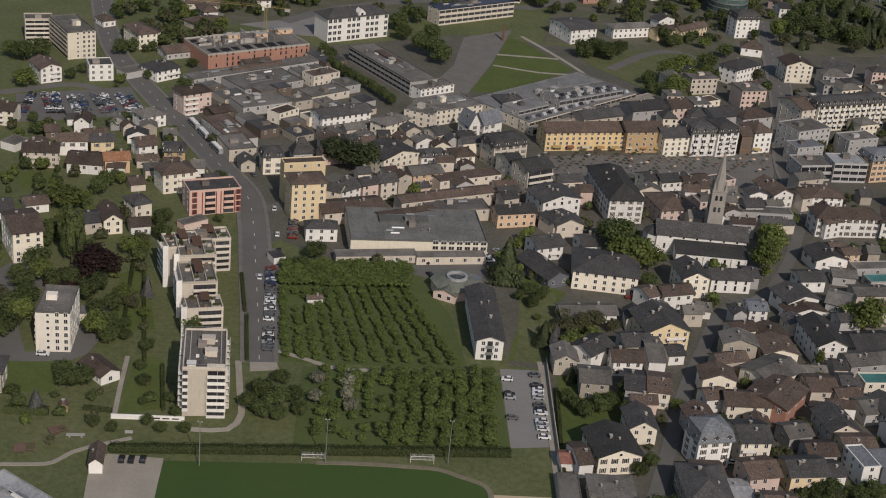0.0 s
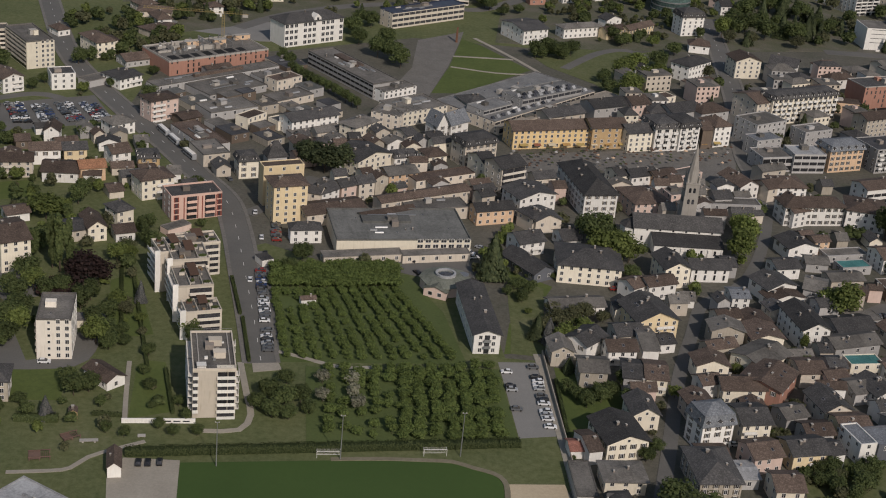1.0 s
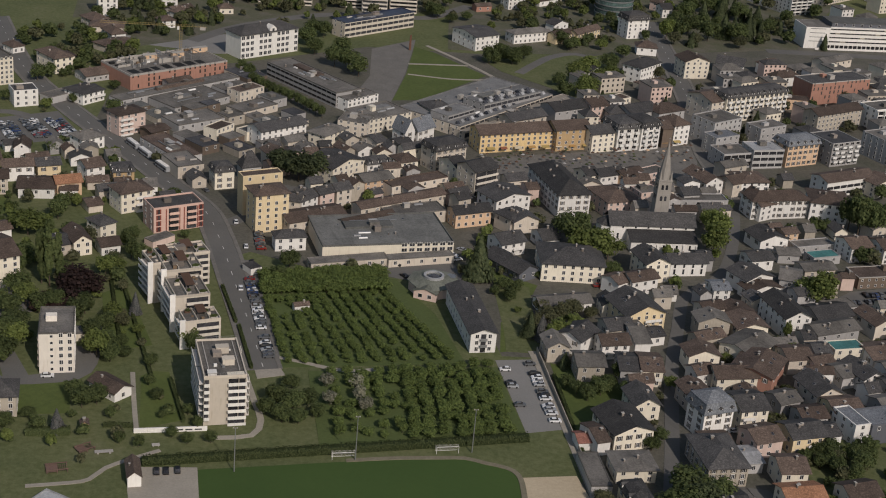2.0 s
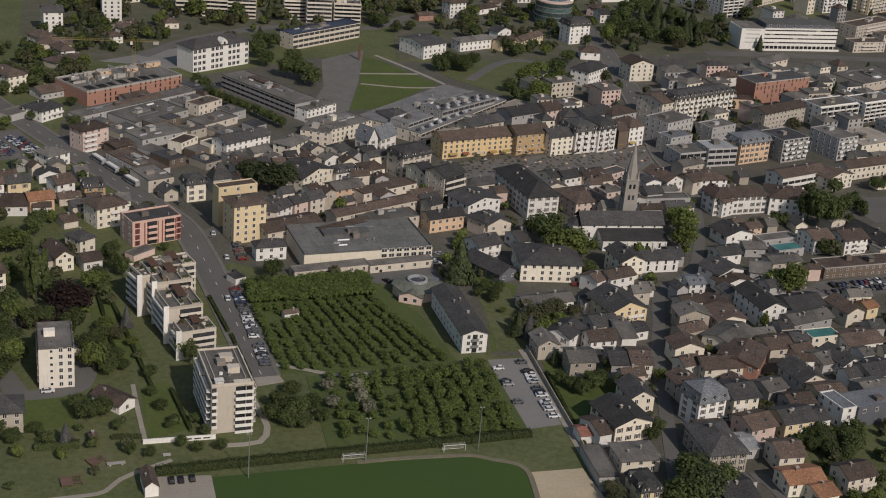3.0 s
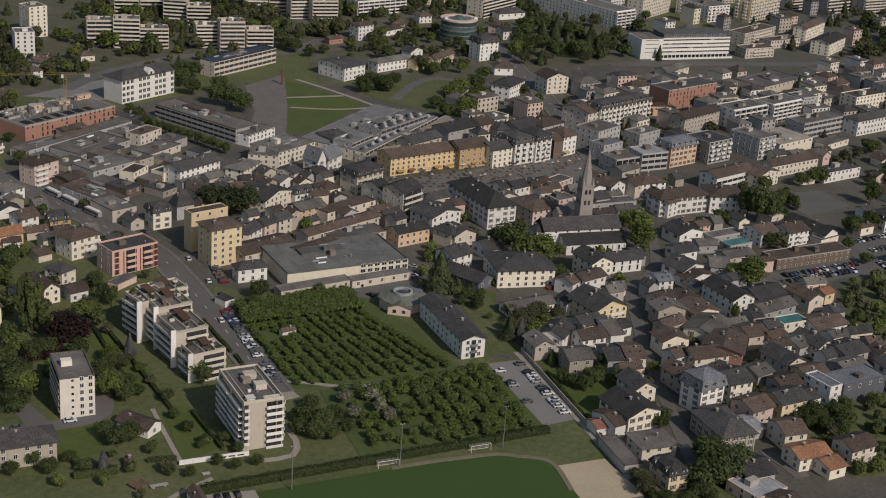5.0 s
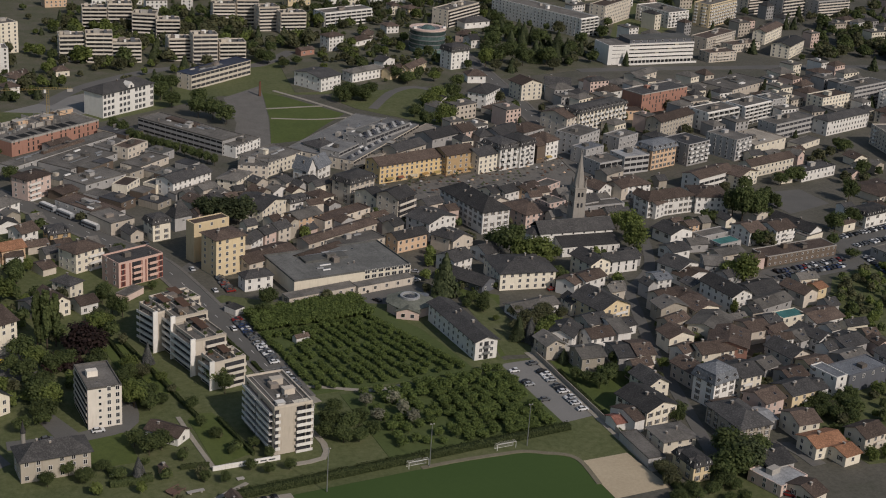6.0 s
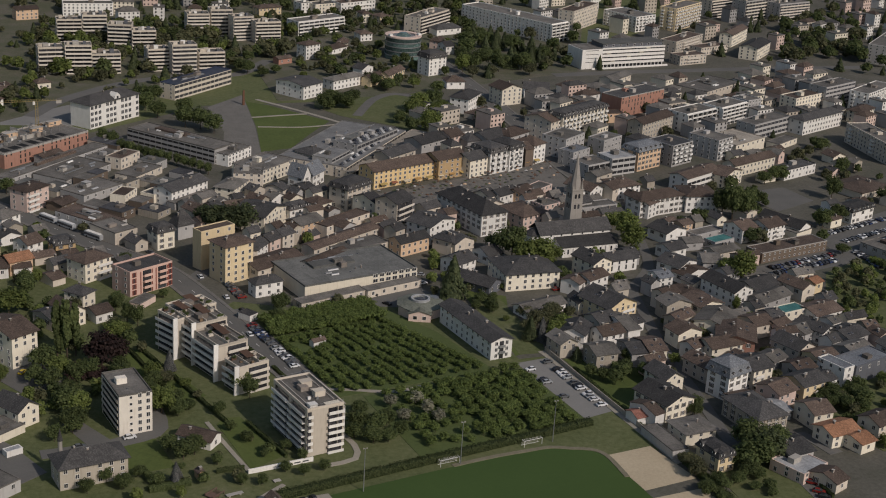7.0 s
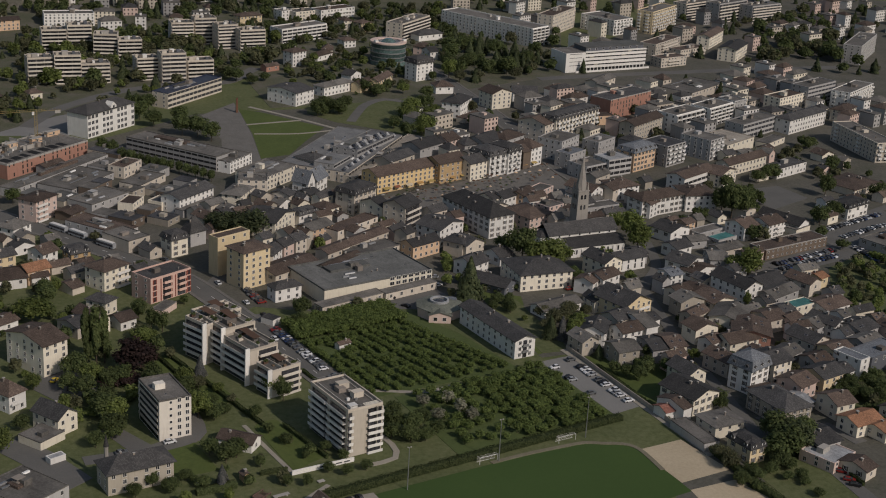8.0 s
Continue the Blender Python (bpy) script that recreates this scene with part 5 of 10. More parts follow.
sheet("yard", "grey asphalt yard with cars", ASPHALT, 0.05, [(-177.1, -121.6), (-167.6, -136.8), (-158.9, -158.3), (-170.0, -165.1), (-175.7, -146.7), (-184.2, -131.4)])
sheet("yard", "grey asphalt yard by the flats", ASPHALT, 0.05, [(-165.6, -86.5), (-158.8, -70.5), (-148.4, -71.1), (-142.5, -93.8), (-158.2, -101.2)])
sheet("forecourt", "pale gravel bay at the orchard gate", GRAVEL, 0.05, [(-61.8, -129.0), (-53.1, -128.4), (-50.6, -135.8), (-60.1, -138.9)])
sheet("garden", "patchy brown-green gardens and yards below the flats", GARDEN, 0.015, [(-146.3, 250.5), (-88.1, 294.8), (4.1, 340.9), (55.3, 397.4), (44.4, 286.7), (106.3, 288.2), (178.3, 304.4), (282.0, 334.9), (443.2, 632.3), (170.9, 679.6), (-150.4, 711.0)])
sheet("garden", "overgrown gardens behind the last houses of the old town", GRASS, 0.035, [(119.4, -176.2), (145.8, -165.8), (165.2, -170.2), (177.1, -189.0), (159.1, -223.3), (121.1, -221.8), (116.7, -205.1)])
street("road", "pale drive curving through the gardens", ASPHALT, 6, 0.055, [(82.8, 243.6), (96.1, 265.5), (108.9, 283.2), (125.7, 292.6), (140.8, 278.1)], False)
street("footpath", "pale path along the park", GRAVEL, 2.5, 0.06, [(31.7, 292.2), (45.5, 270.3), (59.1, 246.6), (67.2, 230.7)], False)


# west, near
building("apartment_building", "ivory apartment building, six storeys, grey gravel flat roof", -132.6, -140.0, 6.7, 11.5, 20.0, 15.31, "flat", 0.6, "iv", "gr", "W")
building("apartment_building", "beige apartment building, six storeys, grey gravel flat roof", -76.4, -171.0, 9.8, 13.6, 25.7, 17.92, "flat", 0.8, "be", "gr", "T")
building("apartment_building", "beige apartment building, five storeys, grey gravel flat roof", -96.1, -69.1, 21.7, 16.6, 10.7, 13.37, "flat", 0.8, "be", "gr", "L")
building("apartment_building", "beige apartment building, six storeys, grey gravel flat roof", -100.3, -83.2, 25.0, 12.8, 12.5, 16.38, "flat", 0.8, "be", "gr", "L")
building("apartment_building", "beige apartment building, six storeys, grey gravel flat roof", -94.8, -89.8, 18.3, 13.5, 14.3, 16.74, "flat", 0.8, "be", "gr", "L")
building("apartment_building", "beige apartment building, five storeys, grey gravel flat roof", -90.3, -106.1, 18.1, 12.6, 16.9, 14.31, "flat", 0.8, "be", "gr", "L")
building("apartment_building", "beige apartment building, four storeys, grey gravel flat roof", -85.8, -119.1, 18.8, 12.7, 9.8, 10.91, "flat", 0.8, "be", "gr", "L")
building("garage", "cream garage, one storey, grey gravel flat roof", -124.7, -116.1, 9.5, 4.2, 6.2, 3.11, "flat", 0.3, "cr", "gr", "n")
building("house", "white house, one storey, brown tiled gable roof", -115.8, -149.5, -42.9, 13.8, 8.4, 3.17, "gx", 1.9, "wh", "br", "p")
building("garden_shed", "ochre garden shed, one storey, brown tiled gable roof", -114.3, -176.6, 10.0, 3.0, 3.5, 2.18, "gy", 1.0, "oc", "br", "n")
building("clubhouse", "white clubhouse, one storey, brown tiled gable roof", -96.5, -208.2, 9.9, 4.7, 10.6, 3.27, "gy", 1.9, "wh", "br", "n")
building("sports_hall", "grey sports hall, two storeys, grey metal flat roof", -100.5, -229.3, 146.9, 20.8, 23.7, 5.81, "flat", 0.4, "gy", "mt", "n")
building("school_building", "stone school building, three storeys, dark slate hipped roof", -157.4, -172.4, 7.5, 23.6, 12.2, 7.4, "hip", 3.6, "st", "sl", "p")
building("house", "cream house, two storeys, dark slate gable roof", -164.2, -127.6, 32.0, 10.2, 14.0, 6.17, "gy", 3.3, "cr", "sl", "p")
building("annex", "cream annex, one storey, grey gravel flat roof", -171.2, -134.6, 34.2, 11.1, 10.5, 3.20, "flat", 0.3, "cr", "gr", "n")
building("house", "white house, two storeys, brown tiled hipped roof", -176.8, -104.8, 32.8, 8.9, 12.2, 6.72, "hip", 3.8, "wh", "br", "b")
building("garden_shed", "white garden shed, one storey, grey metal flat roof", -169.9, -145.4, 20.7, 5.7, 3.1, 2.22, "flat", 0.2, "wh", "mt", "n")
building("hall", "grey hall, two storeys, grey gravel flat roof", -183.1, -177.8, 32.7, 17.7, 20.9, 4.64, "flat", 0.4, "gy", "gr", "n")
building("apartment_building", "cream apartment building, five storeys, brown tiled gable roof", -160.5, -78.6, 29.6, 12.9, 22.8, 12.48, "gx", 2.8, "cr", "br", "p")
building("house", "white house, one storey, brown tiled gable roof", -169.7, -33.1, 30.1, 10.6, 10.5, 3.78, "gx", 1.7, "wh", "br", "n")
building("garden_shed", "white garden shed, one storey, brown tiled gable roof", -47.8, -86.9, 17.0, 6.3, 3.6, 2.35, "gx", 1.0, "wh", "br", "n")
building("carport", "white carport, one storey, dark slate flat roof", -65.0, -55.5, 32.7, 5.0, 6.3, 3.02, "flat", 0.2, "wh", "sl", "n")

# west, houses
building("house", "cream house, two storeys, brown tiled gable roof", -135.0, -45.0, 24.9, 8.6, 15.5, 5.84, "gy", 2.9, "cr", "br", "p")
building("house", "white house, one storey, brown tiled gable roof", -124.5, -43.4, 24.2, 9.1, 9.9, 3.88, "gx", 2.1, "wh", "br", "p")
building("house", "cream house, two storeys, dark slate hipped roof", -126.7, -26.9, 41.2, 8.9, 11.1, 5.85, "hip", 2.4, "cr", "sl", "p")
building("barn", "beige barn, two storeys, dark slate gable roof", -142.0, -46.6, 29.6, 8.0, 13.2, 4.79, "gx", 1.9, "be", "sl", "n")
building("apartment_building", "beige apartment building, three storeys, brown tiled gable roof", -186.3, 14.3, 11.2, 16.4, 12.3, 7.40, "gx", 2.4, "be", "br", "b")
building("house", "white house, two storeys, brown tiled gable roof", -176.1, 31.7, 16.1, 14.5, 10.0, 6.74, "gx", 2.4, "wh", "br", "s")
building("house", "pale yellow house, two storeys, dark slate gable roof", -161.9, 34.9, 19.6, 11.5, 10.0, 6.78, "gx", 2.4, "ye", "sl", "s")
building("house", "white house, two storeys, brown tiled gable roof", -167.1, 13.4, 4.5, 16.8, 15.8, 4.70, "gx", 2.4, "wh", "br", "n")
building("house", "apricot house, two storeys, orange tiled gable roof", -150.8, 16.3, 21.7, 12.2, 10.0, 6.12, "gx", 2.4, "or", "or", "n")
building("garage", "white garage, one storey, brown tiled gable roof", -149.4, 15.3, 6.6, 8.4, 6.8, 3.84, "gx", 1.4, "wh", "br", "n")
building("garage", "white garage, one storey, grey gravel flat roof", -194.4, 31.2, 67.6, 9.7, 8.0, 3.88, "flat", 0.4, "wh", "gr", "n")
building("house", "white house, two storeys, brown tiled gable roof", -176.6, 59.8, 6.3, 8.1, 11.3, 5.62, "gy", 2.8, "wh", "br", "p")
building("apartment_building", "cream apartment building, three storeys, brown tiled gable roof", -217.2, 60.9, 0.6, 13.2, 13.6, 7.40, "gx", 2.4, "cr", "br", "b")
building("barn", "brown timber barn, one storey, brown tiled gable roof", -186.4, 48.8, 22.1, 7.5, 9.9, 3.92, "gx", 1.9, "bn", "br", "n")
building("house", "white house, two storeys, brown tiled gable roof", -140.7, 37.1, 34.5, 10.3, 11.1, 5.83, "gx", 2.9, "wh", "br", "b")
building("house", "ochre house, two storeys, dark slate mansard roof", -129.2, 34.9, 15.9, 10.8, 10.1, 5.60, "mans", 2.9, "oc", "sl", "s")
building("house", "cream house, three storeys, brown tiled hipped roof", -121.6, 0.3, 32.2, 16.1, 13.3, 9.05, "hip", 2.4, "cr", "br", "b")
building("house", "white house, two storeys, grey gravel hipped roof", -147.6, 73.7, 40.6, 13.8, 12.2, 5.97, "hip", 2.4, "wh", "gr", "b")
building("house", "pink house, four storeys, brown tiled hipped roof", -133.4, 97.8, 39.9, 16.8, 12.3, 10.48, "hip", 1.4, "pk", "br", "b")
building("apartment_building", "cream apartment building, six storeys, grey gravel flat roof", -208.6, 164.5, 34.2, 15.2, 31.3, 15.26, "flat", 0.8, "cr", "gr", "W")
building("apartment_building", "beige apartment building, five storeys, grey gravel flat roof", -238.3, 187.0, 20.5, 14.9, 10.7, 13.10, "flat", 0.8, "be", "gr", "b")
building("house", "white house, three storeys, dark slate flat roof", -189.1, 134.6, 23.0, 12.1, 11.6, 8.68, "flat", 0.5, "wh", "sl", "p")
building("house", "white house, three storeys, brown tiled gable roof", -210.6, 122.2, 39.0, 12.7, 16.4, 7.63, "gy", 2.4, "wh", "br", "b")
building("house", "cream house, three storeys, brown tiled hipped roof", -178.0, 192.0, 38.8, 12.7, 21.0, 8.48, "hip", 2.9, "cr", "br", "p")
building("house", "white house, two storeys, dark slate hipped roof", -156.3, 141.6, 49.2, 16.0, 15.5, 5.84, "hip", 1.9, "wh", "sl", "b")
building("house", "white house, one storey, brown tiled hipped roof", -206.0, 225.4, 42.7, 8.8, 10.9, 3.71, "hip", 2.4, "wh", "br", "p")
building("house", "cream house, one storey, brown tiled hipped roof", -155.6, 245.0, -12.3, 12.2, 14.6, 3.91, "hip", 2.4, "cr", "br", "n")
building("house", "white house, one storey, dark slate gable roof", -179.9, -41.3, 25.4, 8.6, 13.2, 3.68, "gx", 2.4, "wh", "sl", "n")

building("house", "white house, two storeys, brown tiled hipped roof", -156.0, 260.1, 30.8, 10.1, 16.0, 4.50, "hip", 3.2, "wh", "br", "p")
building("house", "beige house, one storey, brown tiled gable roof", -124.6, 323.0, 43.7, 8.5, 11.0, 3.50, "gx", 2.4, "be", "br", "p")
building("house", "pink house, one storey, brown tiled gable roof", -117.0, 333.1, 47.0, 6.1, 9.0, 3.40, "gx", 2.0, "pk", "br", "p")
building("apartment_building", "cream apartment building, seven storeys, grey gravel flat roof", -126.9, 401.0, 26.2, 13.1, 14.0, 21.00, "flat", 0.6, "cr", "gr", "p")
building("house", "beige house, two storeys, brown tiled hipped roof", -170.4, 287.7, 39.3, 12.8, 15.0, 4.50, "hip", 3.0, "be", "br", "p")
building("house", "grey house, one storey, dark slate gable roof", -159.9, 179.2, 36.9, 15.4, 14.0, 3.60, "gx", 2.5, "gy", "br", "p")

# pink block, yellow block, market
building("apartment_building", "pink apartment building, four storeys, dark slate flat roof", -106.1, -17.8, 25.6, 21.8, 12.5, 11.25, "flat", 0.8, "sa", "sl", "P")
building("annex", "pink annex, one storey, grey gravel flat roof", -105.0, -32.8, 45.0, 11.5, 5.4, 3.00, "flat", 0.4, "pk", "gr", "n")
building("apartment_building", "pale yellow apartment building, six storeys, brown tiled hipped roof", -65.1, -14.3, 21.1, 16.3, 13.5, 16.94, "hip", 1.9, "ye", "br", "p")
building("apartment_building", "pale yellow apartment building, seven storeys, brown tiled flat roof", -70.7, 5.5, 22.8, 18.2, 6.3, 18.29, "flat", 0.5, "ye", "br", "n")
building("house", "cream house, three storeys, dark slate mansard roof", -84.4, 33.4, 20.7, 10.5, 9.9, 8.29, "mans", 3.9, "cr", "sl", "s")
building("villa", "grey villa, two storeys, dark slate hipped roof", -72.4, 45.2, 22.4, 10.2, 8.1, 6.69, "hip", 6.8, "gy", "sl", "n")
building("house", "white house, two storeys, dark slate hipped roof", -56.4, -31.7, 11.7, 14.0, 8.2, 5.84, "hip", 2.4, "wh", "sl", "p")
building("supermarket", "cream supermarket, three storeys, dark green-grey flat roof", -36.9, -39.2, 10.6, 55.5, 32.0, 7.16, "flat", 0.7, "cr", "dg", "R")
building("loading_dock", "beige loading dock, one storey, grey gravel flat roof", -41.4, -49.4, 15.4, 32.7, 6.3, 3.56, "flat", 0.3, "be", "gr", "n")
building("loading_dock", "beige loading dock, one storey, grey gravel flat roof", -10.0, -42.6, 14.9, 28.4, 5.5, 3.65, "flat", 0.3, "be", "gr", "n")
building("hall", "beige hall, two storeys, brown tiled gable roof", -50.7, -15.1, 26.7, 28.4, 14.4, 5.78, "gx", 1.9, "be", "br", "n")
building("hall", "beige hall, two storeys, brown tiled gable roof", -26.6, -15.5, 32.3, 26.5, 8.1, 5.91, "gx", 1.9, "be", "br", "n")
building("hall", "beige hall, two storeys, brown tiled gable roof", -19.9, 2.6, 30.0, 46.1, 9.1, 6.49, "gx", 1.5, "be", "br", "n")
building("hall", "beige hall, two storeys, grey gravel flat roof", -7.8, -0.5, 20.0, 27.6, 10.9, 5.86, "flat", 0.5, "be", "gr", "n")
building("hall", "beige hall, two storeys, brown tiled flat roof", -4.7, 31.5, 30.8, 31.3, 8.2, 6.96, "flat", 0.5, "be", "br", "n")
building("house", "white house, three storeys, dark slate gable roof", -45.6, 3.9, 49.1, 12.6, 9.1, 7.79, "gx", 2.4, "wh", "sl", "p")
building("house", "pink house, three storeys, dark slate gable roof", -37.4, 12.5, 37.4, 9.2, 9.1, 8.11, "gx", 2.4, "pk", "sl", "p")
building("house", "beige house, three storeys, dark slate gable roof", -30.1, 17.8, 32.3, 9.3, 9.1, 8.22, "gx", 2.4, "be", "sl", "p")
building("house", "beige house, three storeys, dark slate gable roof", -52.9, 3.7, -15.7, 7.4, 8.6, 8.60, "gx", 2.4, "be", "sl", "p")
building("house", "apricot house, three storeys, grey gravel gable roof", -17.3, 32.2, 27.8, 16.2, 11.8, 7.45, "gx", 2.0, "or", "gr", "p")
building("house", "apricot house, two storeys, dark slate gable roof", 21.0, 0.5, 21.1, 19.0, 10.1, 6.52, "gx", 2.5, "or", "sl", "p")

# industry and school quarter
building("workshop_building", "brick workshop building, three storeys, grey gravel flat roof", -135.7, 171.7, 37.1, 61.4, 30.2, 8.53, "flat", 1.0, "rd", "gr", "r")
building("school_building", "white school building, five storeys, dark slate hipped roof", -80.6, 239.1, 36.8, 42.3, 17.1, 13.95, "hip", 3.9, "wh", "sl", "k")
building("hall", "grey hall, two storeys, grey gravel flat roof", -137.3, 140.2, 41.6, 77.7, 9.8, 4.69, "flat", 0.4, "gy", "gr", "n")
building("house", "beige house, two storeys, brown tiled flat roof", -77.7, 159.0, 46.0, 17.7, 9.9, 6.35, "flat", 0.5, "be", "br", "p")
building("hall", "grey hall, two storeys, grey gravel flat roof", -109.5, 134.5, 43.3, 36.3, 21.4, 4.24, "flat", 0.5, "gy", "gr", "n")
building("hall", "beige hall, two storeys, grey gravel flat roof", -75.2, 133.2, 43.9, 24.2, 12.6, 4.26, "flat", 0.5, "be", "gr", "n")
building("hall", "grey hall, two storeys, grey gravel flat roof", -105.4, 106.1, 36.0, 26.7, 16.1, 4.89, "flat", 0.5, "gy", "gr", "n")
building("house", "cream house, two storeys, brown tiled flat roof", -86.5, 99.1, 55.3, 13.9, 8.2, 5.73, "flat", 0.5, "cr", "br", "p")
building("house", "cream house, two storeys, grey gravel flat roof", -72.1, 100.8, 42.7, 10.5, 8.1, 4.74, "flat", 0.5, "cr", "gr", "n")
building("hall", "grey hall, two storeys, brown tiled flat roof", -122.0, 86.0, -54.4, 33.0, 13.7, 5.2, "flat", 0.4, "gy", "br", "n")
building("shop", "beige shop, two storeys, grey gravel flat roof", -101.1, 45.1, 28.5, 12.9, 18.3, 6.26, "flat", 0.4, "be", "gr", "n")
building("hall", "white hall, three storeys, dark slate gable roof", -65.1, 92.2, 36.5, 28.8, 13.5, 7.81, "gx", 2.4, "wh", "sl", "p")
building("canopy", "grey canopy, one storey, grey gravel flat roof", -64.5, 88.4, 34.6, 28.0, 5.4, 3.88, "flat", 0.3, "gy", "gr", "n")
building("house", "cream house, three storeys, grey gravel hipped roof", -34.0, 90.7, 52.0, 19.1, 11.9, 7.80, "hip", 2.0, "cr", "gr", "p")
building("house", "cream house, three storeys, dark slate gable roof", -31.2, 44.9, 44.0, 22.6, 18.2, 8.17, "gy", 2.9, "cr", "sl", "p")
building("house", "white house, two storeys, dark slate mansard roof", -15.1, 57.5, 24.5, 13.8, 8.2, 6.49, "mans", 2.9, "wh", "sl", "p")
building("house", "cream house, two storeys, brown tiled hipped roof", 0.8, 63.1, 26.5, 11.2, 11.9, 6.26, "hip", 2.4, "cr", "br", "p")
building("villa", "white turreted villa with a steep pale slate roof", 5.7, 103.6, 36.1, 7.4, 11.0, 7.00, "gy", 6.5, "wh", "bl", "s")
building("villa", "white villa wing under a steep slate roof", 12.7, 108.8, 44.6, 14.0, 10.0, 6.50, "gx", 5.5, "wh", "bl", "s")
building("house", "grey house, two storeys, dark slate gable roof", -8.9, 90.1, 40.6, 7.7, 12.0, 6.00, "gx", 2.0, "be", "sl", "p")
building("house", "beige house, four storeys, dark slate mansard roof", 17.9, 68.3, 31.6, 19.8, 13.7, 10.89, "mans", 3.9, "be", "sl", "s")
building("house", "cream house, three storeys, dark slate gable roof", 26.4, 51.9, 30.0, 8.1, 15.6, 9.08, "gx", 3.0, "cr", "sl", "p")
building("house", "beige house, four storeys, dark slate gable roof", 33.6, 39.8, 34.8, 15.3, 14.7, 11.86, "gx", 3.0, "be", "sl", "b")
building("school_building", "grey school building, three storeys, grey gravel flat roof", -64.8, 210.7, -53.5, 63.0, 17.0, 8.70, "flat", 0.6, "gy", "gr", "g")
building("school_building", "white school building, two storeys, grey gravel flat roof", -21.2, 154.3, 41.8, 22.5, 10.9, 6.94, "flat", 0.6, "wh", "gr", "p")
building("school_building", "cream school building, three storeys, grey gravel flat roof", -11.5, 120.1, 38.0, 29.0, 20.1, 7.99, "flat", 0.6, "cr", "gr", "p")
building("school_building", "beige school building, three storeys, grey gravel flat roof", -27.4, 119.4, -18.8, 15.2, 13.8, 7.96, "flat", 0.6, "be", "gr", "p")
building("school_building", "beige school building, four storeys, solar-panelled flat roof", -19.2, 297.8, 39.3, 58.8, 11.9, 10.19, "flat", 0.5, "be", "so", "g")
building("apartment_building", "white apartment building, three storeys, dark slate gable roof", 60.8, 285.2, 31.9, 20.2, 25.3, 8.83, "gx", 2.0, "wh", "sl", "p")
building("cultural_centre", "beige cultural centre, two storeys, grey metal flat roof", 35.3, 122.5, 47.8, 86.3, 40.7, 6.33, "flat", 0.5, "be", "mu", "g")
building("cultural_centre", "grey cultural centre, three storeys, grey metal flat roof", 50.7, 149.9, 40.0, 44.8, 15.7, 9.85, "flat", 0.5, "gy", "mu", "g")
building("cultural_centre", "grey cultural centre, three storeys, grey metal flat roof", 29.7, 130.7, 44.8, 21.6, 12.0, 8.79, "flat", 0.5, "gy", "mu", "g")
building("cultural_centre", "beige cultural centre, two storeys, beige gravel flat roof", 37.4, 119.1, 44.1, 97.7, 10.2, 4.41, "flat", 0.4, "be", "be", "g")
building("hall", "grey hall, one storey, grey gravel flat roof", -160.8, 167.9, -131.7, 26.8, 8.9, 3.95, "flat", 0.4, "gy", "gr", "n")
building("house", "white house, two storeys, dark slate hipped roof", -157.5, 145.6, 36.0, 13.9, 11.5, 5.60, "hip", 1.9, "wh", "sl", "b")
building("house", "cream house, two storeys, brown tiled hipped roof", -176.6, 203.6, 36.5, 10.1, 10.6, 6.21, "hip", 1.9, "cr", "br", "p")
building("apartment_building", "white apartment building, five storeys, dark slate gable roof", -170.9, 314.9, 12.3, 13.3, 13.9, 13.41, "gx", 2.9, "wh", "sl", "p")
building("apartment_building", "white apartment building, six storeys, grey gravel flat roof", -137.1, 350.8, 7.0, 12.2, 13.3, 16.07, "flat", 0.6, "wh", "gr", "p")
building("house", "white house, two storeys, brown tiled hipped roof", -130.8, 294.8, 27.2, 10.7, 9.9, 4.74, "hip", 2.4, "wh", "br", "p")
building("house", "white house, one storey, brown tiled hipped roof", -123.4, 319.1, 40.4, 14.7, 8.1, 3.85, "hip", 1.9, "wh", "br", "n")
building("house", "cream house, one storey, brown tiled hipped roof", -98.0, 337.1, 14.3, 10.2, 8.4, 3.91, "hip", 2.4, "cr", "br", "p")
building("house", "beige house, one storey, brown tiled hipped roof", -171.5, 278.7, 1.8, 20.8, 13.2, 3.84, "hip", 2.4, "be", "br", "n")
building("house", "beige house, one storey, brown tiled hipped roof", -156.4, 237.8, 48.5, 16.8, 12.4, 3.88, "hip", 1.9, "be", "br", "n")

# central square
building("town_house", "pale yellow town house, three storeys, brown tiled gable roof", 42.5, 99.1, 17.8, 43.1, 15.1, 9.69, "gx", 3.0, "gd", "br", "p")
building("town_house", "ochre town house, four storeys, brown tiled gable roof", 82.4, 107.8, 17.6, 20.7, 15.2, 11.21, "gx", 3.0, "oc", "br", "p")
building("town_house", "cream town house, three storeys, dark slate gable roof", 100.8, 107.6, 22.7, 15.6, 14.0, 10.00, "gx", 3.0, "cr", "sl", "p")
building("town_house", "white town house, four storeys, dark slate mansard roof", 114.6, 111.8, 20.7, 14.8, 16.5, 12.17, "mans", 4.0, "wh", "sl", "c")
building("town_house", "white town house, four storeys, dark slate mansard roof", 127.8, 115.0, 26.4, 13.9, 16.4, 12.56, "mans", 4.0, "wh", "sl", "c")
building("town_house", "brown timber town house, three storeys, brown tiled gable roof", 140.8, 122.0, 18.1, 7.0, 14.2, 10.11, "gx", 2.5, "bn", "br", "n")
building("town_house", "white town house, four storeys, brown tiled hipped roof", 147.6, 125.2, 25.9, 12.1, 15.3, 11.06, "hip", 3.5, "wh", "br", "p")
building("house", "beige house, two storeys, dark slate hipped roof", 22.4, 142.0, 26.1, 14.7, 16.1, 6.88, "hip", 3.0, "be", "sl", "n")
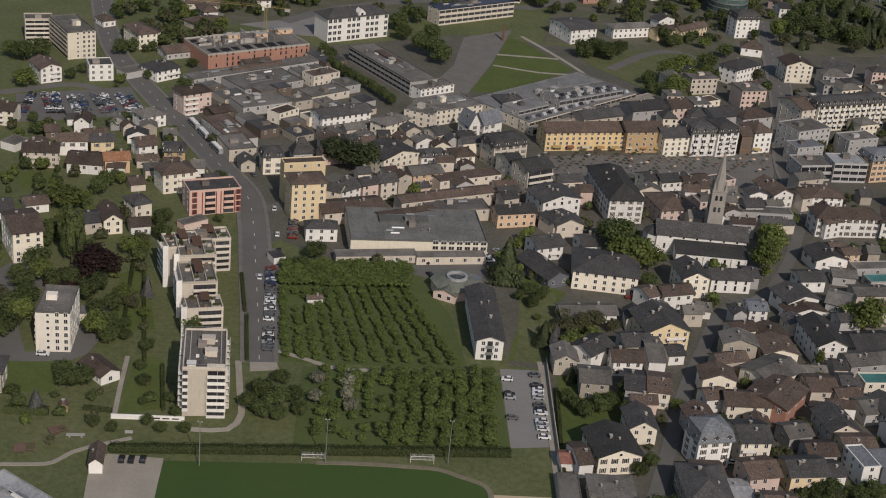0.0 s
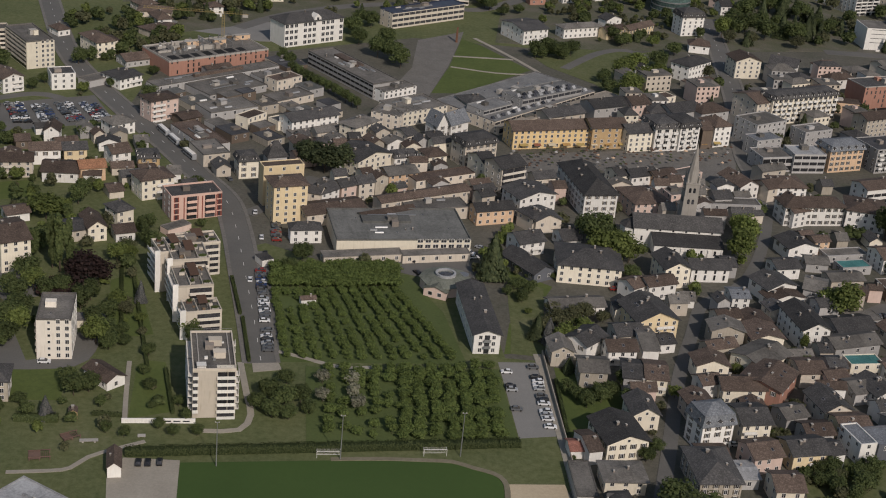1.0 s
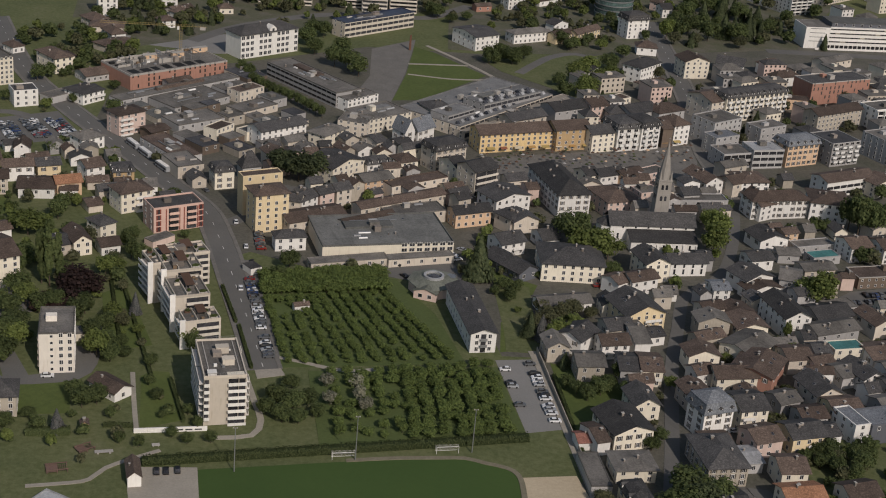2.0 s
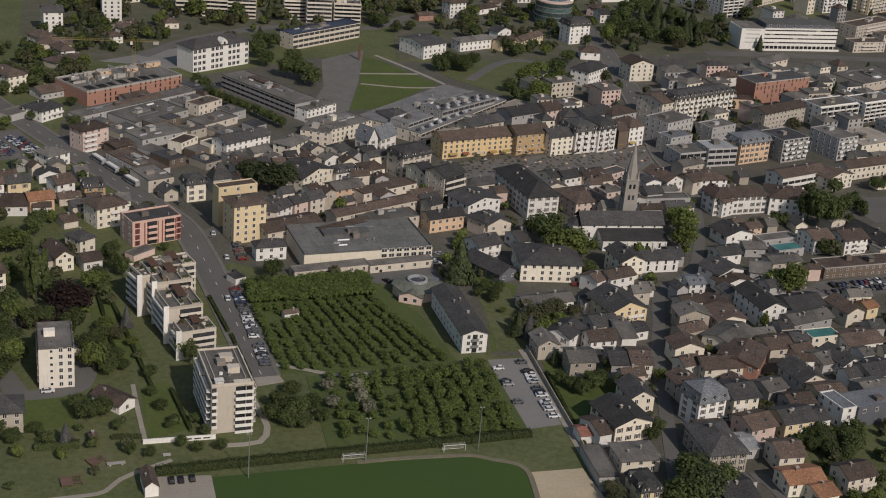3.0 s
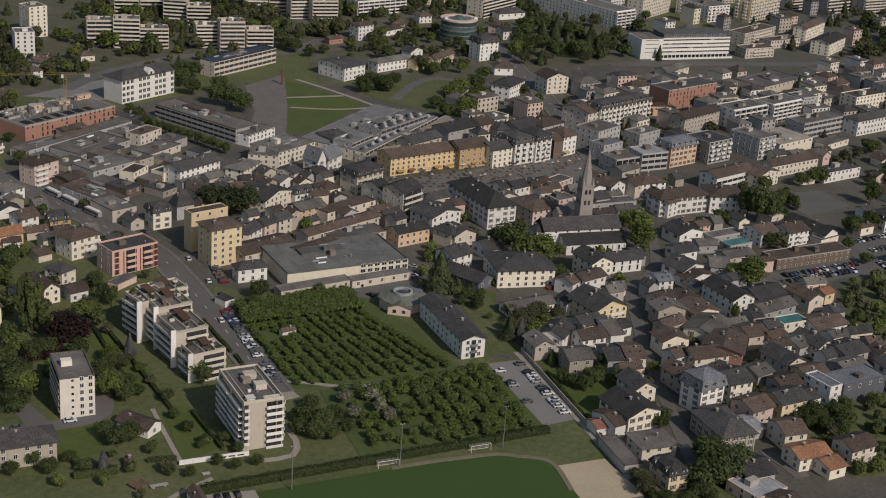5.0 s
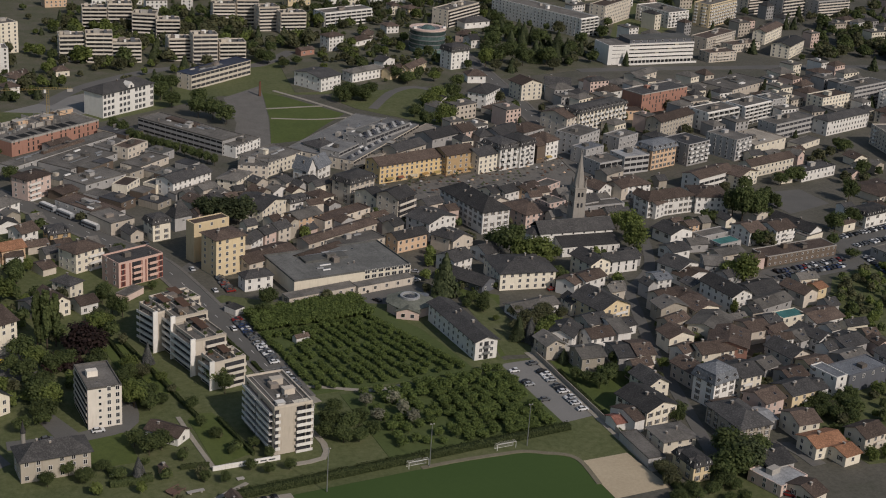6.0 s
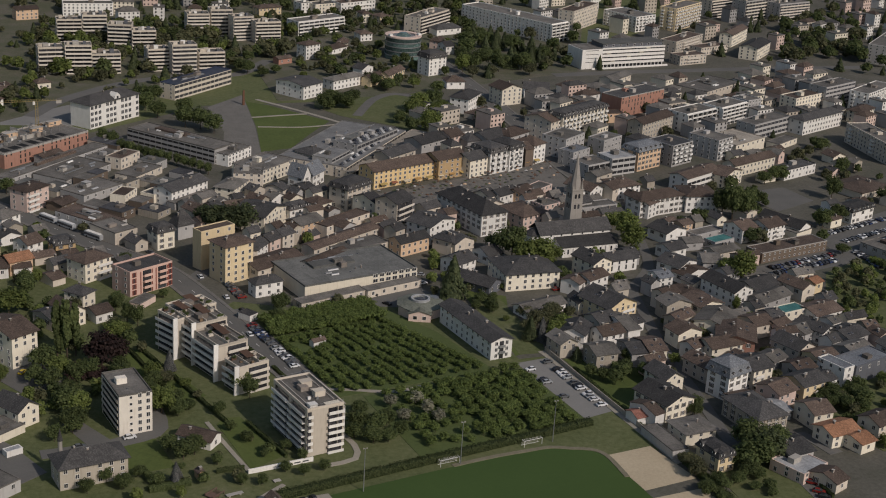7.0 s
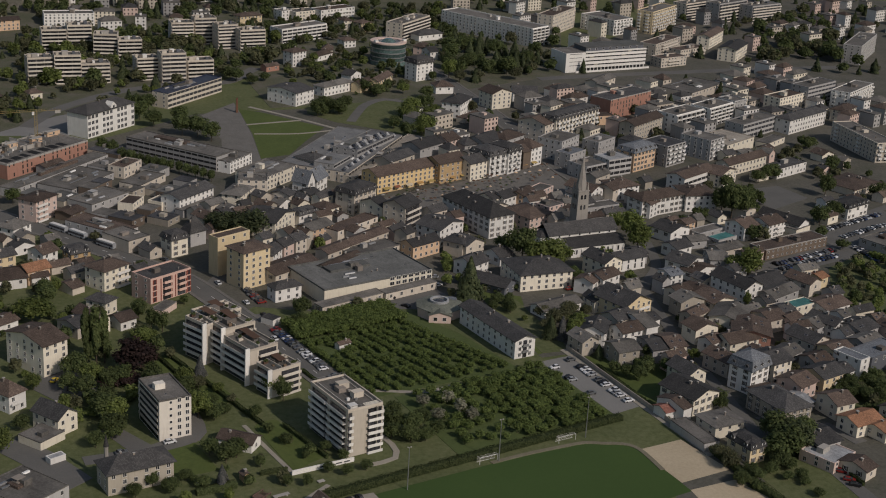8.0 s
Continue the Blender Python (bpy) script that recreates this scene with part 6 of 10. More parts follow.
building("town_house", "grey town house, three storeys, dark slate gable roof", 88.6, 148.4, 28.8, 23.1, 15.1, 8.12, "gx", 3.0, "gy", "sl", "n")
building("town_house", "pink town house, three storeys, brown tiled gable roof", 109.8, 157.0, 27.1, 12.6, 14.1, 8.92, "gx", 3.0, "pk", "br", "p")
building("town_house", "grey town house, two storeys, dark slate hipped roof", 118.7, 153.7, 11.1, 14.0, 14.4, 6.90, "hip", 3.0, "gy", "sl", "n")
building("town_house", "grey town house, three storeys, dark slate gable roof", 130.7, 150.9, 31.9, 21.2, 15.2, 7.99, "gx", 3.0, "gy", "sl", "n")
building("town_house", "grey town house, three storeys, brown tiled hipped roof", 146.4, 154.6, 29.6, 20.7, 15.3, 8.05, "hip", 3.0, "gy", "br", "n")
building("town_house", "beige town house, two storeys, dark slate gable roof", 63.1, 130.9, 32.2, 25.4, 12.8, 7.04, "gx", 2.5, "be", "sl", "n")
building("town_hall", "white town hall, four storeys, dark slate hipped roof", 68.7, 18.2, 12.4, 17.1, 40.2, 10.96, "hip", 5.0, "wh", "sl", "s")
building("house", "white house, three storeys, dark slate gable roof", 40.2, 12.6, 29.4, 20.7, 16.1, 8.87, "gy", 2.5, "wh", "sl", "p")
building("house", "beige house, two storeys, dark slate gable roof", 46.0, -4.2, 19.9, 13.8, 11.5, 5.98, "gy", 3.0, "be", "sl", "n")
building("house", "white house, two storeys, dark slate gable roof", 56.7, -18.7, 19.0, 9.7, 12.7, 4.40, "gx", 3.0, "wh", "sl", "n")
building("house", "white house, two storeys, dark slate gable roof", 37.7, -29.2, 27.1, 13.6, 12.6, 5.94, "gx", 2.9, "wh", "sl", "b")
building("barn", "dark grey barn, one storey, dark slate gable roof", 42.0, -53.6, 34.8, 12.0, 22.9, 4.04, "gy", 2.9, "dk", "sl", "n")
building("house", "beige house, two storeys, dark slate hipped roof", 37.8, 6.4, -53.6, 11.9, 12.8, 6.88, "hip", 2.5, "be", "sl", "n")
building("house", "cream house, two storeys, dark slate gable roof", 89.3, 55.3, 29.3, 8.4, 11.6, 6.90, "gx", 2.5, "cr", "sl", "p")
building("house", "white house, two storeys, dark slate gable roof", 95.6, 55.6, 25.7, 15.5, 10.4, 6.84, "gx", 2.5, "wh", "sl", "p")
building("house", "apricot house, two storeys, brown tiled gable roof", 107.9, 56.4, 34.8, 14.6, 10.5, 6.92, "gx", 2.0, "or", "br", "p")
building("house", "pink house, three storeys, grey gravel flat roof", 118.3, 59.6, 33.5, 15.4, 8.4, 7.90, "flat", 0.4, "pk", "gr", "p")
building("house", "pink house, three storeys, brown tiled hipped roof", 92.0, 20.0, 18.7, 18.7, 20.9, 7.82, "hip", 3.0, "pk", "br", "p")
building("house", "pink house, three storeys, grey gravel flat roof", 110.9, 34.9, 20.6, 11.3, 9.3, 7.92, "flat", 0.4, "pk", "gr", "b")
building("house", "grey house, two storeys, dark slate gable roof", 131.2, 36.2, 14.4, 9.7, 10.6, 6.94, "gx", 2.5, "gy", "sl", "n")
building("house", "grey house, two storeys, grey gravel flat roof", 129.0, 33.4, 6.0, 23.9, 8.6, 6.02, "flat", 0.5, "gy", "gr", "n")
building("house", "white house, two storeys, brown tiled gable roof", 146.6, 53.8, 24.4, 12.2, 18.8, 6.68, "gy", 3.0, "wh", "br", "p")

# church surroundings
building("house", "cream house, three storeys, dark slate gable roof", 94.4, -49.2, 13.1, 12.5, 16.3, 8.44, "gy", 3.0, "cr", "sl", "p")
building("parish_hall", "white parish hall, two storeys, dark slate gable roof", 106.7, -40.8, 7.1, 17.8, 11.7, 5.83, "gx", 2.5, "wh", "sl", "t")
building("school_building", "cream school building, three storeys, dark slate hipped roof", 50.7, -50.2, -2.3, 27.3, 23.5, 7.82, "hip", 3.4, "cr", "sl", "p")
building("annex", "white annex, one storey, grey gravel gable roof", 46.4, -81.4, 13.3, 23.0, 10.3, 3.54, "gx", 1.8, "wh", "gr", "p")
building("house", "cream house, two storeys, dark slate gable roof", 70.4, -81.9, 2.8, 7.0, 10.4, 4.97, "gy", 2.5, "cr", "sl", "p")
building("house", "pale yellow house, three storeys, dark slate gable roof", 76.6, -97.2, 16.6, 18.2, 19.5, 7.83, "gy", 4.0, "ye", "sl", "b")
building("house", "white house, two storeys, brown tiled gable roof", 80.6, -63.5, 36.3, 8.5, 10.4, 5.79, "gx", 2.0, "wh", "br", "n")
building("house", "white house, two storeys, brown tiled gable roof", 86.3, -62.2, 23.0, 14.2, 10.3, 6.48, "gx", 2.0, "wh", "br", "p")
building("house", "white house, two storeys, dark slate gable roof", 56.3, -116.1, 50.0, 14.2, 11.7, 6.25, "gx", 2.5, "wh", "sl", "n")
building("house", "white house, two storeys, brown tiled gable roof", 63.4, -117.3, 9.2, 12.1, 10.3, 5.80, "gx", 2.5, "wh", "br", "b")
building("house", "beige house, two storeys, dark slate gable roof", 68.3, -105.4, 15.6, 11.6, 11.5, 5.87, "gx", 2.5, "be", "sl", "n")
building("house", "white house, two storeys, grey gravel gable roof", 76.2, -114.9, 5.8, 7.0, 20.8, 6.03, "gx", 2.0, "wh", "gr", "n")
building("house", "stone house, two storeys, grey gravel gable roof", 42.6, -120.7, 6.3, 9.5, 11.5, 5.74, "gy", 2.5, "st", "gr", "p")
building("house", "grey house, two storeys, dark slate gable roof", 53.9, -112.9, 13.2, 3.6, 11.5, 5.47, "gx", 2.0, "gy", "sl", "n")
building("house", "stone house, two storeys, grey gravel gable roof", 51.1, -134.8, 2.1, 11.3, 12.7, 6.42, "gx", 2.0, "st", "gr", "p")
building("house", "grey house, two storeys, dark slate gable roof", 66.3, -135.5, -2.6, 8.6, 15.1, 5.77, "gx", 2.0, "gy", "sl", "n")
building("house", "cream house, two storeys, brown tiled gable roof", 73.9, -136.2, -2.6, 8.8, 15.1, 6.27, "gx", 2.0, "cr", "br", "b")
building("house", "cream house, two storeys, dark slate gable roof", 66.1, -161.4, 8.2, 10.6, 13.8, 5.83, "gy", 3.0, "cr", "sl", "p")
building("house", "cream house, two storeys, dark slate gable roof", 55.1, -181.8, 15.0, 15.9, 18.2, 6.49, "gy", 2.9, "cr", "sl", "s")
building("house", "white house, two storeys, brown tiled gable roof", 49.5, -184.0, 16.7, 5.4, 13.6, 4.90, "gx", 2.0, "wh", "br", "n")
building("shed", "white shed, one storey, red tiled gable roof", 43.9, -181.0, 8.1, 7.5, 8.0, 2.98, "gx", 1.5, "wh", "rd", "n")
building("workshop", "grey workshop, one storey, grey gravel flat roof", 43.7, -206.2, 3.3, 6.8, 20.0, 3.37, "flat", 0.3, "gy", "gr", "n")
building("workshop", "cream workshop, two storeys, grey gravel hipped roof", 52.1, -200.3, 4.6, 14.7, 12.6, 4.80, "hip", 1.2, "cr", "gr", "p")
building("house", "pale yellow house, two storeys, dark slate mansard roof", 52.6, -220.6, 9.2, 8.6, 12.5, 5.95, "mans", 2.9, "ye", "sl", "s")

# old town, east
building("house", "beige house, two storeys, brown tiled gable roof", 109.3, -87.6, 19.0, 10.7, 9.2, 7.08, "gx", 2.0, "be", "br", "n")
building("house", "stone house, two storeys, grey gravel gable roof", 104.2, -97.3, 2.8, 13.9, 9.9, 6.91, "gy", 2.5, "st", "gr", "n")
building("house", "stone house, two storeys, brown tiled gable roof", 101.1, -112.1, 23.7, 13.3, 8.1, 6.40, "gx", 2.0, "st", "br", "n")
building("house", "cream house, two storeys, brown tiled gable roof", 93.8, -124.6, 6.0, 13.4, 10.4, 6.33, "gy", 2.5, "cr", "br", "n")
building("house", "white house, two storeys, brown tiled gable roof", 94.3, -136.6, 20.6, 8.7, 8.6, 5.30, "gx", 2.0, "wh", "br", "n")
building("house", "beige house, two storeys, brown tiled gable roof", 87.4, -157.0, 13.5, 10.5, 14.5, 6.20, "gy", 2.2, "be", "br", "p")
building("hotel", "white hotel, three storeys, blue-grey slate mansard roof", 86.7, -173.0, 18.5, 13.2, 12.0, 9.93, "mans", 5.9, "wh", "bl", "s")
building("house", "cream house, three storeys, dark slate gable roof", 100.9, -168.1, 11.2, 11.7, 14.9, 8.90, "gx", 2.5, "cr", "sl", "b")
building("house", "stone house, two storeys, dark slate hipped roof", 81.0, -201.4, 5.9, 15.0, 21.8, 7.01, "hip", 3.4, "st", "sl", "s")
building("house", "pink house, two storeys, brown tiled gable roof", 102.1, -184.1, 17.9, 11.8, 12.7, 6.01, "gx", 2.5, "pk", "br", "p")
building("house", "pale yellow house, two storeys, dark slate gable roof", 115.1, -181.1, 13.2, 14.0, 12.7, 6.38, "gx", 2.5, "ye", "sl", "b")
building("house", "white house, two storeys, dark slate gable roof", 128.6, -178.2, 17.3, 5.7, 10.3, 6.07, "gx", 2.0, "wh", "sl", "n")
building("house", "cream house, two storeys, brown tiled gable roof", 104.8, -201.7, 4.4, 10.4, 12.7, 6.17, "gx", 2.5, "cr", "br", "b")
building("house", "cream house, two storeys, orange tiled gable roof", 102.7, -216.1, 8.4, 14.4, 11.5, 4.95, "gx", 2.0, "cr", "or", "b")
building("house", "cream house, one storey, orange tiled gable roof", 110.6, -222.5, 14.0, 8.7, 11.5, 3.96, "gx", 1.5, "cr", "or", "n")
building("apartment_building", "white apartment building, three storeys, blue-grey slate flat roof", 139.3, -172.7, 16.2, 6.2, 12.9, 8.06, "flat", 0.5, "wh", "bl", "p")
building("apartment_building", "dark grey apartment building, three storeys, blue-grey slate flat roof", 145.5, -171.9, 14.8, 22.0, 11.1, 7.92, "flat", 0.5, "dk", "bl", "n")
building("shed", "grey shed, one storey, grey metal gable roof", 95.8, -192.5, 7.7, 7.6, 11.5, 3.88, "gx", 1.0, "gy", "mt", "n")
building("house", "grey house, two storeys, brown tiled gable roof", 84.9, -184.0, 6.8, 10.7, 10.3, 4.82, "gx", 1.5, "gy", "br", "n")
building("house", "grey house, two storeys, grey gravel gable roof", 119.3, -155.6, 22.5, 10.1, 10.3, 4.93, "gx", 2.0, "gy", "gr", "n")
building("house", "grey house, two storeys, brown tiled gable roof", 124.0, -165.1, 12.4, 11.0, 10.3, 4.83, "gx", 2.0, "gy", "br", "n")
building("house", "pale yellow house, two storeys, brown tiled gable roof", 135.8, -162.3, 11.1, 12.3, 11.6, 6.43, "gx", 2.0, "ye", "br", "b")
building("house", "grey house, two storeys, dark slate gable roof", 79.1, -224.6, 8.3, 12.2, 16.0, 5.03, "gx", 2.0, "gy", "sl", "n")
building("garage", "grey garage, one storey, grey gravel flat roof", 84.6, -213.4, 12.3, 9.8, 5.5, 4.05, "flat", 0.3, "gy", "gr", "n")
building("house", "cream house, two storeys, brown tiled gable roof", 100.3, -139.8, 6.6, 17.1, 11.6, 5.81, "gx", 2.5, "cr", "br", "p")
building("house", "white house, two storeys, blue-grey slate gable roof", 118.0, -67.7, 6.7, 8.4, 10.5, 7.00, "gx", 1.5, "wh", "bl", "p")
building("house", "white house, two storeys, dark slate gable roof", 135.2, -56.3, 25.7, 16.1, 14.0, 6.07, "gy", 2.5, "wh", "sl", "n")
building("house", "white house, two storeys, brown tiled gable roof", 135.1, -62.5, 20.8, 17.2, 9.3, 4.36, "gy", 2.0, "wh", "br", "n")
building("house", "grey house, two storeys, grey gravel gable roof", 149.8, -51.7, -19.4, 9.6, 14.9, 6.05, "gx", 2.0, "gy", "gr", "n")
building("house", "white house, three storeys, dark slate gable roof", 138.9, -95.3, 11.6, 12.8, 22.4, 8.58, "gy", 3.0, "wh", "sl", "p")
building("house", "white house, two storeys, brown tiled gable roof", 119.2, -87.2, 17.4, 13.3, 10.4, 5.58, "gy", 2.0, "wh", "br", "n")
building("house", "cream house, two storeys, brown tiled gable roof", 119.1, -100.0, 10.7, 14.4, 14.0, 5.90, "gy", 2.0, "cr", "br", "n")
building("house", "cream house, two storeys, grey gravel gable roof", 117.9, -122.8, 41.1, 19.4, 15.2, 6.32, "gx", 2.0, "cr", "gr", "n")
building("house", "brick house, two storeys, brown tiled gable roof", 121.1, -140.3, 57.5, 19.5, 16.9, 6.60, "gx", 2.0, "rd", "br", "n")
building("house", "beige house, two storeys, brown tiled gable roof", 131.5, -124.3, 10.2, 11.2, 12.8, 6.05, "gx", 2.0, "be", "br", "n")
building("house", "cream house, two storeys, teal sheet flat roof", 152.9, -113.6, 11.3, 13.2, 7.5, 6.04, "flat", 0.4, "cr", "te", "p")
building("house", "pink house, two storeys, dark slate gable roof", 143.9, -117.9, 9.0, 7.7, 10.5, 5.60, "gx", 2.0, "pk", "sl", "n")
building("house", "pink house, two storeys, brown tiled gable roof", 140.9, -126.0, 17.6, 9.9, 8.2, 5.53, "gx", 1.5, "pk", "br", "n")
building("house", "beige house, two storeys, dark slate gable roof", 132.8, -151.9, 15.5, 12.2, 15.5, 6.51, "gy", 3.0, "be", "sl", "p")
building("house", "grey house, two storeys, grey gravel gable roof", 150.5, -101.3, 19.7, 21.7, 11.6, 5.08, "gx", 2.0, "gy", "gr", "n")
building("house", "grey house, two storeys, dark slate gable roof", 155.3, -87.2, 16.3, 17.9, 14.0, 5.15, "gx", 2.5, "gy", "sl", "n")
building("house", "beige house, two storeys, brown tiled gable roof", 176.0, -93.5, 16.7, 10.4, 15.2, 6.03, "gy", 2.5, "be", "br", "n")
building("house", "pale yellow house, two storeys, orange tiled gable roof", 188.2, -86.1, 20.7, 7.4, 8.3, 4.96, "gx", 1.5, "ye", "or", "n")
building("house", "white house, two storeys, brown tiled gable roof", 166.1, -118.4, 13.9, 18.0, 14.0, 4.47, "gx", 2.0, "wh", "br", "n")
building("house", "white house, two storeys, dark slate gable roof", 155.6, -136.8, 20.4, 10.9, 15.1, 5.46, "gy", 2.5, "wh", "sl", "p")
building("house", "grey house, two storeys, grey gravel gable roof", 148.7, -134.5, 19.2, 10.2, 12.8, 4.85, "gx", 2.0, "gy", "gr", "n")
building("house", "white house, two storeys, grey gravel gable roof", 168.2, -126.9, 15.7, 6.3, 8.2, 4.51, "gx", 1.5, "wh", "gr", "n")
building("house", "grey house, two storeys, dark slate gable roof", 163.4, -144.7, 16.3, 14.2, 14.0, 5.05, "gx", 2.0, "gy", "sl", "n")
building("house", "grey house, two storeys, grey gravel gable roof", 156.0, -157.4, 15.9, 13.7, 11.6, 4.93, "gx", 2.0, "gy", "gr", "n")
building("office_building", "long brown timber office building, two storeys, brown flat roof", 187.1, -45.2, 11.0, 43.9, 11.0, 5.4, "flat", 0.4, "bn", "br", "o")
building("garage", "grey garage, one storey, grey gravel flat roof", 165.1, -73.7, 15.7, 13.7, 8.4, 3.95, "flat", 0.3, "gy", "gr", "n")
building("house", "white house, two storeys, dark slate gable roof", 154.1, -11.9, 17.0, 16.2, 14.1, 5.52, "gy", 2.5, "wh", "sl", "n")
building("house", "apricot house, two storeys, brown tiled gable roof", 166.8, -6.1, 19.0, 8.6, 8.3, 7.04, "gx", 1.5, "or", "br", "p")
building("house", "cream house, two storeys, brown tiled gable roof", 163.2, -0.6, 22.0, 7.5, 9.4, 5.89, "gx", 2.0, "cr", "br", "n")
building("shed", "grey shed, one storey, teal sheet flat roof", 175.1, -22.8, 16.1, 14.0, 7.5, 3.89, "flat", 0.4, "gy", "te", "n")
building("shed", "grey shed, one storey, grey gravel flat roof", 171.5, -11.6, 15.8, 19.7, 7.5, 3.96, "flat", 0.4, "gy", "gr", "n")
building("house", "beige house, two storeys, grey gravel gable roof", 165.2, -40.0, 12.6, 16.3, 10.6, 4.67, "gx", 1.5, "be", "gr", "n")
building("house", "white house, two storeys, dark slate gable roof", 144.3, -32.7, 14.7, 12.2, 11.7, 5.00, "gx", 2.0, "wh", "sl", "n")
building("house", "grey house, one storey, grey gravel gable roof", 159.1, -22.0, -0.6, 10.8, 9.6, 4.13, "gx", 1.5, "gy", "gr", "n")
building("house", "white house, two storeys, brown tiled gable roof", 192.7, -19.3, 15.7, 12.3, 14.2, 7.07, "gx", 2.5, "wh", "br", "b")
building("house", "white house, two storeys, brown tiled gable roof", 207.2, -19.7, 16.0, 14.5, 14.2, 7.20, "gx", 2.5, "wh", "br", "b")
building("barn", "white barn, one storey, dark slate gable roof", 228.4, -17.0, 20.9, 11.4, 26.1, 4.07, "gy", 3.1, "wh", "sl", "n")
building("house", "grey house, two storeys, dark slate gable roof", 121.3, -34.5, 9.6, 7.0, 11.7, 5.10, "gx", 2.0, "gy", "sl", "n")

# school and right middle
building("house", "beige house, two storeys, brown tiled gable roof", 122.7, -216.0, 15.4, 12.5, 11.0, 6.07, "gx", 2.5, "be", "br", "b")
building("office_building", "grey office building, three storeys, blue-grey slate flat roof", 168.1, 116.6, 27.0, 16.1, 10.4, 8.97, "flat", 0.5, "gy", "bl", "p")
building("house", "beige house, two storeys, grey gravel gable roof", 161.9, 75.7, 27.6, 16.0, 9.4, 7.18, "gx", 2.0, "be", "gr", "n")
building("house", "beige house, two storeys, brown tiled gable roof", 159.9, 53.6, 29.3, 15.6, 12.2, 6.92, "gx", 2.5, "be", "br", "n")
building("house", "white house, three storeys, brown tiled gable roof", 164.9, 24.4, 29.6, 13.8, 11.3, 7.59, "gx", 2.5, "wh", "br", "p")
building("school_building", "white school building, three storeys, brown tiled hipped roof", 161.0, 26.8, 10.5, 31.1, 13.3, 9.12, "hip", 3.0, "wh", "br", "s")
building("school_building", "white school building, three storeys, brown tiled hipped roof", 189.6, 30.0, -11.3, 19.1, 20.0, 9.00, "hip", 3.0, "wh", "br", "p")
building("school_building", "white school building, three storeys, brown tiled gable roof", 208.3, 59.0, 24.0, 32.8, 13.3, 8.22, "gx", 2.0, "wh", "br", "g")
building("house", "cream house, two storeys, brown tiled gable roof", 234.3, 61.7, 28.0, 20.7, 11.5, 7.11, "gy", 2.6, "cr", "br", "p")
building("shop", "cream shop, two storeys, brown tiled gable roof", 251.9, 79.4, 20.0, 39.5, 10.6, 6.83, "gx", 2.6, "cr", "br", "p")
building("house", "white house, two storeys, brown tiled hipped roof", 164.4, 56.6, 9.5, 16.5, 16.3, 6.95, "hip", 3.0, "wh", "br", "p")
building("apartment_building", "grey apartment building, four storeys, charcoal flat roof", 226.3, 105.8, 22.7, 18.9, 18.2, 12.89, "flat", 0.5, "gy", "dk", "c")
building("apartment_building", "grey apartment building, four storeys, grey gravel flat roof", 260.2, 111.2, 24.9, 15.0, 21.2, 12.79, "flat", 0.5, "gy", "gr", "c")
building("shop", "cream shop, two storeys, beige gravel flat roof", 277.1, 117.9, 24.1, 31.6, 23.2, 7.23, "flat", 0.5, "cr", "be", "n")
building("town_house", "apricot town house, four storeys, blue-grey slate mansard roof", 201.0, 100.7, 21.6, 22.1, 13.3, 11.44, "mans", 4.1, "or", "bl", "s")
building("office_building", "grey office building, three storeys, grey metal flat roof", 182.5, 97.4, 11.0, 17.1, 13.5, 10.10, "flat", 0.5, "gy", "mt", "g")
building("office_building", "grey office building, three storeys, grey gravel flat roof", 166.3, 94.4, 16.9, 17.2, 14.3, 8.16, "flat", 0.5, "gy", "gr", "g")
building("town_house", "stone town house, three storeys, brown tiled gable roof", 236.4, 158.1, 28.7, 37.3, 12.5, 10.40, "gx", 2.6, "st", "br", "p")
building("apartment_building", "white apartment building, four storeys, grey gravel flat roof", 274.2, 170.4, 22.3, 30.5, 14.5, 12.31, "flat", 0.6, "wh", "gr", "F")
building("apartment_building", "white apartment building, four storeys, grey gravel flat roof", 306.2, 180.8, 24.2, 28.9, 14.6, 12.45, "flat", 0.6, "wh", "gr", "F")
building("apartment_building", "grey apartment building, four storeys, grey gravel flat roof", 334.5, 193.6, 18.6, 13.4, 13.8, 12.62, "flat", 0.6, "gy", "gr", "p")
building("office_building", "brick office building, four storeys, dark slate flat roof", 250.2, 211.4, 22.9, 44.9, 16.4, 13.41, "flat", 0.5, "rd", "sl", "r")
hospital(288.5, 341.0, 4.5, 72.5, 20.4, 15.4)
building("town_house", "cream town house, five storeys, dark slate mansard roof", 187.0, 168.5, 25.6, 46.8, 13.3, 14.37, "mans", 3.1, "cr", "sl", "c")
building("town_house", "beige town house, four storeys, brown tiled gable roof", 178.3, 166.2, 30.3, 14.1, 20.9, 12.20, "gx", 3.0, "be", "br", "p")
building("town_house", "grey town house, four storeys, grey gravel flat roof", 170.9, 132.0, 33.2, 21.7, 16.1, 12.10, "flat", 0.6, "gy", "gr", "p")
building("town_house", "grey town house, three storeys, grey gravel flat roof", 197.4, 135.0, 27.9, 18.7, 11.4, 9.24, "flat", 0.6, "gy", "gr", "p")
building("apartment_building", "cream apartment building, four storeys, brown tiled gable roof", 184.1, 251.0, 12.7, 17.9, 15.6, 10.50, "gy", 3.1, "cr", "br", "p")
building("barn", "white barn, two storeys, dark slate gable roof", 208.2, 269.7, -21.4, 17.9, 15.1, 6.12, "gx", 3.6, "wh", "sl", "n")
building("house", "white house, three storeys, dark slate hipped roof", 153.9, 234.1, 46.1, 24.3, 14.3, 9.62, "hip", 3.0, "wh", "sl", "p")
building("shop", "beige shop, one storey, brown tiled flat roof", 152.1, 223.6, 32.6, 22.4, 6.6, 3.48, "flat", 0.4, "be", "br", "n")
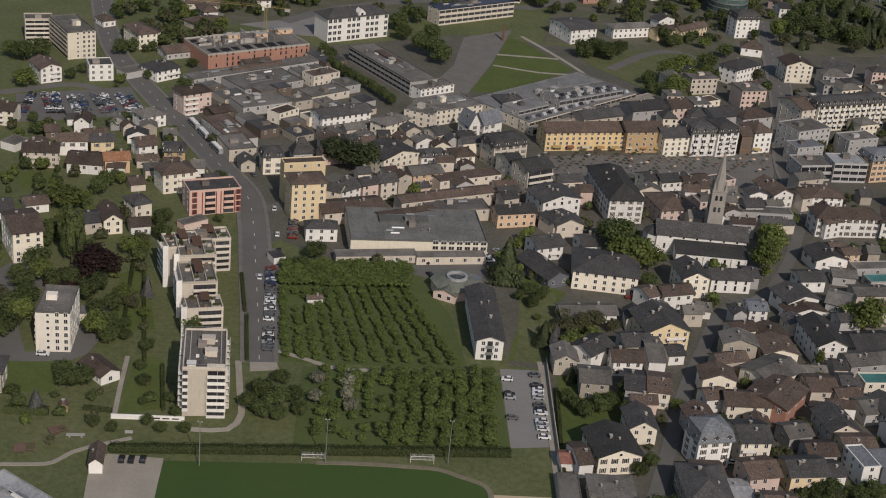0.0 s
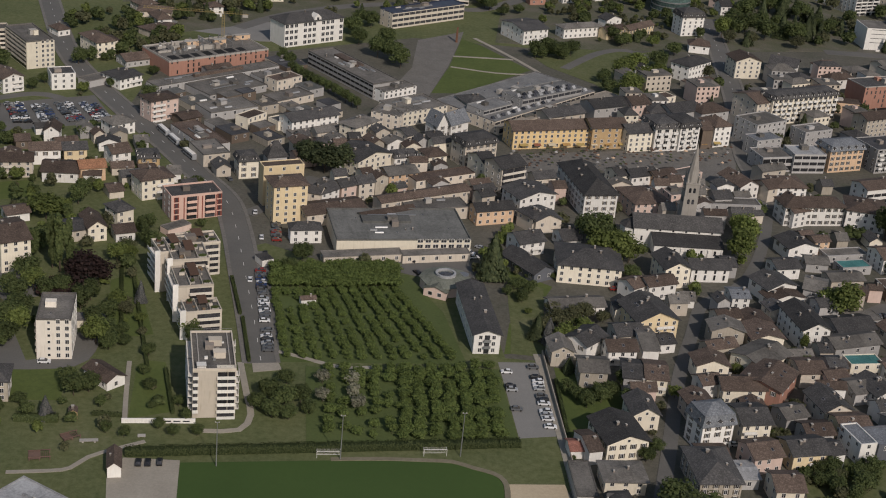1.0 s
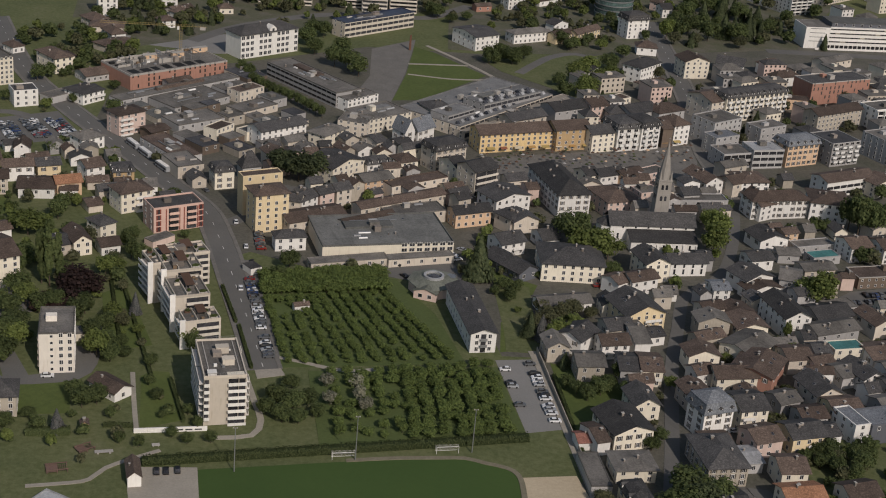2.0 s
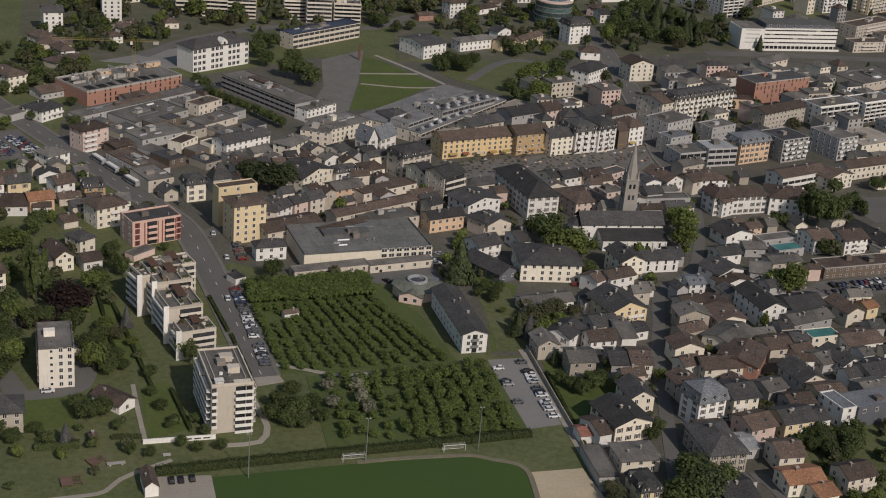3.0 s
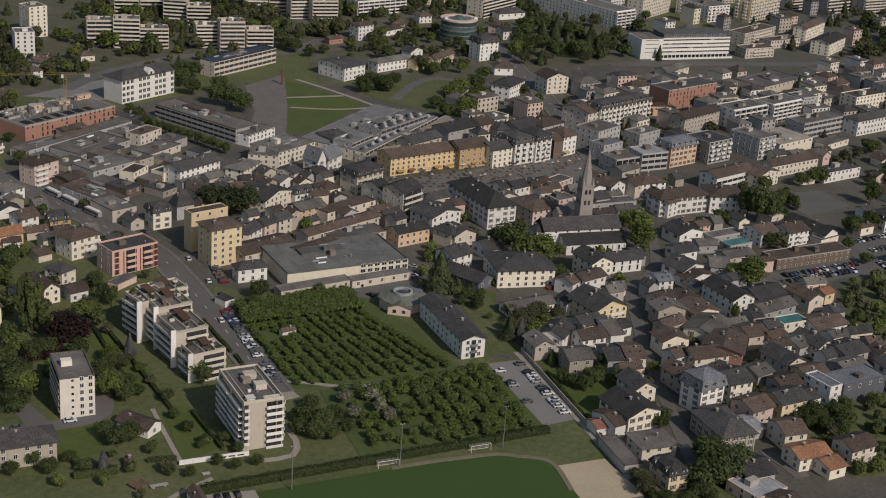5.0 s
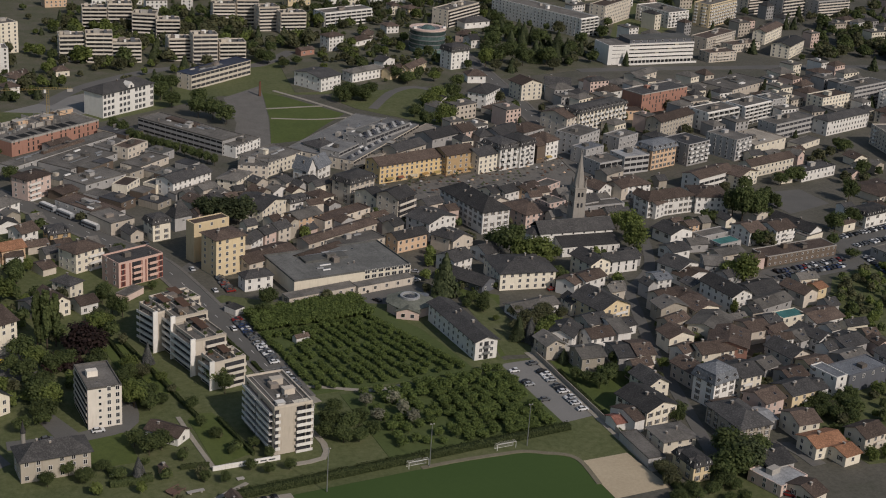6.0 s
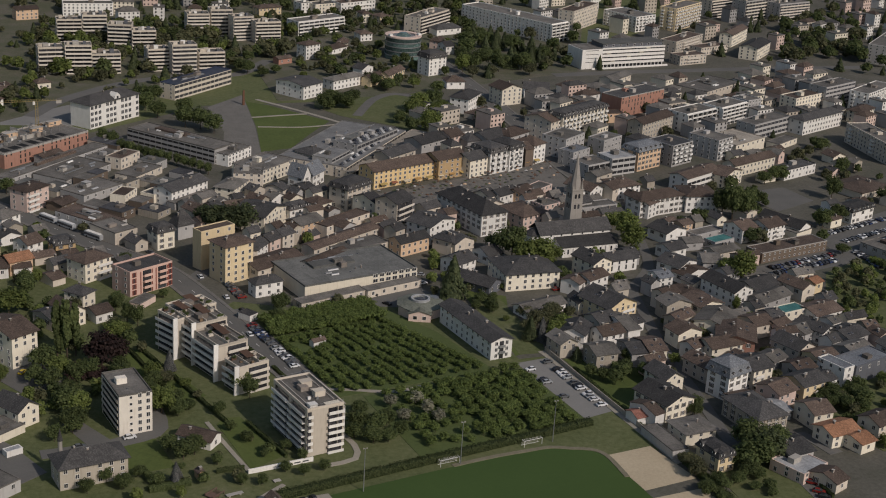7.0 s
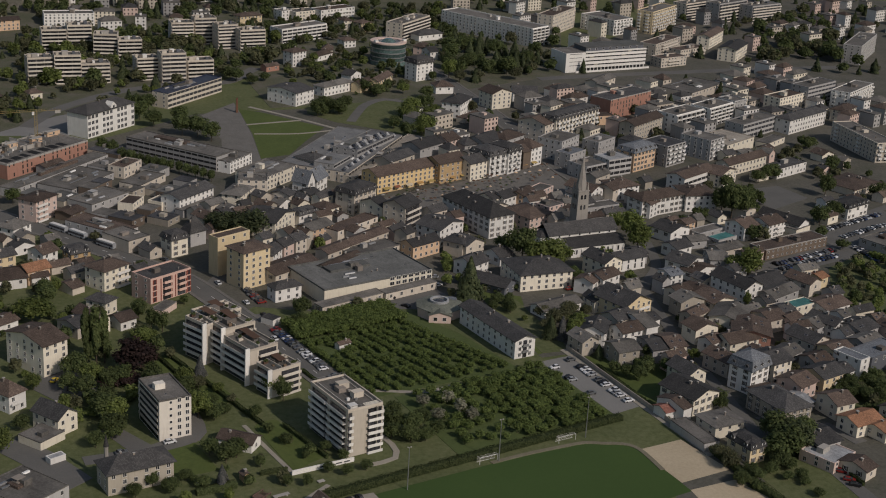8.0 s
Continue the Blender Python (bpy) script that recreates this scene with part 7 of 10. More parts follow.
building("apartment_building", "white apartment building, four storeys, dark slate mansard roof", 166.2, 334.9, 20.7, 17.9, 13.5, 12.50, "mans", 5.1, "wh", "sl", "p")
building("house", "white house, two storeys, brown tiled hipped roof", 164.9, 299.4, -6.1, 14.2, 12.3, 5.07, "hip", 3.1, "wh", "br", "n")
building("house", "white house, two storeys, dark slate gable roof", 122.5, 234.8, 26.0, 13.0, 11.3, 5.19, "gy", 3.0, "wh", "sl", "p")
building("house", "white house, four storeys, brown tiled hipped roof", 95.4, 393.9, 26.1, 15.3, 11.4, 10.61, "hip", 2.0, "wh", "br", "p")
building("house", "white house, two storeys, grey gravel hipped roof", 87.6, 306.2, 27.3, 30.1, 11.3, 6.45, "hip", 2.0, "wh", "gr", "p")
building("house", "pale yellow house, two storeys, brown tiled gable roof", 115.5, 311.3, 39.0, 17.8, 8.5, 5.46, "gx", 2.5, "ye", "br", "n")
building("house", "pale yellow house, two storeys, brown tiled gable roof", 130.6, 317.6, 45.1, 27.2, 8.5, 5.71, "gx", 2.5, "ye", "br", "p")
building("house", "white house, two storeys, dark slate gable roof", 118.5, 337.1, 36.7, 14.5, 9.4, 5.95, "gy", 2.5, "wh", "sl", "n")
building("house", "white house, one storey, brown tiled hipped roof", 119.4, 407.6, 35.7, 21.0, 8.5, 4.01, "hip", 2.6, "wh", "br", "n")
building("house", "pink house, two storeys, brown tiled hipped roof", 206.8, 415.0, 44.4, 14.1, 9.7, 6.17, "hip", 2.6, "pk", "br", "p")
building("house", "white house, two storeys, brown tiled hipped roof", 238.8, 268.3, 18.7, 16.2, 9.7, 6.16, "hip", 3.1, "wh", "br", "p")
building("house", "white house, two storeys, brown tiled hipped roof", 239.0, 242.5, 23.0, 19.4, 9.7, 6.19, "hip", 3.1, "wh", "br", "n")
building("house", "cream house, one storey, brown tiled flat roof", 131.9, 190.3, 35.5, 10.4, 8.5, 3.90, "flat", 0.4, "cr", "br", "n")
building("shop", "apricot shop, two storeys, brown tiled flat roof", 229.2, 201.9, -4.1, 17.5, 9.2, 6.31, "flat", 0.4, "or", "br", "n")
building("hall", "beige hall, two storeys, grey gravel gable roof", 284.0, 284.8, 33.0, 29.2, 11.7, 5.26, "gx", 2.1, "be", "gr", "n")
building("supermarket", "beige supermarket, two storeys, grey gravel flat roof", 334.7, 243.3, 28.8, 46.6, 25.5, 6.24, "flat", 0.4, "be", "gr", "n")

# far slope
building("apartment_building", "beige apartment building, six storeys, grey gravel flat roof", -91.3, 379.6, 0.3, 16.6, 11.7, 17.60, "flat", 0.8, "be", "gr", "b")
building("apartment_building", "beige apartment building, seven storeys, grey gravel flat roof", -74.6, 376.3, -5.7, 17.2, 11.9, 19.55, "flat", 0.8, "be", "gr", "b")
building("apartment_building", "beige apartment building, five storeys, grey gravel flat roof", -57.8, 374.1, -1.4, 19.1, 11.8, 13.62, "flat", 0.8, "be", "gr", "b")
building("apartment_building", "beige apartment building, five storeys, grey gravel flat roof", -20.4, 376.3, 1.3, 15.7, 11.8, 15.35, "flat", 0.8, "be", "gr", "b")
building("apartment_building", "beige apartment building, seven storeys, grey gravel flat roof", -5.8, 366.9, 0.5, 16.8, 11.9, 19.96, "flat", 0.8, "be", "gr", "b")
building("apartment_building", "beige apartment building, five storeys, grey gravel flat roof", 12.6, 369.8, -0.4, 18.2, 12.0, 13.87, "flat", 0.8, "be", "gr", "b")
building("apartment_building", "beige apartment building, six storeys, grey gravel flat roof", -66.3, 473.2, -3.7, 17.6, 12.1, 16.72, "flat", 0.8, "be", "gr", "b")
building("apartment_building", "beige apartment building, seven storeys, grey gravel flat roof", -48.3, 471.7, -3.4, 17.4, 12.1, 19.75, "flat", 0.8, "be", "gr", "b")
building("apartment_building", "beige apartment building, six storeys, grey gravel flat roof", -33.8, 453.0, -16.9, 16.8, 12.6, 16.90, "flat", 0.8, "be", "gr", "b")
building("apartment_building", "beige apartment building, five storeys, grey gravel flat roof", -18.3, 443.0, -4.0, 17.0, 12.2, 13.92, "flat", 0.8, "be", "gr", "b")
building("apartment_building", "beige apartment building, six storeys, grey gravel flat roof", 29.0, 477.4, -2.7, 16.7, 12.3, 18.20, "flat", 0.8, "be", "gr", "b")
building("apartment_building", "beige apartment building, seven storeys, grey gravel flat roof", 47.8, 482.2, -2.3, 16.7, 12.3, 20.10, "flat", 0.8, "be", "gr", "b")
building("apartment_building", "beige apartment building, six storeys, grey gravel flat roof", 60.6, 463.8, 5.2, 16.0, 12.0, 18.22, "flat", 0.8, "be", "gr", "b")
building("apartment_building", "beige apartment building, five storeys, grey gravel flat roof", 74.5, 453.0, 2.0, 19.6, 12.2, 16.12, "flat", 0.8, "be", "gr", "b")
building("apartment_building", "white apartment building, three storeys, grey gravel flat roof", -48.7, 566.0, -5.6, 38.3, 14.5, 10.01, "flat", 0.8, "wh", "gr", "p")
building("apartment_building", "apricot apartment building, three storeys, brown tiled gable roof", -86.0, 551.1, 10.9, 18.7, 11.7, 7.89, "gx", 2.0, "or", "br", "p")
building("apartment_building", "white apartment building, four storeys, grey gravel flat roof", 113.9, 474.0, 21.8, 45.7, 14.5, 11.35, "flat", 0.8, "wh", "gr", "b")
building("house", "white house, two storeys, brown tiled hipped roof", 155.3, 449.5, 10.0, 11.9, 12.0, 5.69, "hip", 2.1, "wh", "br", "p")
building("house", "pale yellow house, two storeys, brown tiled hipped roof", 190.3, 503.1, 23.3, 12.7, 11.7, 7.41, "hip", 2.1, "ye", "br", "p")
building("house", "cream house, two storeys, brown tiled hipped roof", 180.0, 516.7, 5.5, 9.1, 12.4, 7.33, "hip", 2.1, "cr", "br", "p")
building("apartment_building", "beige apartment building, five storeys, grey gravel flat roof", 211.4, 469.0, 39.7, 48.3, 14.5, 13.66, "flat", 0.8, "be", "gr", "b")
building("house", "pale yellow house, two storeys, brown tiled hipped roof", 103.8, 551.1, 15.7, 22.5, 11.9, 6.08, "hip", 2.1, "ye", "br", "p")
building("house", "white house, three storeys, grey gravel flat roof", 142.5, 561.0, 16.8, 11.2, 11.9, 8.19, "flat", 0.5, "wh", "gr", "p")
building("apartment_building", "cream apartment building, three storeys, grey gravel flat roof", 152.6, 555.0, 16.6, 22.8, 13.9, 8.13, "flat", 0.5, "cr", "gr", "p")
building("apartment_building", "white apartment building, three storeys, brown tiled flat roof", 174.1, 553.7, 19.6, 36.5, 13.8, 9.21, "flat", 0.5, "wh", "br", "b")
building("house", "beige house, two storeys, brown tiled hipped roof", 126.8, 421.6, -22.8, 9.0, 12.0, 6.27, "hip", 3.1, "be", "br", "n")
building("barn", "brick barn, one storey, brown tiled gable roof", 72.2, 382.6, 22.2, 12.8, 7.6, 3.90, "gx", 1.5, "rd", "br", "n")
building("house", "white house, two storeys, dark slate hipped roof", 223.0, 462.2, 15.2, 25.7, 12.0, 5.07, "hip", 3.1, "wh", "sl", "n")
building("house", "white house, two storeys, dark slate gable roof", 204.4, 397.6, 14.7, 9.1, 11.9, 6.32, "gx", 3.1, "wh", "sl", "p")
building("apartment_building", "white apartment building, five storeys, grey gravel flat roof", 305.8, 428.2, 25.7, 21.2, 94.0, 15.19, "flat", 0.8, "wh", "gr", "F")
building("apartment_building", "beige apartment building, six storeys, brown tiled flat roof", 344.3, 465.7, 39.8, 51.8, 13.9, 17.17, "flat", 0.8, "be", "br", "p")
building("apartment_building", "white apartment building, four storeys, grey gravel flat roof", 398.8, 458.8, 19.7, 24.3, 36.4, 13.02, "flat", 0.8, "wh", "gr", "c")
building("apartment_building", "pale yellow apartment building, six storeys, grey gravel flat roof", 435.9, 458.2, 33.5, 48.2, 15.1, 19.31, "flat", 0.8, "ye", "gr", "c")
building("apartment_building", "beige apartment building, three storeys, brown tiled flat roof", 390.4, 379.6, 32.6, 47.1, 13.9, 9.66, "flat", 0.6, "be", "br", "b")
building("apartment_building", "beige apartment building, two storeys, brown tiled flat roof", 372.2, 342.1, 11.0, 26.3, 12.2, 7.39, "flat", 0.6, "be", "br", "b")
building("apartment_building", "beige apartment building, two storeys, brown tiled flat roof", 408.2, 370.8, 17.4, 31.1, 12.2, 6.30, "flat", 0.6, "be", "br", "b")
building("house", "cream house, three storeys, brown tiled gable roof", 451.5, 394.4, 40.2, 43.9, 12.2, 9.80, "gx", 2.2, "cr", "br", "p")
building("house", "cream house, three storeys, dark slate gable roof", 443.9, 346.7, 40.2, 37.6, 16.2, 9.72, "gx", 2.2, "cr", "sl", "p")
building("apartment_building", "grey apartment building, five storeys, grey gravel flat roof", 560.1, 488.9, 15.1, 40.0, 14.8, 15.42, "flat", 0.6, "gy", "gr", "b")
building("apartment_building", "grey apartment building, six storeys, grey gravel flat roof", 527.1, 493.1, 21.0, 43.8, 14.5, 17.55, "flat", 0.6, "gy", "gr", "b")
building("apartment_building", "beige apartment building, five storeys, grey gravel flat roof", 501.9, 508.0, 19.8, 45.7, 14.5, 15.39, "flat", 0.6, "be", "gr", "b")
building("apartment_building", "cream apartment building, three storeys, brown tiled flat roof", 377.5, 201.3, 21.0, 31.6, 12.9, 10.41, "flat", 0.6, "cr", "br", "p")
building("office_building", "grey office building, five storeys, grey gravel flat roof", 407.0, 209.5, 21.1, 36.1, 13.9, 14.86, "flat", 0.6, "gy", "gr", "g")
building("apartment_building", "white apartment building, four storeys, grey gravel flat roof", 432.7, 196.5, 29.7, 44.2, 13.9, 12.72, "flat", 0.6, "wh", "gr", "c")
building("house", "cream house, two storeys, brown tiled hipped roof", 407.4, 168.7, 29.9, 22.2, 11.9, 7.56, "hip", 2.6, "cr", "br", "b")
building("apartment_building", "white apartment building, three storeys, dark slate hipped roof", 348.2, 150.7, 22.0, 47.3, 12.7, 9.4, "hip", 2.4, "wh", "sl", "p")
building("office_building", "grey office building, three storeys of wide windows, grey gravel flat roof", 309.3, 147.2, 22.7, 39.9, 13.6, 10.2, "flat", 0.6, "gy", "gr", "g")
building("apartment_building", "grey apartment building, five storeys, grey gravel flat roof", 543.8, 320.0, 39.6, 64.9, 14.4, 15.32, "flat", 0.6, "gy", "gr", "p")
building("apartment_building", "beige apartment building, four storeys, grey gravel flat roof", 361.3, 83.1, -7.3, 14.3, 51.4, 12.58, "flat", 0.6, "be", "gr", "c")
building("shop", "white shop, two storeys, dark slate flat roof", 278.5, 69.3, 18.9, 29.2, 9.6, 6.30, "flat", 0.5, "wh", "sl", "p")
building("hall", "beige hall, one storey, brown tiled hipped roof", 300.7, 27.6, 18.6, 28.8, 23.2, 4.09, "hip", 2.1, "be", "br", "n")
building("house", "white house, two storeys, dark slate mansard roof", 268.2, -6.3, 18.3, 20.9, 12.5, 6.62, "mans", 2.6, "wh", "sl", "s")
building("house", "cream house, one storey, brown tiled gable roof", 253.2, -9.0, 17.5, 10.1, 5.7, 4.16, "gx", 1.0, "cr", "br", "n")
building("garage", "cream garage, one storey, grey gravel flat roof", 225.8, -18.2, 21.2, 13.3, 6.6, 3.12, "flat", 0.3, "cr", "gr", "n")
building("hall", "grey hall, two storeys, grey gravel flat roof", 251.5, -58.0, 16.8, 32.0, 17.1, 5.24, "flat", 0.5, "gy", "gr", "n")
building("shop", "cream shop, one storey, grey gravel flat roof", 312.8, 125.0, 27.9, 23.5, 8.7, 4.01, "flat", 0.4, "cr", "gr", "n")
building("house", "white house, two storeys, blue-grey slate gable roof", 122.6, -62.9, -2.0, 3.0, 7.6, 5.09, "gx", 2.0, "wh", "bl", "n")
building("house", "pink house, one storey, grey metal flat roof", 77.6, -234.6, 20.5, 13.9, 13.7, 4.25, "flat", 0.4, "pk", "mt", "p")
building("house", "beige house, one storey, brown tiled gable roof", 84.3, -243.7, 21.0, 8.2, 11.9, 3.84, "gx", 2.0, "be", "br", "n")
building("house", "grey house, one storey, dark slate gable roof", 78.9, -222.7, 19.2, 10.6, 10.9, 3.90, "gx", 1.5, "gy", "sl", "n")

# clinic
building("clinic", "white clinic, three storeys, dark slate gable roof", 14.9, -115.5, 7.0, 11.3, 42.7, 7.64, "gy", 2.0, "wh", "sl", "p")

# ---- church ----
def church(x, y, rot):
    ob = base("church", "white rendered church, dark slate roofs, grey stone tower and spire", "church", x, y, 0, rot)
    wh, sl = WALLS["wh"], ROOFS["sl"]
    FOOTPRINTS.append((x, y - 9, radians(rot), 40, 32))
    bm = bmesh.new()
    box(bm, 0.4, 38.0, 0.3, 11.7, -0.5, 9.0)
    part("nave_wall", bm, wh, ob)
    part("nave_roof", gable_shell(38.5, 12.0, 9.0, 4.3, "x", 0.3), sl, ob)
    for name, y0, y1, za, zb in (("aisle", -8.4, 0.3, 5.0, 7.3), ("aisle", 11.7, 18.0, 7.3, 5.0)):
        bm = bmesh.new()
        solid(bm, [(8, y0, -0.5), (37.6, y0, -0.5), (37.6, y1, -0.5), (8, y1, -0.5), (8, y0, za), (37.6, y0, za), (37.6, y1, zb), (8, y1, zb)],
              ((3, 2, 1, 0), (4, 5, 6, 7), (0, 1, 5, 4), (1, 2, 6, 5), (2, 3, 7, 6), (3, 0, 4, 7)))
        part(name, bm, wh, ob)
        bm = bmesh.new()
        s = 0.4
        solid(bm, [(7.6, y0 - s, za - 0.1), (38, y0 - s, za - 0.1), (38, y1, zb), (7.6, y1, zb), (7.6, y0 - s, za + 0.15), (38, y0 - s, za + 0.15), (38, y1, zb + 0.2), (7.6, y1, zb + 0.2)],
              ((3, 2, 1, 0), (4, 5, 6, 7), (0, 1, 5, 4), (1, 2, 6, 5), (2, 3, 7, 6), (3, 0, 4, 7)))
        part("aisle_roof", bm, sl, ob)
    bm = bmesh.new()
    cone(bm, 5.0, 5.0, -0.5, 8.0, 8, 0.4, 6.0)
    part("apse", bm, wh, ob)
    bm = bmesh.new()
    cone(bm, 5.4, 0.0, 8.0, 11.5, 8, 0.4, 6.0)
    part("apse_roof", bm, sl, ob)
    for i in range(6):
        part("window", WINDOW["small"], None, ob, "", pose(6 + i * 5.6, 0.3, 7.75))
    for i in range(5):
        part("window", WINDOW["tall"], None, ob, "", pose(11 + i * 5.8, -8.4, 1.6))
        bm = bmesh.new()
        box(bm, 13.6 + i * 5.8, 14.2 + i * 5.8, -8.9, -8.4, -0.3, 4.2)
        part("buttress", bm, wh, ob)
    part("window", WINDOW["tall"], None, ob, "", pose(4.0, 0.3, 3.0))
    # tower
    cx, cy, hw = 25.9, 16.5, 3.4
    st = WALLS["tower"]
    bm = bmesh.new()
    k = hw * 0.86
    solid(bm, [(cx - hw, cy - hw, -0.5), (cx + hw, cy - hw, -0.5), (cx + hw, cy + hw, -0.5), (cx - hw, cy + hw, -0.5), (cx - k, cy - k, 25), (cx + k, cy - k, 25), (cx + k, cy + k, 25), (cx - k, cy + k, 25)],
          ((3, 2, 1, 0), (4, 5, 6, 7), (0, 1, 5, 4), (1, 2, 6, 5), (2, 3, 7, 6), (3, 0, 4, 7)))
    tw = part("tower", bm, st, ob, "tapering grey stone bell tower")
    for z in (15.8, 21.0):
        bm = bmesh.new()
        e = hw - (hw - k) * (z + 2.8) / 25 + 0.12
        box(bm, cx - e, cx + e, cy - e, cy + e, z + 2.9, z + 3.15)
        part("string_course", bm, st, tw)
        for side, ang in ((0, 0), (1, -90), (2, 90)):
            for dx in (-0.95, 0.95):
                bm = bmesh.new()
                box(bm, -0.55, 0.55, -0.06, 0.1, 0, 1.7)
                cone(bm, 0.55, 0.55, -0.06, 0.1, 14)
                off = hw - (hw - k) * z / 25
                bmesh.ops.transform(bm, matrix=Matrix.Translation((0, 0, 1.7)) @ Matrix.Rotation(math.pi / 2, 4, "X") @ Matrix.Translation((0, 0, 0.0)), verts=bm.verts[8:])
                m = Matrix.Translation((cx, cy, z)) @ Matrix.Rotation(radians(ang), 4, "Z") @ Matrix.Translation((dx, -off + 0.03, 0))
                part("bell_opening", bm, GLASS, tw, "dark round-arched belfry opening", m)
    bm = bmesh.new()
    box(bm, cx - k - 0.3, cx + k + 0.3, cy - k - 0.3, cy + k + 0.3, 24.9, 25.5)
    part("cornice", bm, st, tw)
    bm = bmesh.new()
    cone(bm, k * 1.02, 0.0, 25.5, 43.0, 8, cx, cy, 0, math.pi / 8)
    part("spire", bm, st, ob, "tall octagonal grey stone spire")
    for sx in (-1, 1):
        for sy in (-1, 1):
            bm = bmesh.new()
            cone(bm, 0.65, 0.0, 25.5, 30.0, 6, cx + sx * (k - 0.5), cy + sy * (k - 0.5))
            part("pinnacle", bm, st, ob)
    bm = bmesh.new()
    cone(bm, 0.06, 0.06, 42.8, 44.6, 5, cx, cy)
    box(bm, cx - 0.4, cx + 0.4, cy - 0.05, cy + 0.05, 43.8, 43.95)
    part("cross", bm, METAL, ob)


WALLS["tower"] = plaster("grey_tower_stone", (0.31, 0.285, 0.255), 0.6)
church(87.5, -8.1, 1.4)


# ---- pavilion with a ring-shaped skylight ----
def pavilion(x, y, r, h):
    ob = base("pavilion", "low pink pavilion, grey-green roof, ring skylight", "pavilion", x, y, 0, -22)
    FOOTPRINTS.append((x - r, y - r, 0, 2 * r, 2 * r))
    bm = bmesh.new()
    cone(bm, r, r, -0.4, h, 8, 0, 0, 0, math.pi / 8)
    part("wall", bm, WALLS["pk"], ob)
    bm = bmesh.new()
    cone(bm, r + 0.7, r + 0.7, h, h + 0.25, 8, 0, 0, 0, math.pi / 8)
    cone(bm, r + 0.7, 3.8, h + 0.25, h + 1.7, 8, 0, 0, 0, math.pi / 8)
    part("roof", bm, ROOFS["cu"], ob)
    bm = bmesh.new()
    n = 28
    ring = [bm.verts.new((rr * math.cos(2 * math.pi * i / n), rr * math.sin(2 * math.pi * i / n), zz)) for rr, zz in ((4.1, h + 1.3), (4.1, h + 2.5), (3.2, h + 2.5), (3.2, h + 1.5)) for i in range(n)]
    for k in range(4):
        for i in range(n):
            bm.faces.new((ring[k * n + i], ring[k * n + (i + 1) % n], ring[(k + 1) % 4 * n + (i + 1) % n], ring[(k + 1) % 4 * n + i]))
    bmesh.ops.recalc_face_normals(bm, faces=bm.faces)
    part("skylight_ring", bm, ROOFS["mt"], ob, "pale metal ring")
    bm = bmesh.new()
    cone(bm, 3.2, 0.4, h + 1.6, h + 2.7, n)
    part("skylight_glass", bm, GLASS, ob, "dark glass cone")
    bm = bmesh.new()
    cone(bm, 2.2, 2.2, h, h + 0.9, 16, 5.5, 5.5)
    part("skylight_small", bm, METAL, ob)
    bm = bmesh.new()
    solid(bm, [(-4.6, -11, -0.3), (4.6, -11, -0.3), (4.6, -7, -0.3), (-4.6, -7, -0.3), (-4.6, -11, 3.4), (4.6, -11, 3.4), (4.6, -7, 3.4), (-4.6, -7, 3.4), (0, -11, 4.8), (0, -7, 4.8)],
          ((3, 2, 1, 0), (0, 1, 5, 8, 4), (1, 2, 6, 5), (2, 3, 7, 9, 6), (3, 0, 4, 7), (4, 8, 9, 7), (8, 5, 6, 9)))
    part("gable_front", bm, WALLS["pk"], ob, "pale pink gabled front")
    for u in (-1.9, 1.9):
        part("window", WINDOW["dark"], None, ob, "", pose(u, -11.0, 1.0))
    bm = gable_shell(9.8, 4.6, 3.35, 1.5, "y", 0.2)
    bmesh.ops.transform(bm, matrix=pose(-4.9, -11.3, 0), verts=bm.verts)
    part("gable_roof", bm, ROOFS["cu"], ob)


ROOFS["cu"] = flatroof("weathered_copper_roof", (0.115, 0.122, 0.10), (0.165, 0.17, 0.14))
pavilion(6.6, -61.6, 9.8, 4.0)


# ---- round glass office ----
def round_office(x, y, r, h):
    ob = base("round_office", "round glass office building with white roof ring", "office building", x, y)
    FOOTPRINTS.append((x - r, y - r, 0, 2 * r, 2 * r))
    for f in range(5):
        bm = bmesh.new()
        cone(bm, r, r, f * h / 5 + (-0.4 if not f else 0.5), (f + 1) * h / 5, 40)
        part("glass_storey", bm, GLASS_WALL, ob, "green-grey curved glazing")
        bm = bmesh.new()
        cone(bm, r + 0.25, r + 0.25, (f + 1) * h / 5 - 0.2, (f + 1) * h / 5 + 0.5, 40)
        part("floor_band", bm, METAL, ob)
    n = 40
    bm = bmesh.new()
    ring = [bm.verts.new((rr * math.cos(2 * math.pi * i / n), rr * math.sin(2 * math.pi * i / n), zz)) for rr, zz in ((r + 0.4, h + 0.3), (r + 0.4, h + 1.2), (r - 4, h + 1.2), (r - 4, h + 0.3)) for i in range(n)]
    for k in range(4):
        for i in range(n):
            bm.faces.new((ring[k * n + i], ring[k * n + (i + 1) % n], ring[(k + 1) % 4 * n + (i + 1) % n], ring[(k + 1) % 4 * n + i]))
    bmesh.ops.recalc_face_normals(bm, faces=bm.faces)
    part("roof_ring", bm, WALLS["pk"], ob)
    bm = bmesh.new()
    cone(bm, r * 0.45, r * 0.2, h + 0.4, h + 2.6, 20)
    part("roof_dome", bm, GLASS_WALL, ob)
    for s in (-1, 1):
        bm = bmesh.new()
        box(bm, s * r * 0.85 - 1.2, s * r * 0.85 + 1.2, -5, -2, h + 1.1, h + 2.4)
        part("roof_housing", bm, WHITE, ob)


round_office(169.1, 394.7, 13.0, 16.0)


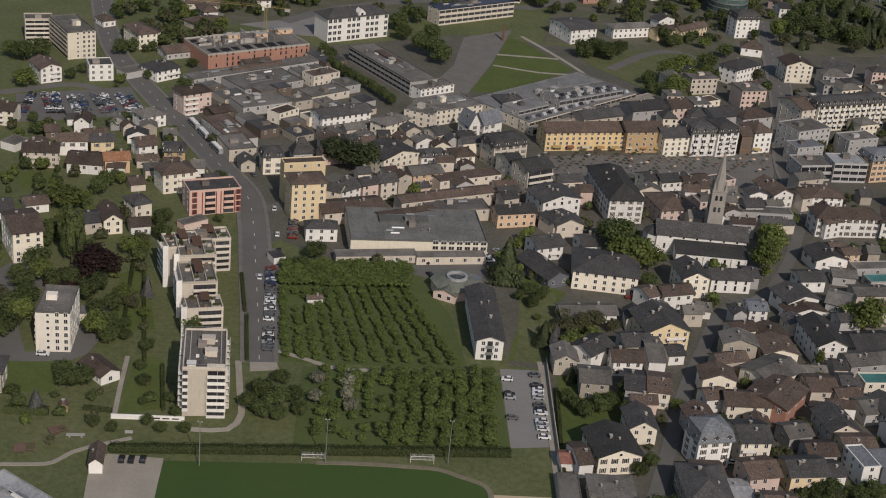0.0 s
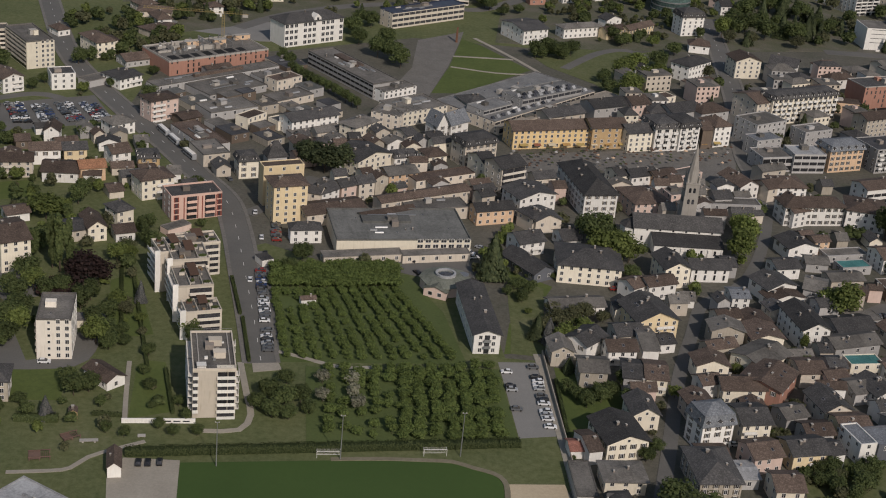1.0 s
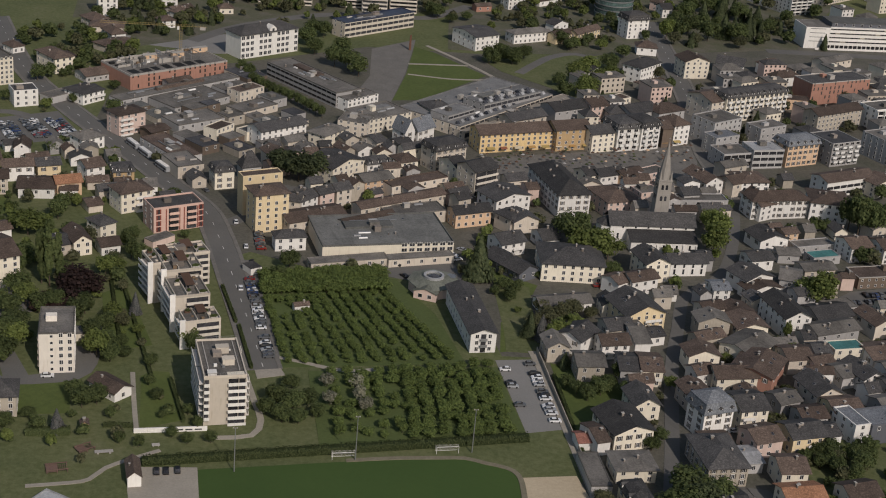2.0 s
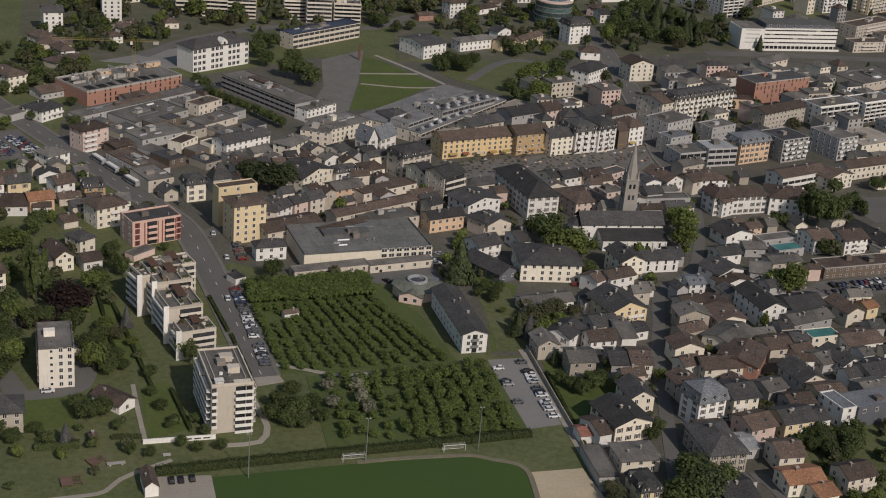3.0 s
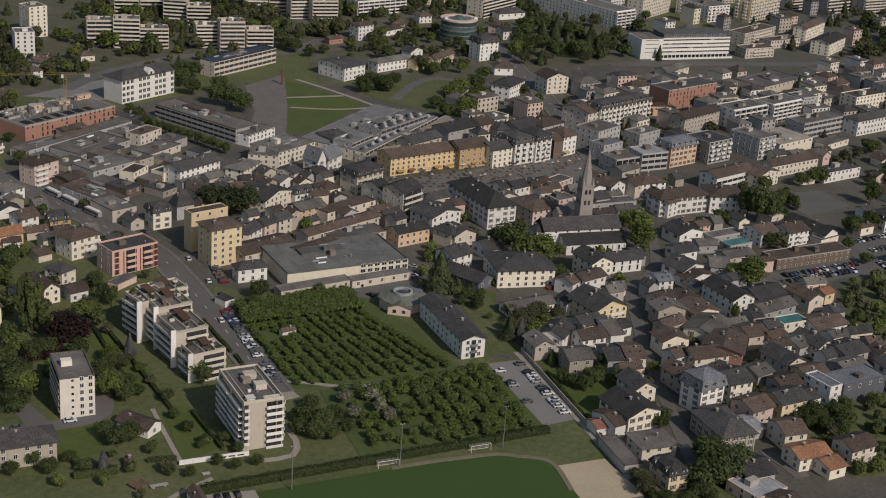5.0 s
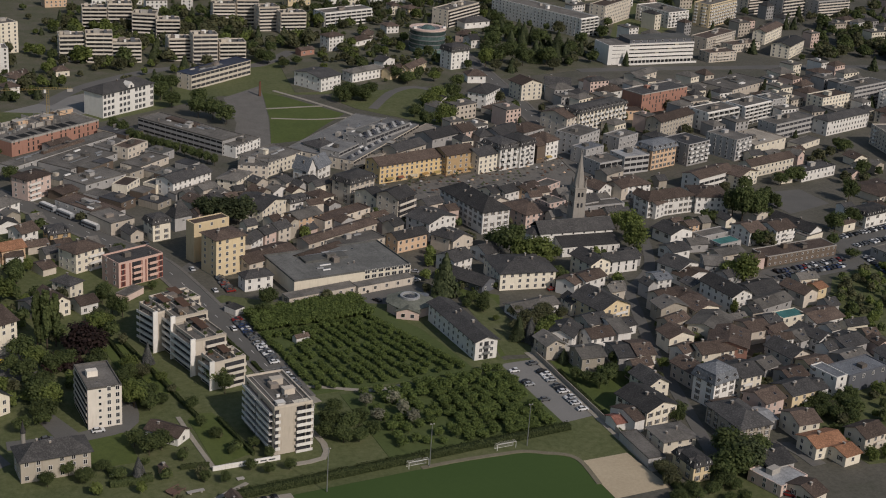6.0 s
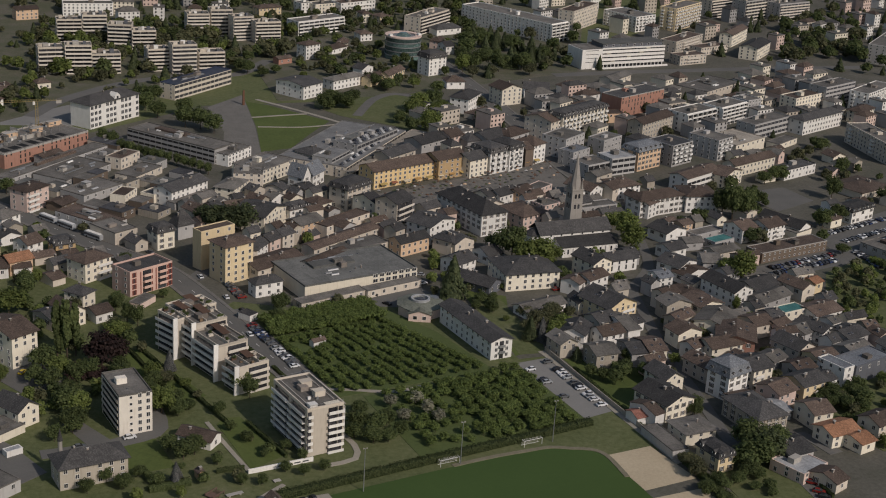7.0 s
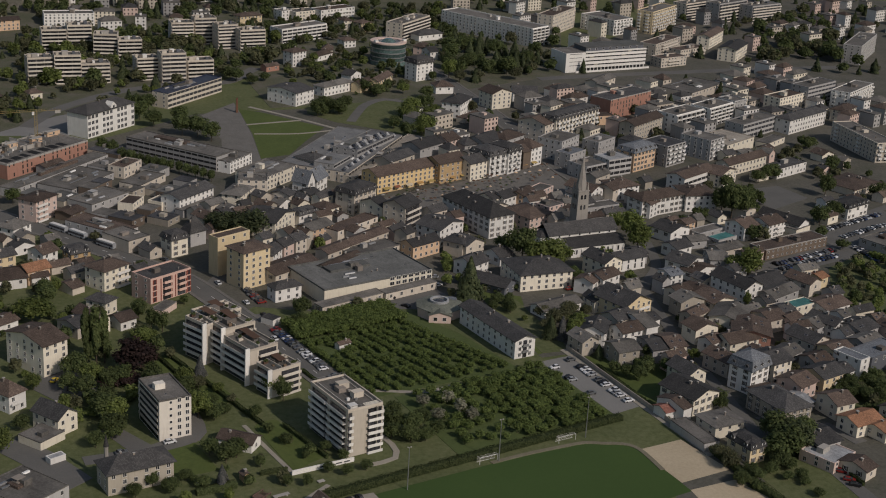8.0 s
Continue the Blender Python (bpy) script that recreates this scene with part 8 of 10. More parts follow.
# ---- football field ----
def football_goal(x, y, rot):
    ob = base("football_goal", "white football goal with a net", "goal", x, y, 0, rot, "goals of the field")
    for name, a in (("post", (0, 0.12, 0, 0.12, 0, 2.44)), ("post", (7.2, 7.32, 0, 0.12, 0, 2.44)), ("crossbar", (0, 7.32, 0, 0.12, 2.44, 2.56)),
                    ("stay", (0.02, 0.09, 0.12, 1.6, 2.4, 2.46)), ("stay", (7.23, 7.3, 0.12, 1.6, 2.4, 2.46)), ("ground_bar", (0, 7.32, 1.9, 1.98, 0.05, 0.12))):
        bm = bmesh.new()
        box(bm, *a)
        part(name, bm, WHITE, ob)
    bm = bmesh.new()
    for i in range(19):
        u = 0.05 + i * 0.4
        solid(bm, [(u, 1.62, 2.4), (u + 0.03, 1.62, 2.4), (u + 0.03, 1.9, 0.1), (u, 1.9, 0.1)], ((0, 1, 2, 3),))
    for i in range(7):
        z = 0.2 + i * 0.36
        solid(bm, [(0.05, 1.91 - 0.28 * z / 2.4, z), (7.3, 1.91 - 0.28 * z / 2.4, z), (7.3, 1.91 - 0.28 * z / 2.4, z + 0.03), (0.05, 1.91 - 0.28 * z / 2.4, z + 0.03)], ((0, 1, 2, 3),))
    tagged(part("net", bm, WHITE, ob, "thin white net"), "", "", "", "stuff")


football_goal(-35.5, -189.7, 7.2)
football_goal(-2.3, -184.6, 7.2)


def floodlight(x, y, h):
    ob = base("floodlight_mast", "slim grey floodlight mast beside the field", "floodlight", x, y, 0, 0, "floodlights")
    bm = bmesh.new()
    cone(bm, 0.2, 0.1, -0.3, h, 8)
    part("pole", bm, METAL, ob)
    bm = bmesh.new()
    box(bm, -0.7, 0.7, -0.05, 0.05, h - 0.2, h - 0.08)
    part("crossarm", bm, METAL, ob)
    for s in (-0.55, 0.55):
        bm = bmesh.new()
        box(bm, s - 0.18, s + 0.18, -0.25, 0.05, h - 0.1, h + 0.22)
        part("lamp", bm, CONCRETE, ob)


floodlight(-65.4, -197.7, 15.5)
floodlight(-28.2, -189.5, 15.8)
floodlight(9.3, -183.1, 15.8)
floodlight(-21.7, -261.7, 15.8)


# ---- walls and fences ----
def garden_wall(points, h, label, mat, thick=0.3):
    ob = new("garden_wall", mesh_of("garden_wall", ribbon(points, -thick / 2, thick / 2, -0.3, h), mat))
    return tagged(ob, label, "wall", "", "structure")


garden_wall([(40.9, -111.4), (42.4, -141.3), (43.9, -168.7), (45.5, -201.5), (47.1, -223.3)], 1.9, "dark weathered wall along the lane", WALLS["st"])
garden_wall([(-97.7, -176.6), (-74.9, -173.9)], 1.6, "white concrete terrace wall", WALLS["wh"], 0.5)


# ---- tower crane over the workshop ----
def wall_slot(x, y, rot):
    """A dark framed opening in the face of the terrace wall."""
    part_mesh = window_mesh(2.2, 0.5, False, False)
    ob = new("wall_opening", part_mesh)
    ob.matrix_world = pose(x, y, 0.55, 0, 0, rot)
    tagged(ob, "low dark opening in the white terrace wall", "opening", "openings in the terrace wall")


for i in range(7):
    wall_slot(-95.2 + 2.92 * i, -176.5 + 0.33 * i, 6.5)


def climbing_frame(x, y, rot, w, d, h):
    ob = base("climbing_frame", "red-brown wooden climbing frame on a meadow", "climbing frame", x, y, 0, rot, "playground")
    for px in (0, w / 2, w):
        for py in (0, d):
            bm = bmesh.new()
            box(bm, px - 0.1, px + 0.1, py - 0.1, py + 0.1, -0.2, h)
            part("post", bm, PLAY_WOOD, ob)
    for py in (0, d):
        bm = bmesh.new()
        box(bm, -0.3, w + 0.3, py - 0.12, py + 0.12, h, h + 0.22)
        part("beam", bm, PLAY_WOOD, ob)
    bm = bmesh.new()
    solid(bm, [(-0.2, -0.3, h * 0.62), (w * 0.55, -0.3, h * 0.62), (w * 0.55, d + 0.3, h * 0.62), (-0.2, d + 0.3, h * 0.62), (-0.2, -0.3, h * 0.7), (w * 0.55, -0.3, h * 0.7), (w * 0.55, d + 0.3, h * 0.7), (-0.2, d + 0.3, h * 0.7)],
          ((3, 2, 1, 0), (4, 5, 6, 7), (0, 1, 5, 4), (1, 2, 6, 5), (2, 3, 7, 6), (3, 0, 4, 7)))
    part("platform", bm, PLAY_WOOD, ob)
    for k in range(5):
        bm = bmesh.new()
        u = w * (0.6 + 0.09 * k)
        box(bm, u, u + 0.14, 0.12, d - 0.12, h * 0.55, h * 0.63)
        part("rung", bm, PLAY_WOOD, ob)


PLAY_WOOD = plain("red_stained_wood", (0.165, 0.105, 0.082), 0.95)
climbing_frame(-112.5, -189.9, 34.1, 5.0, 3.2, 1.0)
climbing_frame(-120.5, -201.5, 13.3, 6.0, 3.8, 1.1)


def stone_bench(x, y, rot, w, label, name, h=0.75):
    ob = base(name, label, name.replace("_", " "), x, y, 0, rot)
    bm = bmesh.new()
    box(bm, 0, w, 0, 1.6, h - 0.12, h)
    part("top", bm, CONCRETE, ob)
    for u in (w * 0.12, w * 0.78):
        bm = bmesh.new()
        box(bm, u, u + w * 0.1, 0.25, 1.35, -0.1, h - 0.12)
        part("leg", bm, CONCRETE, ob)


stone_bench(-108.0, -190.2, 9.7, 5.6, "pale concrete picnic table on the meadow", "picnic_table")
stone_bench(-91.2, -184.9, 9.7, 2.4, "pale concrete garden bench on the meadow", "bench", 0.5)
stone_bench(-129.0, -174.0, 13.7, 2.2, "white garden bench on a lawn", "bench", 0.5)


def tower_crane(x, y, h, rot):
    ob = base("tower_crane", "yellow lattice tower crane over a building site", "crane", x, y, 0, rot)
    s = 0.7
    bm = bmesh.new()
    for a in (-s, s):
        for b in (-s, s):
            box(bm, a - 0.06, a + 0.06, b - 0.06, b + 0.06, 0, h)
    for i in range(int(h / 1.5)):
        z = i * 1.5
        for q in (-s, s):
            box(bm, -s, s, q - 0.05, q + 0.05, z, z + 0.1)
            box(bm, q - 0.05, q + 0.05, -s, s, z + 0.7, z + 0.8)
    part("mast", bm, YELLOW_METAL, ob)
    bm = bmesh.new()
    box(bm, -14, 44, -0.46, -0.38, h, h + 0.08)
    box(bm, -14, 44, 0.38, 0.46, h, h + 0.08)
    box(bm, -6, 44, -0.04, 0.04, h + 1.0, h + 1.08)
    for i in range(38):
        u = -13 + i * 1.5
        box(bm, u, u + 0.1, -0.5, 0.5, h + 0.02, h + 0.12)
        box(bm, u + 0.6, u + 0.7, -0.07, 0.07, h + 0.1, h + 1.05)
    part("jib", bm, YELLOW_METAL, ob)
    bm = bmesh.new()
    box(bm, -13.5, -10.5, -0.6, 0.6, h - 1.6, h)
    part("counterweight", bm, CONCRETE, ob)
    bm = bmesh.new()
    box(bm, 0.8, 2.0, -0.7, 0.7, h - 1.9, h - 0.1)
    part("cab", bm, WHITE, ob)


tower_crane(-113.0, 217.4, 24.0, 182)


def site_hut(x, y, z, rot, w, label):
    ob = base("site_hut", label, "site hut", x, y, z, rot, "huts on the roof")
    bm = bmesh.new()
    box(bm, 0, w, 0, 2.6, 0, 2.7)
    part("wall", bm, WALLS["or"], ob)
    bm = bmesh.new()
    box(bm, -0.2, w + 0.2, -0.2, 2.8, 2.7, 2.85)
    part("roof", bm, CONCRETE, ob)
    part("window", WINDOW["p"], None, ob, "", pose(w / 2, 0, 0.9))


# ---- market square ----
def parasol(x, y, r, mat, label):
    ob = base("parasol", label, "parasol", x, y, ground_z(x, y), 0, "parasols on the square")
    bm = bmesh.new()
    cone(bm, 0.04, 0.04, 0, 2.5, 6)
    part("pole", bm, METAL, ob)
    bm = bmesh.new()
    cone(bm, r, 0.0, 2.1, 2.75, 8)
    part("canopy", bm, mat, ob)


def cafe_table(x, y, rot):
    ob = base("cafe_table", "small dark cafe table on the square", "table", x, y, ground_z(x, y), rot, "cafe tables")
    bm = bmesh.new()
    box(bm, -0.4, 0.4, -0.4, 0.4, 0.7, 0.75)
    part("tabletop", bm, WOOD, ob)
    bm = bmesh.new()
    cone(bm, 0.25, 0.05, 0, 0.7, 6)
    part("stand", bm, METAL, ob)


def stele(x, y):
    bm = bmesh.new()
    solid(bm, [(-0.7, -0.7, -0.3), (0.7, -0.7, -0.3), (0.7, 0.7, -0.3), (-0.7, 0.7, -0.3), (-0.5, -0.5, 9), (0.5, -0.5, 9.6), (0.5, 0.5, 9.6), (-0.5, 0.5, 9)],
          ((3, 2, 1, 0), (4, 5, 6, 7), (0, 1, 5, 4), (1, 2, 6, 5), (2, 3, 7, 6), (3, 0, 4, 7)))
    ob = new("stele", mesh_of("stele", bm, plain("rusty_steel", (0.14, 0.07, 0.045), 0.85)))
    ob.matrix_world = pose(x, y, 0)
    tagged(ob, "tall rust-brown steel stele in the park", "sculpture")


stele(20.4, 280.9)


# ---- vehicles ----
def car_meshes():
    bm = bmesh.new()
    prof = [(-2.1, 0.35), (-2.15, 0.75), (-1.95, 0.95), (-1.0, 1.0), (0.9, 1.0), (1.9, 0.85), (2.15, 0.65), (2.1, 0.3)]
    top = [(-1.75, 0.98), (-1.35, 1.42), (0.25, 1.45), (1.05, 1.0)]
    n = len(prof)
    pts = [(x, s, z) for s in (-0.86, 0.86) for x, z in prof]
    solid(bm, pts, [tuple(range(n)), tuple(range(2 * n - 1, n - 1, -1))] + [(i, n + i, n + (i + 1) % n, (i + 1) % n) for i in range(n)])
    pts = [(-1.3, -0.62, 1.42), (0.2, -0.62, 1.44), (0.2, 0.62, 1.44), (-1.3, 0.62, 1.42), (-1.28, -0.6, 1.48), (0.16, -0.6, 1.5), (0.16, 0.6, 1.5), (-1.28, 0.6, 1.48)]
    solid(bm, pts, ((3, 2, 1, 0), (4, 5, 6, 7), (0, 1, 5, 4), (1, 2, 6, 5), (2, 3, 7, 6), (3, 0, 4, 7)))
    bmesh.ops.recalc_face_normals(bm, faces=bm.faces)
    body = bm
    g = bmesh.new()
    pts = [(-1.85, -0.8, 0.96), (1.1, -0.8, 0.96), (1.1, 0.8, 0.96), (-1.85, 0.8, 0.96), (-1.35, -0.64, 1.43), (0.25, -0.64, 1.45), (0.25, 0.64, 1.45), (-1.35, 0.64, 1.43)]
    solid(g, pts, ((3, 2, 1, 0), (4, 5, 6, 7), (0, 1, 5, 4), (1, 2, 6, 5), (2, 3, 7, 6), (3, 0, 4, 7)))
    wb = bmesh.new()
    cone(wb, 0.32, 0.32, -0.1, 0.1, 12)
    bmesh.ops.transform(wb, matrix=Matrix.Rotation(math.pi / 2, 4, "X"), verts=wb.verts)
    return body, mesh_of("glazing", g, GLASS), mesh_of("wheel", wb, RUBBER)


CAR_BODY, CAR_GLASS, CAR_WHEEL = car_meshes()


def axle_mesh():
    bm = bmesh.new()
    for y in (-0.8, 0.8):
        k = len(bm.verts)
        cone(bm, 0.32, 0.32, -0.1, 0.1, 10)
        bm.verts.ensure_lookup_table()
        bmesh.ops.transform(bm, matrix=Matrix.Translation((0, y, 0)) @ Matrix.Rotation(math.pi / 2, 4, "X"), verts=bm.verts[k:])
    box(bm, -0.06, 0.06, -0.7, 0.7, -0.06, 0.06)
    return mesh_of("axle", bm, RUBBER)


CAR_AXLE = axle_mesh()
CAR_BODIES = []
for paint in CAR_PAINT:
    me = bpy.data.meshes.new("car")
    CAR_BODY.to_mesh(me)
    me.materials.append(paint)
    CAR_BODIES.append(me)
CAR_NAMES = ("white", "silver", "grey", "black", "blue", "red", "yellow")
car_rng = random.Random(9)


def car(x, y, rot, where="parked on asphalt", paint=None, wheels=True):
    k = car_rng.choices(range(6), (5, 4, 5, 5, 3, 1))[0] if paint is None else paint
    ob = new("car", CAR_BODIES[k])
    s = car_rng.uniform(0.92, 1.06)
    ob.matrix_world = pose(x, y, ground_z(x, y), 0, 0, rot) @ Matrix.Diagonal((s, s, car_rng.uniform(0.95, 1.15), 1))
    tagged(ob, CAR_NAMES[k] + " passenger car " + where, "car", "parked cars")
    part("glazing", CAR_GLASS, None, ob)
    if y > 50:
        wheels = False
    if not wheels:
        for a in (-1.3, 1.35):
            part("axle", CAR_AXLE, None, ob, "", pose(a, 0, 0.32))
    else:
        for a in (-1.3, 1.35):
            for b in (-0.8, 0.8):
                part("wheel", CAR_WHEEL, None, ob, "", pose(a, b, 0.32))


def car_row(ax, ay, bx, by, count, turn, skip, where, wheels=True):
    """Cars side by side between two places, some bays empty."""
    ang = math.degrees(math.atan2(by - ay, bx - ax)) + turn
    for i in range(count):
        t = (i + 0.5) / count
        if car_rng.random() < skip:
            continue
        car(ax + (bx - ax) * t + car_rng.uniform(-0.25, 0.25), ay + (by - ay) * t + car_rng.uniform(-0.25, 0.25), ang + car_rng.choice((0, 180)) + car_rng.uniform(-3, 3), where, None, wheels)


def bus(x, y, rot):
    ob = base("bus", "white city bus standing at the kerb", "bus", x, y, ground_z(x, y), rot, "buses")
    bm = bmesh.new()
    box(bm, -5.5, 5.5, -1.25, 1.25, 0.35, 2.9)
    bmesh.ops.bevel(bm, geom=bm.edges[:], offset=0.18, segments=2, affect="EDGES")
    part("body", bm, CAR_PAINT[1], ob)
    bm = bmesh.new()
    box(bm, -5.3, 5.3, -1.27, 1.27, 1.3, 2.3)
    part("glazing", bm, GLASS, ob)
    bm = bmesh.new()
    box(bm, -4.6, 4.6, -1.0, 1.0, 2.9, 3.05)
    part("roof_cover", bm, WHITE, ob)
    for a in (-3.6, 3.4):
        for b in (-1.15, 1.15):
            part("wheel", CAR_WHEEL, None, ob, "", pose(a, b, 0.48) @ Matrix.Scale(1.5, 4))


bus(-125.2, 85.6, -59.2)
bus(-118.4, 74.0, -59.2)
bus(-108.8, 56.8, -58.1)
car_row(-56.3, -124.4, -65.4, -58.8, 27, 90, 0.12, "parked beside the orchard")
car_row(27.1, -123.1, 29.1, -156.0, 13, 90, 0.42, "parked in the lot")
car_row(36.7, -118.7, 39.8, -166.3, 19, 90, 0.5, "parked in the lot")
car_row(-206.2, 79.7, -210.0, 107.5, 11, 90, 0.1, "in the big car park")
for k in range(4):
    a = k * 12.0
    car_row(-193.4 + a, 83.2 + a * 0.32, -204.5 + a * 0.95, 109.1 + a * 0.24, 11, 90, 0.12, "in the big car park")
    car_row(-189.0 + a, 84.4 + a * 0.32, -200.0 + a * 0.95, 110.2 + a * 0.24, 11, 90, 0.12, "in the big car park")
car_row(178.7, -60.5, 226.9, -50.3, 21, 90, 0.04, "parked behind the office", False)
car_row(187.2, -52.6, 230.2, -42.9, 19, 90, 0.06, "parked behind the office", False)
car_row(247.3, -27.9, 283.0, -17.5, 15, 90, 0.1, "in the wide car park", False)
car_row(241.5, -66.0, 244.0, -42.0, 10, 90, 0.2, "in the wide car park", False)
car_row(246.0, -16.2, 294.1, -1.7, 20, 90, 0.12, "in the wide car park")
for i, (x, y, r, p) in enumerate(((-67.8, -27.9, 95, 0), (-72.9, -2.7, 95, 0), (-64.9, -43.2, 93, 3), (-87.9, 32.5, 120, 2), (-68.4, -68.2, 95, 0), (-88.5, -199.3, 95, 3), (-85.7, -198.9, 95, 3), (-82.3, -198.3, 95, 3),
                                  (-129.6, -142.3, 7, 0), (-146.6, -144.7, 8, 2), (-4.5, -40.1, 30, 3), (2.2, -38.1, 10, 3), (-4.1, -50.8, 120, 3), (52.1, -68.2, 8, 0), (60.1, -67.9, 10, 0), (74.9, -53.0, 10, 5), (100.5, -165.6, 10, 0), (19.3, -32.2, 20, 0), (81.5, -227.8, -40, 5), (81.0, -234.5, -40, 5), (79.9, -240.4, -40, 5), (79.4, -244.0, -40, 3))):
    car(x, y, r, "standing on asphalt", p)
car_row(-61.5, -30.9, -63.6, -8.2, 9, 90, 0.15, "parked at the market")
car_row(12.5, -35.7, 23.0, -20.6, 5, 90, 0.2, "parked beside the market hall")


car(-157.3, -81.7, 55, "standing in a yard by the flats", 6)
# ---- bell turret on the old school roof ----
def bell_turret(x, y, z):
    ob = base("bell_turret", "small grey bell turret on a slate roof", "bell turret", x, y, z)
    bm = bmesh.new()
    cone(bm, 0.75, 0.7, -1.5, 2.6, 8)
    part("drum", bm, WALLS["tower"], ob)
    bm = bmesh.new()
    cone(bm, 0.95, 0.0, 2.6, 7.0, 8)
    part("cap", bm, ROOFS["sl"], ob)


bell_turret(-155.0, -161.4, 9.9)

# ---- single trees and hedges ----
tree("dull", 33.1, -59.9, 3.6, 4.2)
tree("green", 35.7, -67.6, 4.6, 5.0)
tree("green", 40.8, -59.5, 5.2, 5.4)
tree("bright", 38.1, -79.9, 3.0, 3.2)
tree("dull", 37.2, -99.2, 2.6, 3.0)
tree("poplar", -143.1, -69.6, 22.3, 4.5)
tree("poplar", -139.8, -71.7, 23.5, 5.1)
tree("poplar", -136.5, -70.8, 21.2, 4.7)
tree("poplar", -141.7, -67.1, 19.0, 4.5)
tree("copper", -128.8, -82.8, 14.5, 18.2)
tree("copper", -123.4, -80.1, 11.2, 12.6)
tree("copper", -137.5, -88.3, 5.6, 10.2)
tree("copper", -132.3, -93.2, 5.6, 10.3)
tree("copper", -140.2, -92.9, 5.6, 9.1)
tree("bright", 164.8, -62.1, 15.3, 18.0)
tree("bright", 160.6, -58.5, 10.6, 12.0)
tree("bright", -145.4, -90.0, 10.0, 10.2)
tree("bright", -115.5, -126.6, 11.2, 10.3)
tree("bright", -84.5, -115.9, 10.1, 9.2)
tree("bright", -120.3, -60.9, 9.0, 9.1)
tree("bright", -115.7, -56.9, 6.8, 6.9)
tree("bright", 47.7, -104.0, 8.1, 8.2)
tree("bright", 77.3, -28.7, 17.5, 17.8)
tree("bright", 71.7, -25.5, 15.1, 15.4)
tree("bright", 84.0, -25.7, 11.7, 13.1)
tree("bright", 131.8, -17.2, 16.5, 14.4)
tree("bright", 137.3, -1.2, 16.5, 14.4)
tree("bright", 138.5, 14.2, 10.6, 10.8)
tree("bright", 113.0, 201.8, 11.9, 12.1)
tree("bright", 127.5, 225.4, 13.1, 13.3)
tree("bright", 194.8, 342.5, 15.7, 13.6)
tree("bright", 143.7, 304.9, 8.4, 8.5)
tree("bright", 137.5, -110.7, 7.1, 6.0)
tree("bright", 110.8, -116.1, 4.7, 4.8)
tree("bright", 140.6, -94.6, 8.3, 4.8)
tree("green", -140.1, -94.8, 8.9, 8.0)
tree("green", -134.3, -92.2, 8.9, 9.1)
tree("green", -150.0, -81.3, 11.2, 10.2)
tree("green", -126.0, -101.7, 10.1, 9.1)
tree("green", -123.8, -94.0, 8.9, 8.0)
tree("green", -118.8, -114.5, 8.9, 8.0)
tree("green", -111.9, -123.4, 6.8, 6.9)
tree("green", -108.7, -47.8, 10.1, 6.9)
tree("green", -82.8, -122.6, 9.0, 6.9)
tree("green", -113.4, -28.0, 7.9, 6.9)
tree("green", -137.6, -174.9, 5.6, 5.7)
tree("green", -129.2, -171.9, 3.3, 3.4)
tree("green", -115.7, -161.9, 7.9, 9.1)
tree("green", -111.3, -159.3, 7.9, 9.1)
tree("green", -119.4, -155.1, 6.7, 6.8)
tree("green", -105.8, -168.0, 4.5, 4.6)
tree("green", -95.8, -145.9, 4.5, 4.6)
tree("green", -92.2, -154.7, 4.5, 5.7)
tree("green", -96.5, -132.5, 5.6, 5.7)
tree("green", -89.7, -167.1, 3.3, 3.4)
tree("green", -78.2, -172.2, 4.5, 4.6)
tree("green", -81.6, -164.6, 4.5, 4.6)
tree("green", -85.7, -178.8, 4.5, 4.6)
tree("green", -80.6, -182.7, 4.5, 4.6)
tree("green", -73.4, -181.4, 4.5, 4.6)
tree("green", -101.4, -183.0, 4.5, 4.6)
tree("green", -95.4, -185.1, 4.5, 4.6)
tree("green", -53.2, -156.0, 8.0, 9.2)
tree("green", -47.9, -160.2, 8.0, 9.2)
tree("green", -42.8, -156.6, 6.8, 8.1)
tree("green", -51.4, -167.5, 6.8, 8.1)
tree("green", -56.5, -162.3, 6.8, 6.9)
tree("green", -45.9, -167.9, 5.7, 6.9)
tree("green", -39.7, -163.3, 5.7, 6.9)
tree("green", -48.3, -145.2, 5.7, 6.9)
tree("green", -49.9, -47.3, 9.1, 9.3)
tree("green", -54.1, -58.3, 6.8, 6.9)
tree("green", 35.4, -59.2, 5.8, 7.1)
tree("green", 30.6, -64.6, 4.6, 4.7)
tree("green", 36.4, -70.2, 5.8, 5.9)
tree("green", 30.5, -48.9, 5.8, 5.9)
tree("green", 39.5, -62.1, 4.6, 4.7)
tree("green", 55.3, -87.6, 5.8, 5.9)
tree("green", 50.2, -143.0, 5.8, 5.9)
tree("green", 53.2, -147.4, 7.0, 7.1)
tree("green", 58.6, -143.4, 7.0, 7.1)
tree("green", 67.5, -131.5, 7.0, 7.1)
tree("green", 67.7, -144.8, 7.0, 7.1)
tree("green", 47.2, -138.6, 5.8, 5.9)
tree("green", 62.0, -139.3, 7.0, 7.1)
tree("green", 57.7, -139.1, 5.8, 5.9)
tree("green", 72.8, -173.6, 5.8, 5.9)
tree("green", 68.9, -179.2, 5.8, 5.9)
tree("green", 69.8, -218.2, 12.8, 14.1)
tree("cedar", 75.0, -216.9, 12.8, 12.8)
tree("green", 65.8, -218.9, 10.4, 11.8)
tree("green", 128.5, -180.0, 7.1, 8.3)
tree("green", 127.5, -191.5, 7.0, 8.3)
tree("green", 136.4, -181.3, 7.1, 7.2)
